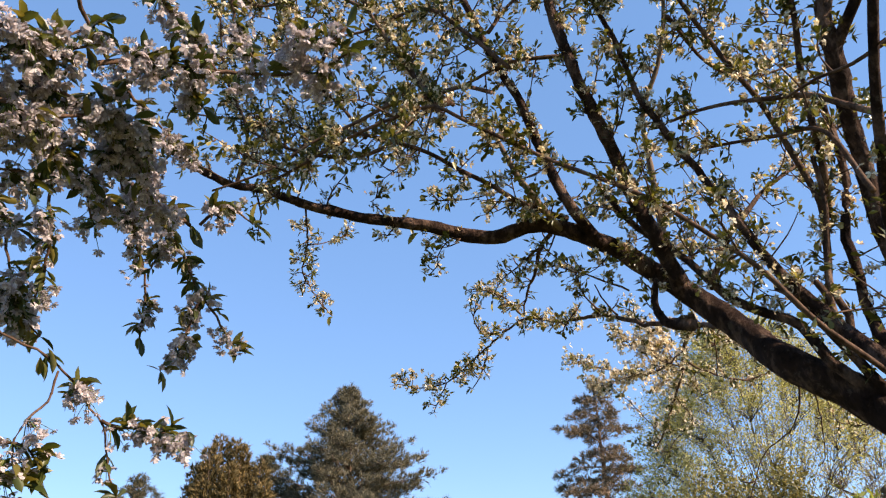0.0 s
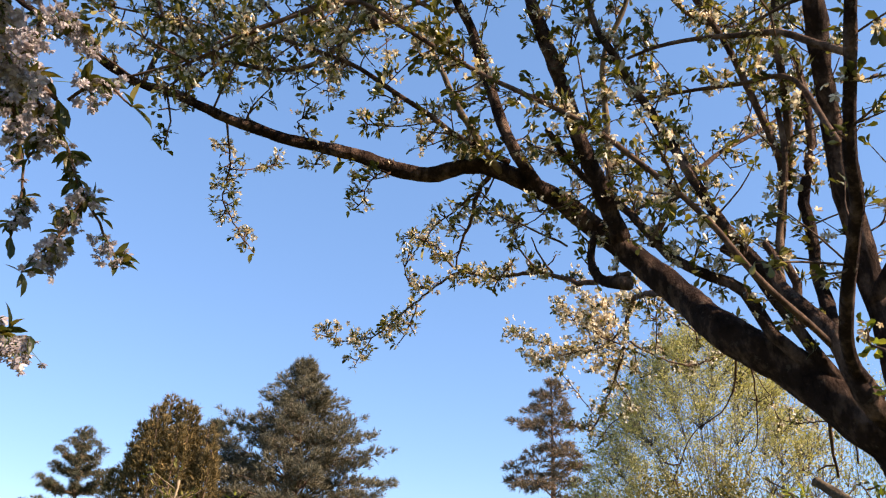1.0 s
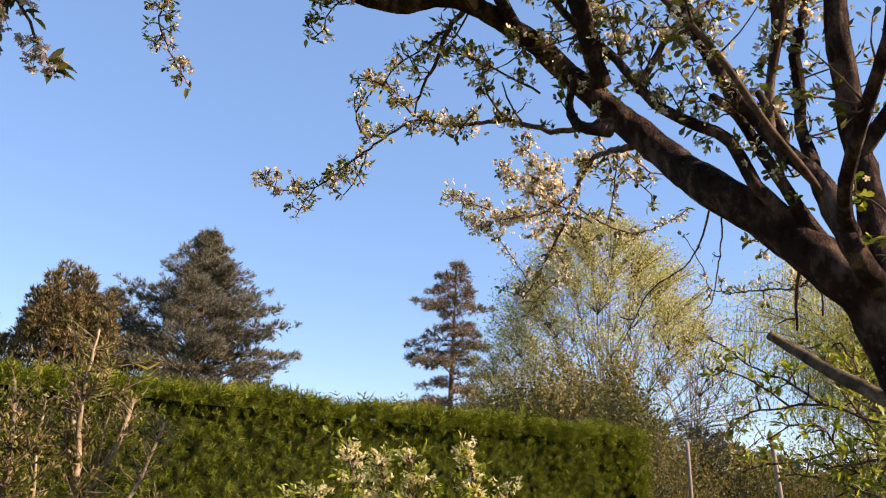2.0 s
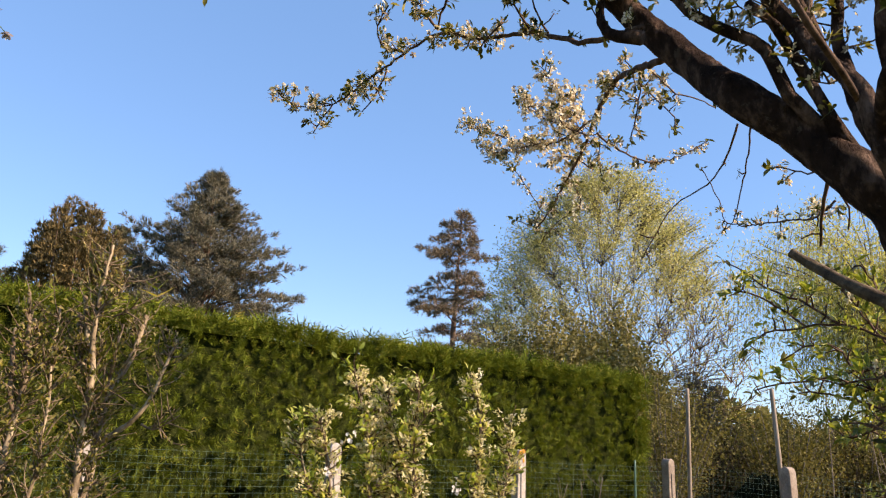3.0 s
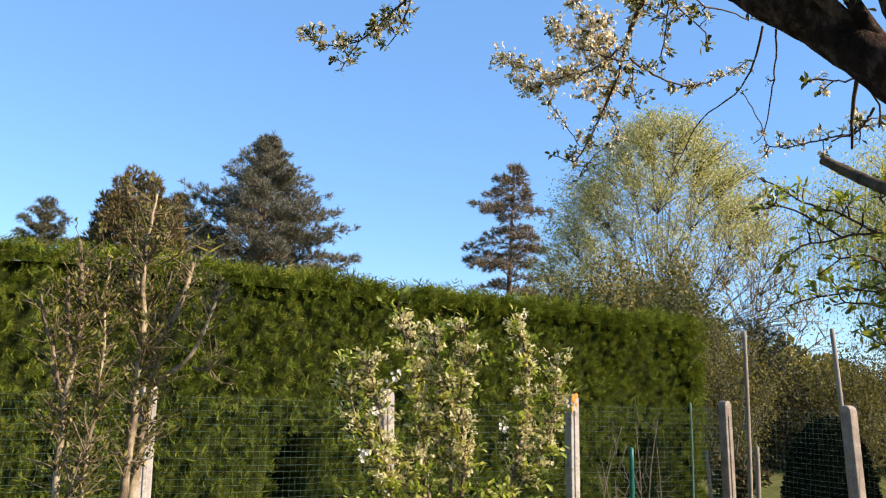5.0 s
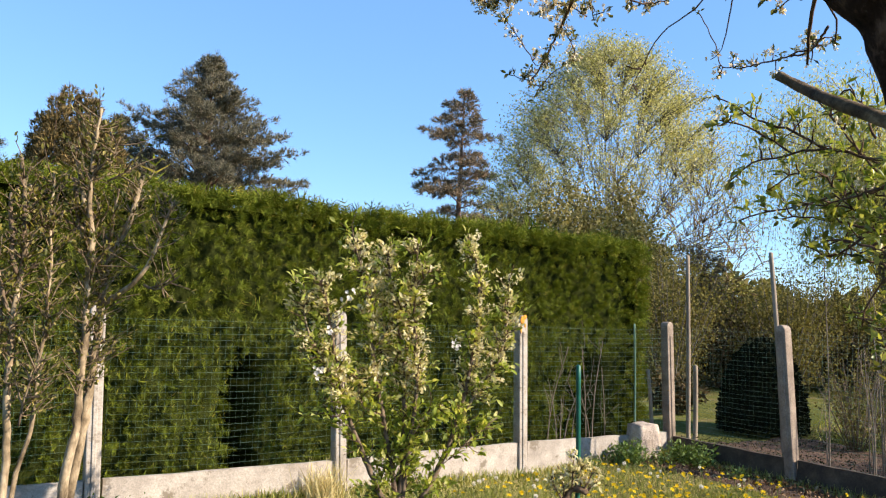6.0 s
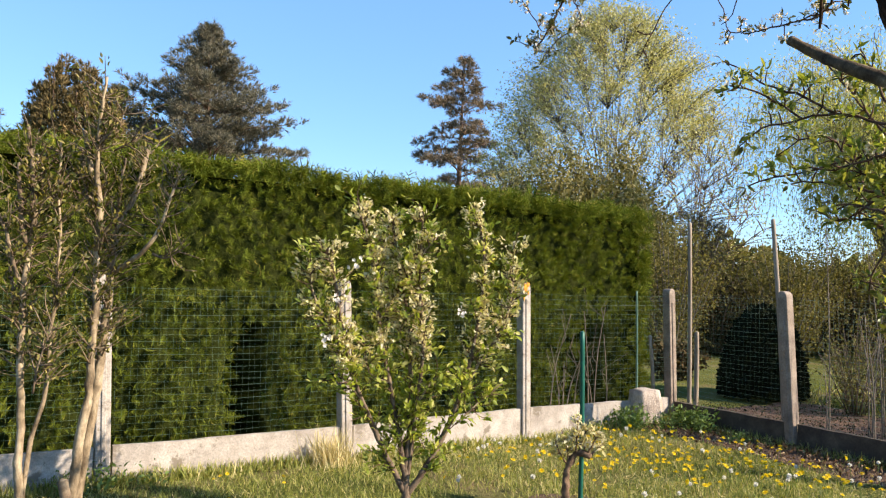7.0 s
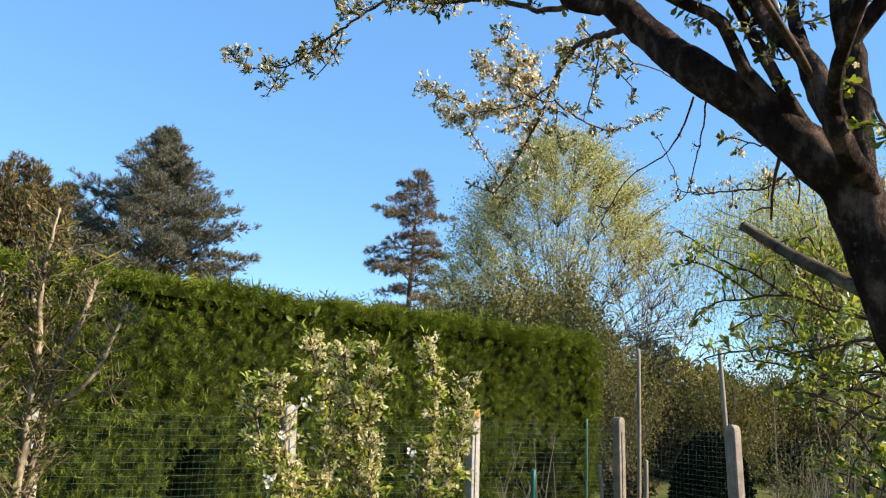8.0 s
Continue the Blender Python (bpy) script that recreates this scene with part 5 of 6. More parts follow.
def build_columns(name, at, columns, mat, label, seed, size=0.24, dense=230):
    """A conifer made of several upright leaders, each a dense narrow cone. columns: x, y, height, foot radius."""
    tree, trunk, wood, leaf = tree_of(name, at, label, seed)
    shape = tuft(6, 0.75, 0.08)
    tube(trunk, curve([(0, 0, -.1), (0, 0, 1), (0, .05, 3)], .3), .28, .2, 8, .05)
    for x, y, h, r in columns:
        top = np.array([x, y, h])
        tube(wood, curve([(0, 0, .4), (x * .8, y * .8, h * .35), top], .4), .09, .02, 5)
        n = int(dense * h)
        f = 1 - np.sqrt(rng.uniform(0, 1, n))
        f = np.where(rng.uniform(0, 1, n) < .25, rng.uniform(.7, 1, n), f)
        a = rng.uniform(0, 2 * math.pi, n)
        rad = (r * (1 - f) ** .85 + .2) * (1 + .22 * np.sin(a * 5 + f * 23) + .15 * np.sin(f * 60 + a)) * rng.uniform(.72, 1.0, n)
        out = np.stack([np.cos(a), np.sin(a), np.zeros(n)], 1)
        p = np.stack([x * (.55 + .45 * f), y * (.55 + .45 * f), .6 + (h - .6) * f], 1) + out * rad[:, None]
        leaf.scatter(shape, p, frames_of(unit(out * .6 + UP * .8 + scattered(n, .4)), scattered(n), size * rng.uniform(.6, 1.3, n)))
    finish(tree, trunk, wood, leaf, DARK_BARK, mat)


def build_pine(name, at, high, tiers, mat, label, seed, size=0.3):
    """Open pine: tiers of branches ending in rounded needle clumps. tiers: height, reach, branches."""
    tree, trunk, wood, leaf = tree_of(name, at, label, seed)
    shape = tuft(7, 1.2, 0.05)
    tube(trunk, curve([(0, 0, 0), (.1, .1, high * .5), (0, 0, high)], 0.5), high * 0.02, 0.04, 8, 0.05)
    for z, reach, count in tiers:
        for k in range(count):
            a = k / count * 2 * math.pi + rng.uniform(-.4, .4) + z
            r = reach * rng.uniform(.6, 1.1)
            out = np.array([math.cos(a), math.sin(a), 0])
            root = np.array([0, 0, z - .2])
            tip = root + out * r + UP * (.25 * r + rng.uniform(-.1, .25))
            path = curve([root, root + out * r * .5 + UP * .05 * r, tip], .3)
            tube(wood, path, .05, .02, 4)
            for f in np.linspace(.45, 1, max(2, int(r / .35))):
                c = path[int(f * (len(path) - 1))]
                m = 30
                d = unit(scattered(m) * np.array([1, 1, .7]) + UP * .25)
                leaf.scatter(shape, c + d * rng.uniform(.05, .34, m)[:, None] * np.array([1, 1, .6]), frames_of(unit(d + UP * .3), scattered(m), size * rng.uniform(.6, 1.2, m)))
    finish(tree, trunk, wood, leaf, DARK_BARK, mat)


build_conifer("cedar_tree", (-20.0, 38.3, 0), 13.9, steps((0, 4.4), (6, 4.6), (7.6, 4.3), (8.8, 3.6), (10.2, 2.3), (11.4, 1.45), (12.3, .9), (13.0, .5), (13.9, .12)), CEDAR_N,
              "broad grey-green cedar with a layered irregular crown", 18, seed=3, lift=.3, droop=.12, tip_up=.7, wild=.24, size=.35, gap=.55, thick=(.3, .28), fill=12, steep=.75)
build_columns("cypress_tree", (-23.5, 32.3, 0), ((-.15, 0, 11.0, 1.9), (.5, .4, 10.8, 1.9), (1.15, -.1, 10.4, 1.9), (-1.1, .2, 9.9, 1.8), (-1.75, .1, 8.9, 1.5), (1.9, .4, 9.5, 1.8), (.2, -1.2, 10.2, 2.0), (-.7, -.9, 9.6, 1.9), (0, 1.5, 9.8, 1.9), (1.2, -1.0, 9.3, 1.8), (2.6, -.2, 8.4, 1.4), (-2.4, -.3, 7.6, 1.3)),
              CYPRESS_N, "dense many-tipped cypress browned by old cones", 4, size=.3, dense=150)
build_pine("pine_tree", (-26.2, 40.0, 0), 11.6, ((5, 3.0, 7), (6.3, 3.0, 8), (7.5, 2.9, 8), (8.6, 2.6, 8), (9.6, 2.2, 8), (10.5, 1.6, 7), (11.2, .9, 5), (11.6, .3, 3)), PINE_N,
           "dark pine standing behind the brown cypress", 5)
build_pine("pine_tree", (-36.4, 40.9, 0), 11.7, ((5.5, 3.0, 7), (7.0, 3.1, 7), (8.3, 2.9, 8), (9.4, 2.2, 8), (10.2, 1.6, 7), (11.0, 1.0, 6), (11.7, .35, 4)), PINE_N,
           "rounded dark green pine with open tiers", 6)
build_conifer("spruce_tree", (-8.2, 44.9, 0), 13.9, steps((0, 3.0), (6.8, 3.3), (7.4, 3.1), (8.2, 2.2), (9.2, 2.1), (11.0, 1.9), (12.2, 1.4), (13.1, .8), (13.9, .2)), SPRUCE_N,
              "sparse spruce with gaps between its tiers and a bare brown trunk", 5, seed=22, lift=.2, droop=.18, gap=.5, size=.36, wild=.7, lean=.25, tip_up=.3, thick=(.36, .24), fill=19)


def build_broadleaf(name, at, high, profile, mat, bark, label, stems=30, twigs=700, leaves=34, leaf=0.09, base_r=0.16, foot=1.0, low=2.5, seed=2, shape=FLAT_LEAF, loose=0.16, wood_r=0.02, inner=0.35, sweep=0.0, thin_low=0.0):
    """Upright stems fan out from a low fork; twigs grow from them to points all through the crown and carry the leaves. profile: half-width by height."""
    tree, trunk, wood, crown = tree_of(name, at, label, seed)
    foot_p = np.array([0, 0, foot])
    tube(trunk, curve([(0, 0, -0.1), foot_p * .6, foot_p], 0.2), base_r * 1.3, base_r, 8, 0.05, 1, base_r * .5)
    nodes = []
    for k in range(stems):
        a, u = k * 2.399, math.sqrt((k + .5) / stems)
        z = low + (high - low) * (1 - u ** 1.6 * .8) * .93
        r = profile(z) * min(1, u * 1.05) * .85
        tip = np.array([math.cos(a) * r + sweep, math.sin(a) * r, z])
        mid = foot_p * .5 + tip * .5 - np.array([tip[0], tip[1], 0]) * .18
        path = curve([foot_p, mid, tip], 0.35)
        tube(wood, path, base_r * (.26 if k % 6 == 0 else .15), 0.006, 4, 0.03)
        nodes.append(path[len(path) // 4:])
    nodes = np.vstack(nodes)
    for k in range(twigs):
        z = low + (high - low) * rng.beta(1.15, 1.2)
        a, r = rng.uniform(0, 2 * math.pi), profile(z) * math.sqrt(rng.uniform(inner, 1)) * (1 + .06 * math.sin(k))
        q = np.array([math.cos(a) * r + sweep * z / high, math.sin(a) * r, z])
        cost = np.linalg.norm(nodes - q, axis=1) + np.clip(nodes[:, 2] - q[2] + .5, 0, None) * 2
        p = nodes[cost.argmin()]
        if np.linalg.norm(q - p) > 2.6:
            p = q + unit(p - q) * 2.6
            p = nodes[np.linalg.norm(nodes - p, axis=1).argmin()]
        bow = (p + q) / 2 + UP * .1 - np.array([q[0], q[1], 0]) * .02
        tw = curve([p, bow, q], 0.35)
        tube(wood, tw, wood_r, 0.006, 3)
        m = int(leaves * (1 - thin_low * min(1, max(0, (.66 - z / high) / .2)) * min(1, max(.15, .45 + q[0] / profile(z)))))
        i = rng.integers(len(tw) // 2, len(tw), m)
        crown.scatter(shape, tw[i] + scattered(m, loose), frames_of(around(UP * .1, .9, m), around(UP, .9, m), leaf * rng.uniform(0.6, 1.3, m)))
    finish(tree, trunk, wood, crown, bark, mat)
    return tree


build_broadleaf("birch_tree", (0.25, 30.0, 0), 11.4, steps((2, 4.4), (4.9, 5.0), (6.3, 4.7), (7.6, 4.2), (8.65, 3.7), (9.7, 3.0), (10.5, 2.2), (11.4, .9)), BIRCH_L, GREY_BARK,
                "large round-headed birch in pale new leaf, sky showing through", 80, 2500, 44, 0.08, 0.13, 1.2, 2.4, 12, wood_r=.012, loose=.15, inner=.3, thin_low=.95)
build_broadleaf("young_birch", (3.2, 31.5, 0), 8.4, steps((2, 3.0), (4, 3.2), (6, 2.4), (8.4, .4)), BIRCH_L, DARK_BARK,
                "slender birch with thin arching branches and few leaves", 26, 260, 9, 0.09, 0.1, 1.0, 2.2, 13, wood_r=.02, inner=.1, sweep=.6)


NARROW = (np.array([[0, 0, 0], [-.15, .5, .03], [.15, .5, 0], [0, 1, -.03]]), np.array([[0, 2, 1], [1, 2, 3]]))


build_conifer("small_spruce", (2.75, 23.2, 0), 3.3, steps((0, .95), (1, .9), (2, .6), (3.3, .1)), SPRUCE_N, "small reddish-brown conifer among the brush", 12, .3, seed=9, lift=.2, droop=.1, gap=.3, size=.2)


def build_willow(at, high, wide, label):
    tree, trunk, wood, crown = tree_of("willow_tree", at, label, 14)
    foot = np.array([0, 0, 2.2])
    tube(trunk, curve([(0, 0, -.1), (.1, 0, 1.2), foot], .2), .3, .22, 8, .05, 1, .1)
    for k in range(34):
        a, u = k * 2.399, math.sqrt((k + .5) / 34)
        tip = np.array([math.cos(a) * wide * u, math.sin(a) * wide * u, high * (1 - .28 * u ** 2)])
        path = curve([foot, foot * .4 + tip * .6 + UP * .9 - np.array([tip[0], tip[1], 0]) * .2, tip], .3)
        tube(wood, path, .045, .012, 5, .03)
        for j in range(23):
            p = path[rng.integers(len(path) // 3, len(path))]
            ln = rng.uniform(.5, 2.6)
            drift = np.array([math.cos(a), math.sin(a), 0]) * rng.uniform(.1, .8) + scattered(1, .3)[0] * np.array([1, 1, .3])
            tw = curve([p, p + drift + UP * .15, p + drift * 1.3 - UP * ln * .5, p + drift * 1.4 - UP * ln], .2)
            tube(wood, tw, .006, .003, 3)
            m = int(58 * ln)
            crown.scatter(NARROW, tw[rng.integers(0, len(tw), m)] + scattered(m, .27), frames_of(around(-UP, .8, m), scattered(m), .097 * rng.uniform(.6, 1.3, m)))
    finish(tree, trunk, wood, crown, GREY_BARK, WILLOW_L)


build_willow((7.4, 23.8, 0), 8.3, 3.9, "weeping willow with hanging yellow-green strands")


def build_shrub(name, at, high, wide, mat, label, n=2600, size=0.1, stems=14, seed=1, bark=GREY_BARK, shape=FLAT_LEAF, category="shrub", thin=0.02, rise=1.0):
    global rng
    rng = np.random.default_rng(seed)
    bush = thing(name, at, label, category, "shrubs beyond the fence")
    wood, crown = Tris(), Tris()
    for k in range(stems):
        a = k * 2.399
        r = wide * math.sqrt((k + .5) / stems)
        tip = np.array([math.cos(a) * r, math.sin(a) * r, high * rng.uniform(.75, 1.08) * math.sqrt(max(0.15, 1 - (r / wide) ** 2 * .7))])
        path = curve([tip * np.array([.2, .2, 0]), tip * np.array([.6, .6, .55]), tip], 0.15)
        tube(wood, path, thin, thin * .35, 4)
        m = n // stems
        g = path[(1 + (len(path) - 1) * rng.uniform(0, 1, m) ** rise).astype(int).clip(1, len(path) - 1)] + scattered(m, 0.13 * wide)
        g[:, 2] = np.clip(g[:, 2], 0.02, None)
        crown.scatter(shape, g, frames_of(around(UP * .4, .8, m), around(UP, .8, m), size * rng.uniform(.6, 1.3, m)))
    wood.ob("stemwood", bark, bush)["kind"] = "stuff"
    crown.ob("foliage", mat, bush)["kind"] = "stuff"
    return bush


BRUSH_TEXT = "tangled olive-brown brush coming into leaf"
for k, (x, y, h, w) in enumerate(((1.7, 19.0, 3.3, 1.3), (2.9, 22.5, 2.7, 1.6), (4.6, 23.2, 2.5, 1.7), (6.4, 22.4, 2.6, 1.7), (8.3, 21.0, 2.7, 1.8), (.7, 22.0, 4.0, 1.3), (-.9, 25.0, 5.6, 1.7), (.6, 25.5, 5.3, 1.5), (-2.5, 25.5, 4.8, 1.5), (10.0, 19.5, 2.7, 1.8), (4.3, 20.6, 2.6, 1.3), (5.3, 22.6, 2.9, 1.4))):
    build_shrub("brush", (x, y, 0), h, w, HEDGEROW_L if 5 <= k <= 8 else BRUSH_L, BRUSH_TEXT, 19000 if 5 <= k <= 8 else 11000, 0.115 if 5 <= k <= 8 else 0.062, 34 if 5 <= k <= 8 else 26, 20 + k, rise=.45 if 5 <= k <= 8 else .8)
# The first three, mostly out of view, are added to shade the earth strip.
for k, (x, y, h, w) in enumerate(((4.9, 13.2, 1.7, .9), (6.0, 12.2, 2.3, 1.0), (5.3, 10.4, 2.2, .9), (3.9, 13.9, 1.3, .6), (3.5, 12.3, 1.1, .55), (4.1, 12.9, 1.4, .6))):
    build_shrub("thicket", (x, y, 0), h, w, BRUSH_L, "thicket of thin canes and dull leaves behind the wire, partly unseen and added for shade", 3200 if k < 3 else 900, 0.06 if k < 3 else 0.045, 30, 40 + k, BROWN_BARK, thin=.007)


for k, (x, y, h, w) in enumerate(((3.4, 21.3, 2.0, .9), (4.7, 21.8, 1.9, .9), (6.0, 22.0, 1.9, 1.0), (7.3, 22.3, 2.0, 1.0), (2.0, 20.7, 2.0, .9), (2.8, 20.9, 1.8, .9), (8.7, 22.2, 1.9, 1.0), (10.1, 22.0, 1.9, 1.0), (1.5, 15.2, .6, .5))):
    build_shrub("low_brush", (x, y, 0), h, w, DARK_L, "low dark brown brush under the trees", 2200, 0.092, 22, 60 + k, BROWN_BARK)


def build_dome(at, high, wide):
    global rng
    rng = np.random.default_rng(50)
    bush = thing("round_shrub", at, "very dark dense shrub clipped to a dome", "shrub", "shrubs beyond the fence")
    n = 9000
    d = unit(scattered(n))
    d[:, 2] = np.abs(d[:, 2])
    p = d * np.array([wide, wide, high]) * rng.uniform(.82, 1.0, n)[:, None]
    t = Tris()
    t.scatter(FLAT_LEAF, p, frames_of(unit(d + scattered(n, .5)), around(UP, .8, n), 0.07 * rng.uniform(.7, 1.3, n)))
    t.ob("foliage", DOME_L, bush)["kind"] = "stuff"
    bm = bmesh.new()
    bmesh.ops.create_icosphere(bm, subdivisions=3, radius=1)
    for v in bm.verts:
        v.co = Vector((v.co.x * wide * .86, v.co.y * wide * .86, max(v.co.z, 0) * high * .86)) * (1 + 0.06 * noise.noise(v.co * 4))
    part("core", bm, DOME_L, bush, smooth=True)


build_dome((2.64, 13.7, 0), 1.3, 0.6)


def build_far_wood():
    """Belt of far trees and hedges that closes the view along the ground."""
    t = Tris()
    n = 32000
    a = np.where(rng.uniform(0, 1, n) < .65, rng.uniform(-1.1, .7, n), rng.uniform(-math.pi, math.pi, n))
    r = rng.uniform(62, 80, n)
    top = 4.4 + 0.9 * np.sin(a * 17) + 0.7 * np.sin(a * 41 + 1) + 0.4 * np.sin(a * 97)
    z = top * rng.uniform(0, 1, n) ** .8
    p = np.stack([np.sin(a) * r, 8 + np.cos(a) * r, z], 1)
    t.scatter(FLAT_LEAF, p, frames_of(around(UP, .8, n), scattered(n), 0.8 * rng.uniform(.6, 1.4, n)))
    wood = t.ob("far_wood", BRUSH_L)
    tagged(wood, "distant belt of mixed hedges and trees", "woodland", kind="stuff")


build_far_wood()

# ---- slim fruit stems by the fence ----
rng = np.random.default_rng(31)
def side_shoots(path, per_m, length, fine, leaves, shape, leaf, each, low=0.3, buds=None, bud=0.0):
    ln = np.linalg.norm(np.diff(path, axis=0), axis=1).sum()
    for k in range(int(per_m * ln)):
        f = low + (1 - low) * rng.uniform()
        i = min(len(path) - 2, int(f * (len(path) - 1)))
        tan = unit(path[i + 1] - path[i])
        d = unit(np.cross(tan, scattered(1)[0]) + tan * .6 + UP * .3)
        end = path[i] + d * length * rng.uniform(.35, 1.2)
        tw = curve([path[i], (path[i] + end) / 2 + scattered(1, .012)[0], end], 0.03)
        tube(fine, tw, 0.0035, 0.0014, 4, .08)
        for p in tw[1:]:
            n = int(rng.poisson(each))
            if n:
                leaves.scatter(shape, p[None] + scattered(n, .01), frames_of(around(d + UP * .3, .7, n), around(UP, .6, n), leaf * rng.uniform(.5, 1.25, n)))
        if buds is not None and rng.uniform() < bud:
            n = rng.integers(3, 8)
            buds.scatter(SMALL_BLOOM, end[None] + scattered(n, .014), frames_of(around(UP, .7, n), scattered(n), 0.011 * rng.uniform(.6, 1.2, n)))


def slim_stem(pts, r0, r1):
    path = curve(pts, 0.04) - ROOT
    path[2:-1] += scattered(len(path) - 3, 0.0018)
    t = Tris()
    tube(t, path, r0, r1, 12, 0.05)
    t.ob("stem", TAN_BARK if r0 > .012 else PALE_BARK, slim, "", True)
    side_shoots(path, 54, 0.16, SLIM_FINE, SLIM_LEAVES, LEAF, 0.027, 1.9, 0.55 if r0 > .013 else .15)


def slim_tree(at, label):
    """Starts a clump of stems at its foot."""
    global slim, ROOT, SLIM_LEAVES, SLIM_FINE
    slim = thing("young_fruit_tree", at, label, "young tree", "slim fruit trees by the fence")
    ROOT, SLIM_LEAVES, SLIM_FINE = np.array(slim.location), Tris(), Tris()


def slim_crown():
    SLIM_FINE.ob("brushwood", PALE_BARK, slim)["kind"] = "stuff"
    SLIM_LEAVES.ob("foliage", WILLOW_LEAF_DULL, slim, "small yellowish-green leaves")["kind"] = "stuff"


slim_tree((-1.85, 4.5, 0), "pruned young fruit tree with two forking tan stems and sawn tips")
slim_stem(((-1.84, 4.47, -0.05), (-1.8, 4.47, 0.52), (-1.77, 4.46, 0.8), (-1.75, 4.48, 0.99), (-1.76, 4.5, 1.19), (-1.77, 4.53, 1.34), (-1.78, 4.54, 1.49), (-1.79, 4.55, 1.62), (-1.79, 4.55, 1.8), (-1.82, 4.55, 1.95), (-1.85, 4.54, 2.07), (-1.88, 4.55, 2.18)), 0.026, 0.011)
slim_stem(((-1.86, 4.49, -0.05), (-1.82, 4.52, 0.48), (-1.79, 4.54, 0.78), (-1.77, 4.56, 0.96), (-1.77, 4.58, 1.13), (-1.76, 4.59, 1.29), (-1.76, 4.61, 1.44), (-1.76, 4.61, 1.53), (-1.75, 4.62, 1.65), (-1.74, 4.64, 1.76), (-1.71, 4.68, 1.86), (-1.69, 4.72, 2), (-1.68, 4.74, 2.12)), 0.03, 0.012)
slim_stem(((-1.76, 4.61, 1.52), (-1.71, 4.6, 1.55), (-1.63, 4.59, 1.59), (-1.55, 4.58, 1.66), (-1.5, 4.59, 1.74), (-1.47, 4.59, 1.83), (-1.45, 4.61, 1.92), (-1.44, 4.63, 2)), 0.014, 0.005)
slim_stem(((-1.79, 4.55, 1.63), (-1.77, 4.53, 1.82), (-1.77, 4.5, 1.95), (-1.76, 4.48, 2.11), (-1.74, 4.47, 2.26), (-1.72, 4.47, 2.4)), 0.016, 0.005)
slim_stem(((-1.81, 4.54, 1.82), (-1.85, 4.55, 1.9), (-1.88, 4.56, 1.99), (-1.91, 4.57, 2.1)), 0.013, 0.011)
slim_stem(((-1.76, 4.49, 2.1), (-1.7, 4.48, 2.15), (-1.66, 4.49, 2.2), (-1.63, 4.49, 2.27)), 0.005, 0.002)
slim_stem(((-1.71, 4.53, 2.08), (-1.66, 4.54, 2.11), (-1.61, 4.55, 2.13)), 0.005, 0.002)
slim_stem(((-1.54, 4.6, 1.62), (-1.48, 4.6, 1.6), (-1.42, 4.61, 1.63), (-1.37, 4.62, 1.67)), 0.006, 0.002)
slim_stem(((-1.8, 4.54, 1.84), (-1.85, 4.51, 1.88), (-1.9, 4.48, 1.92)), 0.006, 0.003)
slim_stem(((-1.78, 4.55, 1.61), (-1.75, 4.54, 1.7), (-1.71, 4.52, 1.75), (-1.66, 4.51, 1.78)), 0.008, 0.003)
slim_stem(((-1.78, 4.55, 1.67), (-1.78, 4.57, 1.83), (-1.78, 4.58, 1.99)), 0.007, 0.003)
slim_stem(((-1.75, 4.62, 1.73), (-1.74, 4.63, 1.91), (-1.73, 4.65, 2.07)), 0.008, 0.004)
slim_crown()
slim_tree((-1.95, 4.34, 0), "slim young fruit tree with thin upright tan stems")
slim_stem(((-1.93, 4.35, -0.05), (-1.95, 4.33, 0.51), (-1.96, 4.32, 0.71), (-1.97, 4.34, 0.85), (-1.98, 4.33, 1.07), (-1.99, 4.34, 1.29), (-1.99, 4.34, 1.44), (-1.99, 4.35, 1.58), (-1.98, 4.36, 1.66), (-1.97, 4.36, 1.76), (-1.98, 4.37, 1.88), (-1.98, 4.37, 2.04)), 0.022, 0.01)
slim_stem(((-1.99, 4.35, 1.64), (-2, 4.32, 1.72), (-2, 4.3, 1.87), (-2, 4.29, 1.99)), 0.011, 0.008)
slim_stem(((-1.98, 4.36, 1.73), (-1.97, 4.34, 1.88), (-1.97, 4.33, 2.01), (-1.98, 4.31, 2.15)), 0.011, 0.008)
slim_stem(((-2, 4.34, 1.47), (-2.01, 4.3, 1.54), (-2.02, 4.28, 1.65), (-2.06, 4.24, 1.79), (-2.09, 4.23, 1.91)), 0.01, 0.005)
slim_stem(((-2.01, 4.33, 1.29), (-2.04, 4.34, 1.43), (-2.07, 4.34, 1.58), (-2.08, 4.35, 1.65)), 0.007, 0.006)
slim_stem(((-2, 4.32, -0.05), (-1.94, 4.35, 0.71), (-1.92, 4.36, 0.85), (-1.89, 4.37, 0.97), (-1.88, 4.38, 1.1), (-1.88, 4.38, 1.27), (-1.87, 4.4, 1.41), (-1.88, 4.41, 1.55), (-1.88, 4.42, 1.69), (-1.9, 4.42, 1.84), (-1.9, 4.42, 1.96), (-1.91, 4.43, 2.11)), 0.0135, 0.005)
slim_stem(((-1.9, 4.42, 1.82), (-1.91, 4.39, 1.86), (-1.93, 4.39, 1.9)), 0.006, 0.004)
slim_stem(((-1.9, 4.42, 1.81), (-1.89, 4.44, 1.88), (-1.87, 4.46, 1.94)), 0.006, 0.004)
slim_stem(((-1.84, 4.24, 1.02), (-1.82, 4.24, 1.14), (-1.78, 4.24, 1.25), (-1.75, 4.26, 1.32)), 0.005, 0.002)
slim_crown()
cut = Tris()
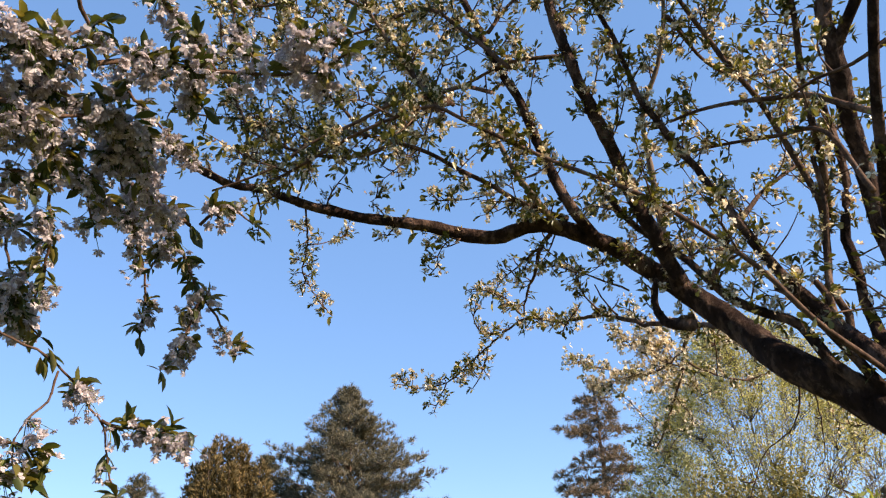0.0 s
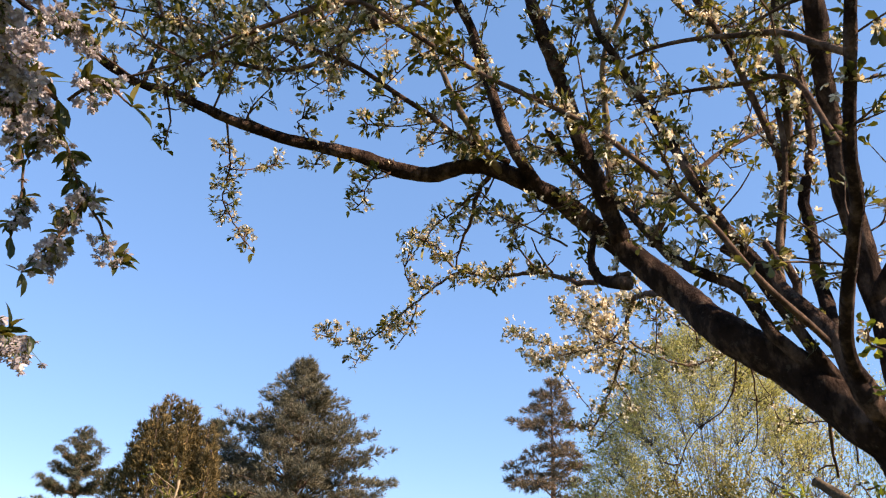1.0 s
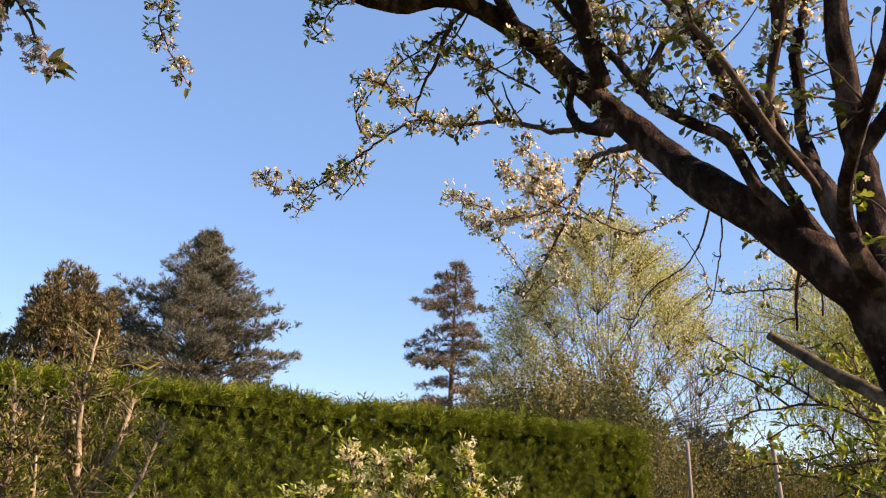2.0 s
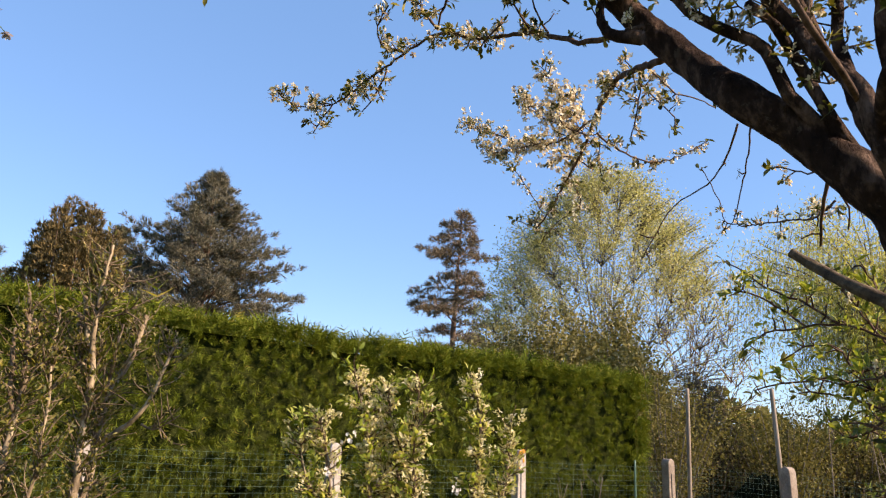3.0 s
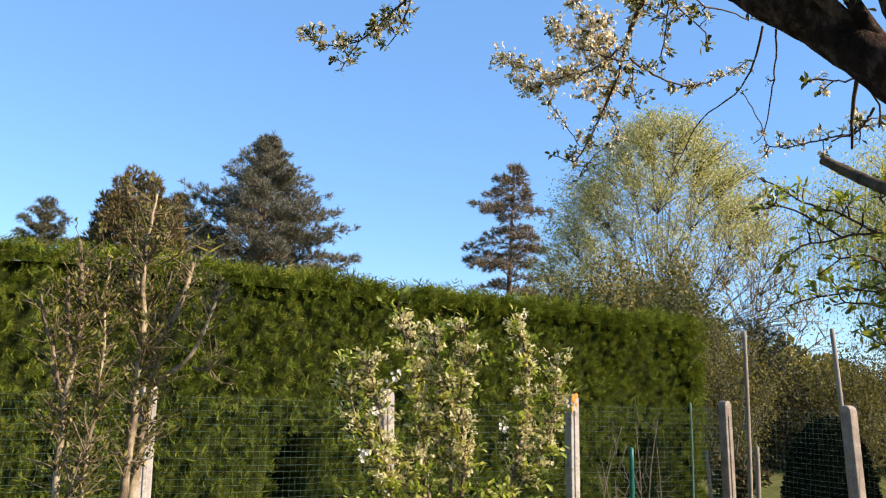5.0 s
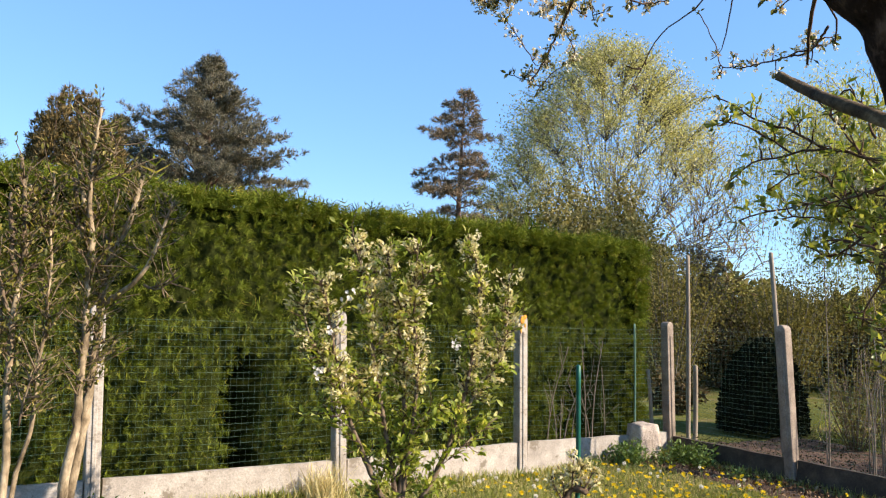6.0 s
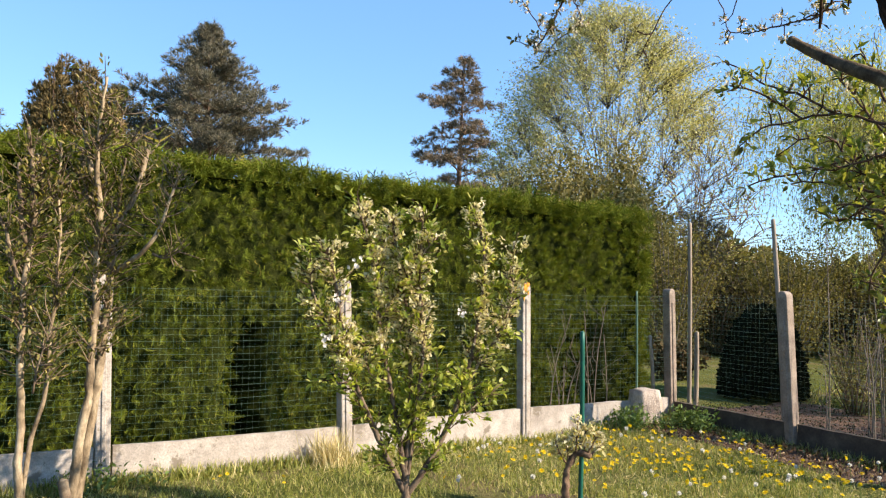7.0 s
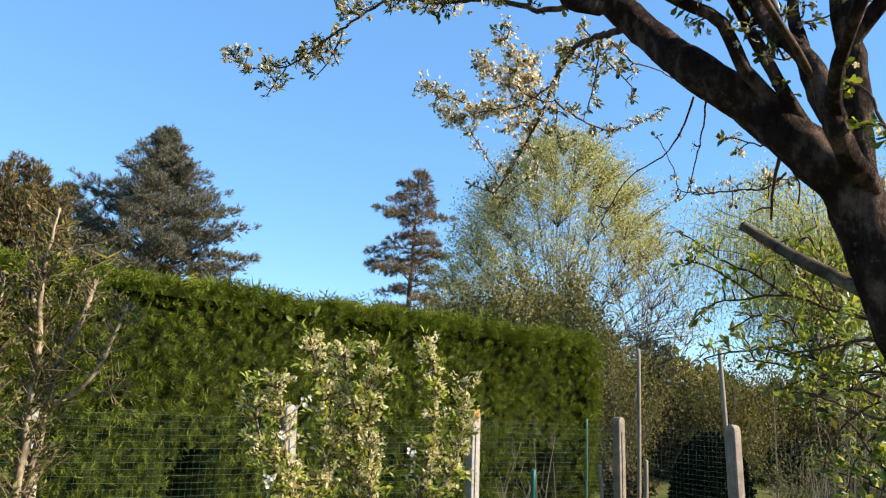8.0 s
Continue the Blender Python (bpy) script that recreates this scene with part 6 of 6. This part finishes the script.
tube(cut, curve([(-1.63, 4.31, -.05), (-1.65, 4.3, .36), (-1.71, 4.28, .66)], .03), .026, .021, 12, .04)
tagged(cut.ob("stump", PALE_BARK, None, "", True), "pale sawn-off stem leaning beside the young fruit tree", "stump")

# ---- pear bush ----
pear = thing("pear_bush", (-0.74, 5.95, 0), "bushy young pear tree with bright leaves, cream buds and white blossom", "young tree")
ROOT = np.array(pear.location)
PEAR_LEAVES, PEAR_FINE, PEAR_BUDS, PEAR_FLOWERS = Tris(), Tris(), Tris(), Tris()


def pear_stem(pts, r0, r1):
    path = curve(pts, 0.04) - ROOT
    path[2:-1] += scattered(len(path) - 3, 0.0018)
    t = Tris()
    tube(t, path, r0, r1, 10, 0.05)
    t.ob("stem", TAN_BARK if r0 < .013 else BROWN_BARK, pear, "", True)
    if r0 < .03:
        high = path[:, 2] > 1.0
        if (~high).sum() > 2:
            side_shoots(path[~high], 50, 0.15, PEAR_FINE, PEAR_LEAVES, LEAF, 0.05, 2.0, .2)
        if high.sum() > 2:
            side_shoots(path[high], 46, 0.14, PEAR_FINE, PEAR_LEAVES, LEAF, 0.047, 1.6, .0)
            side_shoots(path[high], 74, 0.11, PEAR_FINE, PEAR_BUDS, LEAF, 0.034, 2.0, .0, PEAR_BUDS, .7)


pear_stem(((-0.66, 5.97, -0.03), (-0.67, 5.99, 0.12), (-0.68, 6, 0.26), (-0.69, 6.02, 0.36)), 0.034, 0.024)
pear_stem(((-0.68, 6, 0.25), (-0.81, 5.96, 0.51), (-0.93, 5.88, 0.81), (-1, 5.81, 1.05), (-1.03, 5.75, 1.28), (-1.06, 5.68, 1.54), (-1.09, 5.64, 1.7)), 0.02, 0.005)
pear_stem(((-0.68, 6.01, 0.3), (-0.73, 6.01, 0.55), (-0.8, 6, 0.91), (-0.86, 5.95, 1.25), (-0.88, 5.91, 1.59), (-0.94, 5.85, 1.83), (-0.97, 5.79, 2)), 0.018, 0.004)
pear_stem(((-0.69, 6.01, 0.33), (-0.68, 6.06, 0.75), (-0.7, 6.07, 1.11), (-0.73, 6.06, 1.39), (-0.78, 6.02, 1.66), (-0.81, 5.98, 1.9)), 0.02, 0.005)
pear_stem(((-0.68, 6, 0.24), (-0.57, 6.05, 0.42), (-0.46, 6.13, 0.65), (-0.38, 6.19, 0.91), (-0.32, 6.24, 1.22), (-0.28, 6.25, 1.54), (-0.3, 6.24, 1.82), (-0.36, 6.24, 2)), 0.02, 0.004)
pear_stem(((-0.68, 6.02, 0.34), (-0.64, 6.04, 0.76), (-0.61, 6.04, 1.12), (-0.63, 6, 1.53), (-0.62, 5.97, 1.83), (-0.6, 5.93, 1.96)), 0.015, 0.004)
pear_stem(((-0.36, 6.21, 0.91), (-0.24, 6.27, 1.12), (-0.15, 6.31, 1.26), (-0.11, 6.32, 1.54), (-0.11, 6.34, 1.79)), 0.008, 0.003)
pear_stem(((-0.86, 5.95, 1.3), (-0.75, 5.97, 1.46), (-0.63, 5.97, 1.66), (-0.52, 5.97, 1.8)), 0.009, 0.003)
pear_stem(((-1, 5.81, 1.05), (-1.1, 5.74, 1.25), (-1.17, 5.68, 1.41), (-1.21, 5.64, 1.64)), 0.008, 0.003)
pear_stem(((-0.7, 6.07, 1.11), (-0.82, 6.1, 1.31), (-0.87, 6.09, 1.59), (-0.91, 6.07, 1.8)), 0.007, 0.003)
pear_stem(((-0.93, 5.88, 0.81), (-1.03, 5.79, 0.95), (-1.09, 5.75, 0.99)), 0.006, 0.003)
pear_stem(((-0.8, 6, 0.91), (-0.9, 5.9, 0.98), (-0.93, 5.88, 1.18)), 0.006, 0.003)
pear_stem(((-0.42, 6.15, 0.66), (-0.27, 6.23, 0.81), (-0.15, 6.26, 0.91)), 0.006, 0.003)
pear_stem(((-0.64, 6.04, 0.78), (-0.53, 6.04, 0.95), (-0.45, 6.06, 0.99)), 0.006, 0.003)

PEAR_FINE.ob("brushwood", TWIG, pear)["kind"] = "stuff"
PEAR_LEAVES.ob("foliage", PEAR_LEAF, pear, "bright green leaves")["kind"] = "stuff"
PEAR_BUDS.ob("bud_growth", PEAR_BUD, pear, "cream downy shoots and buds at the tips")["kind"] = "stuff"
for at in ((-0.76, 5.12, 1.62), (-0.98, 5.5, 1.42), (-0.35, 5.9, 1.35), (-1.0, 5.4, 1.2)):
    n = 7
    PEAR_FLOWERS.scatter(SMALL_BLOOM, np.array(at) - ROOT + scattered(n, .025), frames_of(around((.4, -.7, .2), .5, n), scattered(n), .012 * rng.uniform(.8, 1.2, n)))
PEAR_FLOWERS.ob("blossom", WHITE_PETAL, pear, "a few open white flowers")["kind"] = "stuff"

# ---- dwarf tree on its stake ----
STAKE_AT = (0.31, 7.02)
t = Tris()
tube(t, curve([(*STAKE_AT, -.2), (*STAKE_AT, .6), (STAKE_AT[0] - .01, STAKE_AT[1], 1.2)], .1), .0165, .0165, 12)
stake = tagged(t.ob("stake", STAKE, None, "", True), "dark green coated metal stake pushed into the soil", "garden stake")
dwarf = thing("dwarf_tree", (0.225, 6.95, 0), "knobbly pruned dwarf fruit tree sprouting yellow-green leaves", "young tree")
ROOT = np.array(dwarf.location)
t = Tris()
tube(t, curve([(0, 0, -.05), (-.015, 0, .14), (.0, .0, .28), (.06, .01, .37), (.15, .0, .36)], .02), .027, .022, 12, .16)
t.ob("trunk", DWARF_BARK, dwarf, "", True)
DW_FINE, DW_LEAF = Tris(), Tris()
for root, tip in (((0, 0, .3), (-.05, .02, .52)), ((.05, 0, .37), (.06, -.03, .6)), ((.07, 0, .37), (.14, .03, .57)), ((.13, 0, .37), (.2, -.02, .52)),
                  ((.0, 0, .28), (-.09, -.05, .46)), ((.15, 0, .36), (.23, .04, .44)), ((.1, 0, .37), (.1, .06, .5))):
    path = curve([root, (np.array(root) + tip) / 2 + scattered(1, .012)[0], tip], .02)
    t = Tris()
    tube(t, path, .008, .004, 6, .08)
    t.ob("branch", DWARF_BARK, dwarf, "", True)
    side_shoots(path, 42, .06, DW_FINE, DW_LEAF, LEAF, .042, 2.2, .3)
DW_FINE.ob("brushwood", TWIG, dwarf)["kind"] = "stuff"
DW_LEAF.ob("foliage", PEAR_BUD, dwarf, "yellow-green leaves")["kind"] = "stuff"
bm = bmesh.new()
bmesh.ops.create_circle(bm, cap_ends=True, segments=28, radius=.34)
bmesh.ops.subdivide_edges(bm, edges=bm.edges, cuts=4, use_grid_fill=True)
for v in bm.verts:
    d = min(1, v.co.length / .34)
    v.co.z = .05 * (1 - d ** 2) + .018 * noise.noise(v.co * 14) - .012 * d
soil = part("soil_patch", bm, SOIL, None, smooth=True)
soil.location = (0.24, 7.0, 0.0)
tagged(soil, "bare brown soil dug round the dwarf tree", "soil", kind="structure")

bm = bmesh.new()
for a in range(41):
    for side in range(7):
        q = POST_4.lerp(POST_6, a / 40) + Vector((ALONG_2.y, -ALONG_2.x, 0)) * (.03 + side * .12 * (1 + .35 * noise.noise(Vector((a * .3, 1, 0)))))
        h = .035 * noise.noise(q * 9) + .02 * noise.noise(q * 25) + (.02 if side < 6 else -.05)
        bm.verts.new((q.x, q.y, 0.05 * noise.noise(Vector((q.x, q.y, 0)) * 0.5) + 0.02 * noise.noise(Vector((q.x, q.y, 0)) * 2.1) - 0.03 + h))
bm.verts.ensure_lookup_table()
for a in range(40):
    for side in range(6):
        v = a * 7 + side
        bm.faces.new([bm.verts[j] for j in (v, v + 1, v + 8, v + 7)])
bmesh.ops.recalc_face_normals(bm, faces=bm.faces)
bed = part("soil_bed", bm, SOIL, None, smooth=True)
litter = Tris()
n = 1500
u, w = rng.uniform(0, 1, n), rng.uniform(0, 1, n)
p = np.array(POST_4) + np.array(POST_6 - POST_4) * u[:, None] + np.array([ALONG_2.y, -ALONG_2.x, 0]) * (.04 + .75 * w ** 1.3)[:, None]
p[:, 2] = .012 + .02 * rng.uniform(0, 1, n)
litter.scatter(LEAF, p, frames_of(around((0, 0, .1), .7, n), around(UP, .45, n), .042 * rng.uniform(.5, 1.3, n)))
tagged(litter.ob("leaf_litter", LITTER), "brown dead leaves and clods on the bare soil", "leaf litter", kind="stuff")
tagged(bed, "strip of crumbly bare soil along the shaded slab", "soil", kind="structure")

bm = bmesh.new()
bmesh.ops.create_grid(bm, x_segments=60, y_segments=40, size=1)
SIDE_2 = Vector((-ALONG_2.y, ALONG_2.x, 0))
for v in bm.verts:
    u, w = v.co.x * .5 + .5, v.co.y * .5 + .5
    q = POST_4 + ALONG_2 * (-.6 + 5.5 * u) + SIDE_2 * (.06 + (2.9 + .7 * noise.noise(Vector((u * 6, 3, 0)))) * w)
    edge_drop = .06 if max(abs(v.co.x), abs(v.co.y)) > .97 else 0
    flat = Vector((q.x, q.y, 0))
    v.co = Vector((q.x, q.y, 0.05 * noise.noise(flat * 0.5) + 0.02 * noise.noise(flat * 2.1) - 0.01 + .03 * noise.noise(flat * 6) - edge_drop))
earth = part("bare_earth", bm, SOIL, None, smooth=True)
# Near-black leaf layer added over the earth to stand in for shade.
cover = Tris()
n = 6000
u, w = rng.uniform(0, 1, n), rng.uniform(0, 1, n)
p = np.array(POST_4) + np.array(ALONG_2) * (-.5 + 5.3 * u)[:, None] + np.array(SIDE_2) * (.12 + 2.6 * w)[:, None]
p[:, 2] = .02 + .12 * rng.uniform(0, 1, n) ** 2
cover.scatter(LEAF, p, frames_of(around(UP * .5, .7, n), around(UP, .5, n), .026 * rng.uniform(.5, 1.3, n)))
tagged(cover.ob("undergrowth", SHADE_COVER), "dark leaf cover standing in for shade beyond the fence", "undergrowth", kind="stuff")
tagged(earth, "bare brown earth under the canes beyond the fence", "soil", kind="structure")



def build_cane(at, high):
    lean = scattered(1, .055)[0]
    path = curve([(0, 0, -.05), lean * .4 + [0, 0, high * .5], lean * 1.6 + [0, 0, high]], .12)
    t = Tris()
    tube(t, path, .008, .0035, 5, .05)
    for j in range(3):
        p = path[rng.integers(len(path) // 3, len(path) - 1)]
        tube(t, np.stack([p, p + scattered(1, .05)[0] + UP * .12, p + scattered(1, .08)[0] + UP * .3]), .004, .0018, 4)
    cane = t.ob("cane", CANE, None, "", True)
    cane.location = at
    tagged(cane, "thin pale leafless cane beyond the wire", "cane", "canes beyond the fence")


for k in range(30):
    build_cane(POST_4 + ALONG_2 * rng.uniform(1.65, 3.5) + SIDE_2 * rng.uniform(.25, 1.8), rng.uniform(.7, 1.4))
for k in range(20):                      # tall straight whips
    build_cane(POST_4 + ALONG_2 * rng.uniform(1.7, 4.0) + SIDE_2 * rng.uniform(.3, 2.2), rng.uniform(1.6, 2.3))
for k in range(9):
    build_cane(POST_3.lerp(POST_4, rng.uniform(.15, .85)) + BACK * rng.uniform(.14, .34), rng.uniform(.7, 1.4))

# ---- posts, sticks and stone at the corner ----
def pole(name, foot, top, r0, r1, mat, label, category, group=""):
    t = Tris()
    foot, top = np.array(foot), np.array(top)
    mid = (foot + top) / 2 + np.array([.006, .004, 0])
    tube(t, curve([foot - [0, 0, .2], mid, top], .08) - foot, r0, r1, 10, .03)
    ob = t.ob(name, mat, None, "", True)
    ob.location = foot
    return tagged(ob, label, category, group)


pole("wooden_pole", (1.5, 12.3, 0), (1.47, 12.3, 2.38), .03, .026, POLE_WOOD, "tall weathered wooden pole behind the corner post", "pole", "wooden poles")
pole("wooden_pole", (2.5, 11.4, 0), (2.34, 11.4, 2.36), .03, .026, POLE_WOOD, "tall weathered wooden pole behind the leaning post", "pole", "wooden poles")
pole("wooden_post", (1.62, 12.7, 0), (1.62, 12.7, .92), .034, .03, POLE_WOOD, "short wooden post standing near the tall pole", "post")
pole("stick", (1.0, 11.0, 0), (.93, 11.0, .95), .025, .02, POLE_WOOD, "old stick leaning beside the stone block", "stick")
pole("fence_picket", (.78, 10.62, 0), (.76, 10.62, 1.47), .012, .011, WIRE, "thin green metal fence picket", "picket")


def build_block(at, size, turn, seed):
    bm = bmesh.new()
    box(bm, size, (0, 0, size[2] / 2))
    bmesh.ops.subdivide_edges(bm, edges=bm.edges, cuts=4, use_grid_fill=True)
    for v in bm.verts:
        k = Vector((seed, 0, 0))
        mid = Vector((0, 0, size[2] / 2))
        d = v.co - mid
        ball = d.normalized() * sum(size) / 6
        v.co = mid + d.lerp(Vector((ball.x, ball.y, ball.z * size[2] / size[0])), .38) + d.normalized() * (.035 * noise.noise(d * 5 + k) + .012 * noise.noise(d * 12 + k))
        v.co.x *= 1 - .08 * max(0, v.co.z / size[2] - .4)
    ob = part("stone_block", bm, STONE, smooth=True)
    ob.matrix_world = pose(*at, 0, 0, turn)
    return tagged(ob, "broken pale stone block lying at the fence corner", "stone")


build_block((.86, 10.52, -.02), (.31, .26, .42), 40, 2)


# ---- grass, weeds and dandelions ----
def in_garden(x, y):
    p = Vector((x, y, 0))
    return (p - POST_1).dot(BACK) < -.05 and (p - POST_4).dot(Vector((-ALONG_2.y, ALONG_2.x, 0))) < -.05


def ground_z(x, y):
    v = Vector((x, y, 0))
    return 0.05 * noise.noise(v * 0.5) + 0.02 * noise.noise(v * 2.1) - 0.03


def spots(n, x0, x1, y0, y1, test=in_garden):
    out = []
    while len(out) < n:
        x, y = rng.uniform(x0, x1), rng.uniform(y0, y1)
        if test(x, y):
            out.append((x, y, ground_z(x, y)))
    return np.array(out)


def bare(x, y):
    return noise.noise(Vector((x * 1.3, y * 1.3, 4))) + (0.5 if in_garden(x, y) and (Vector((x, y, 0)) - POST_4).dot(Vector((-ALONG_2.y, ALONG_2.x, 0))) > -.75 else 0)


def patch(x, y):
    return in_garden(x, y) and noise.noise(Vector((x * 1.1 + 3, y * 1.1, 0))) > rng.uniform(-.45, .25)


def blades(name, mat, p, size, label, lean=0.45, wide=1.1):
    t, n = Tris(), len(p)
    t.scatter(BLADE, p, frames_of(around(UP, lean, n), scattered(n) * np.array([1, 1, .2]), np.stack([size * wide * rng.uniform(.7, 1.3, n), size * rng.uniform(.5, 1.4, n), size * rng.uniform(.5, 2, n)], 1)))
    return tagged(t.ob(name, mat), label, "grass", kind="stuff")


lawn = spots(54000, -4.2, 3.8, 5.2, 11, lambda x, y: in_garden(x, y) and bare(x, y) < .28 + rng.uniform(-.2, .2))
blades("grass", GRASS, lawn, .05, "short green lawn grass with dry blades between")
edge = []
for a, b, n in ((POST_0, POST_4, 5200), (POST_4, POST_6, 1500)):
    side = Vector(((b - a).y, -(b - a).x, 0)).normalized()
    for k in range(n):
        q = a.lerp(b, rng.uniform()) + side * (.06 + abs(rng.normal(0, .07)))
        edge.append((q.x, q.y, ground_z(q.x, q.y)))
blades("long_grass", GRASS, np.array(edge), .1, "longer grass left along the foot of the fence", .35)
near_2 = POST_2 - BACK * .16 - ALONG * .22
dry = np.array(near_2)[None] + scattered(380, .09) * np.array([1, 1, 0])
blades("dry_grass", DRY, dry, .25, "clump of dry straw-coloured grass by a post", .28, .3)
strip = []
for k in range(2600):
    q = POST_1.lerp(POST_4, rng.uniform(.25, 1)) - BACK * (.08 + abs(rng.normal(0, .16)))
    strip.append((q.x, q.y, ground_z(q.x, q.y)))
blades("straw", DRY, np.array(strip), .05, "dry pale straw along the sunny kerb", .8)
thatch = spots(5200, -.4, 2.9, 7.3, 10.5, patch)
blades("thatch", DRY, thatch, .042, "dry pale thatch between the dandelions", .9)
far = spots(9000, .5, 12, 10.5, 24, lambda x, y: not in_garden(x, y) and (Vector((x, y, 0)) - POST_1).dot(BACK) < 1.0 and (Vector((x, y, 0)) - POST_4).dot(SIDE_2) > 2.9)
blades("rough_grass", GRASS, far, .16, "rough meadow grass beyond the fence")


def weed(at, size, n, seed):
    t = Tris()
    n *= 6
    d = around(UP * .5, .6, n)
    t.scatter(LEAF, d * size * .75 * rng.uniform(.15, 1, n)[:, None] + scattered(n, .02), frames_of(around(UP * .6, .7, n), around(UP, .5, n), size * .17 * rng.uniform(.4, 1.2, n)))
    ob = t.ob("weed", WEED)
    ob.location = (at[0], at[1], ground_z(*at))
    return tagged(ob, "clump of broad green weeds by the fence", "weed", "weeds along the fence", "stuff")


for x, y, s, n in ((.62, 10.1, .3, 90), (.75, 10.25, .34, 90), (1.25, 10.5, .3, 80), (1.42, 10.35, .34, 110), (1.05, 10.3, .2, 60), (-2.72, 6.5, .26, 14), (-2.92, 6.35, .3, 26), (-3.12, 6.2, .26, 22), (1.75, 9.8, .2, 50), (.3, 9.8, .2, 50)):
    weed((x, y), s, n, 1)

FLOWER = Tris()
FLOWER.add(*bloom(14, .35, 3))
DISC = FLOWER.mesh("flower_head")
DISC.materials.append(YELLOW_PETAL)
n = 60
ball = Tris()
dirs = unit(scattered(n))
ball.scatter((np.array([[-.05, 0, 0], [.05, 0, 0], [.22, 1, 0], [-.22, 1, 0]]), np.array([[0, 1, 2], [0, 2, 3]])), np.zeros((n, 3)), frames_of(dirs, scattered(n), np.ones(n)))
BALL = ball.mesh("seed_head")
BALL.materials.append(SEED_WHITE)
st = Tris()
tube(st, curve([(0, 0, -.1), (.01, .005, .45), (0, 0, 1)], .25), .03, .025, 5)
STALK = st.mesh("stalk", True)
STALK.materials.append(WEED)


def flower(at, high, size, yellow):
    ob = new("dandelion" if yellow else "dandelion_clock", STALK)
    ob.matrix_world = pose(*at, rng.normal(0, 8), rng.normal(0, 8), rng.uniform(0, 360)) @ Matrix.Diagonal((.09, .09, high, 1))
    head = new("flower_head" if yellow else "seed_head", DISC if yellow else BALL)
    head.parent = ob
    tilt = pose(0, 0, 1, 90 + rng.normal(-25, 18), 0, rng.uniform(0, 360)) if yellow else pose(0, 0, 1.05)
    head.matrix_local = Matrix.Diagonal((1 / .09, 1 / .09, 1 / high, 1)) @ Matrix.Translation((0, 0, high)) @ tilt.to_3x3().to_4x4() @ Matrix.Diagonal((size, size, size, 1))
    return tagged(ob, "yellow dandelion in flower in the lawn" if yellow else "white dandelion seed clock on a thin stalk", "dandelion",
                  "yellow dandelions" if yellow else "dandelion clocks")


heads = [p for p in rng.normal((1.0, 8.75), (.8, .55), (420, 2)) if in_garden(*p)][:215]
for x, y in heads:
    flower((x, y, ground_z(x, y)), rng.uniform(.05, .11), rng.uniform(.017, .027), True)
for p in spots(70, -.6, 2.8, 7.4, 10.4, patch):
    flower(p, rng.uniform(.05, .11), rng.uniform(.017, .027), True)
for p in spots(42, -.6, 2.8, 7.0, 10.0, patch):
    flower(p, rng.uniform(.07, .15), rng.uniform(.014, .021), False)
for p in spots(8, -3.2, -.6, 6.0, 8.0):
    flower(p, rng.uniform(.06, .1), .017, True)
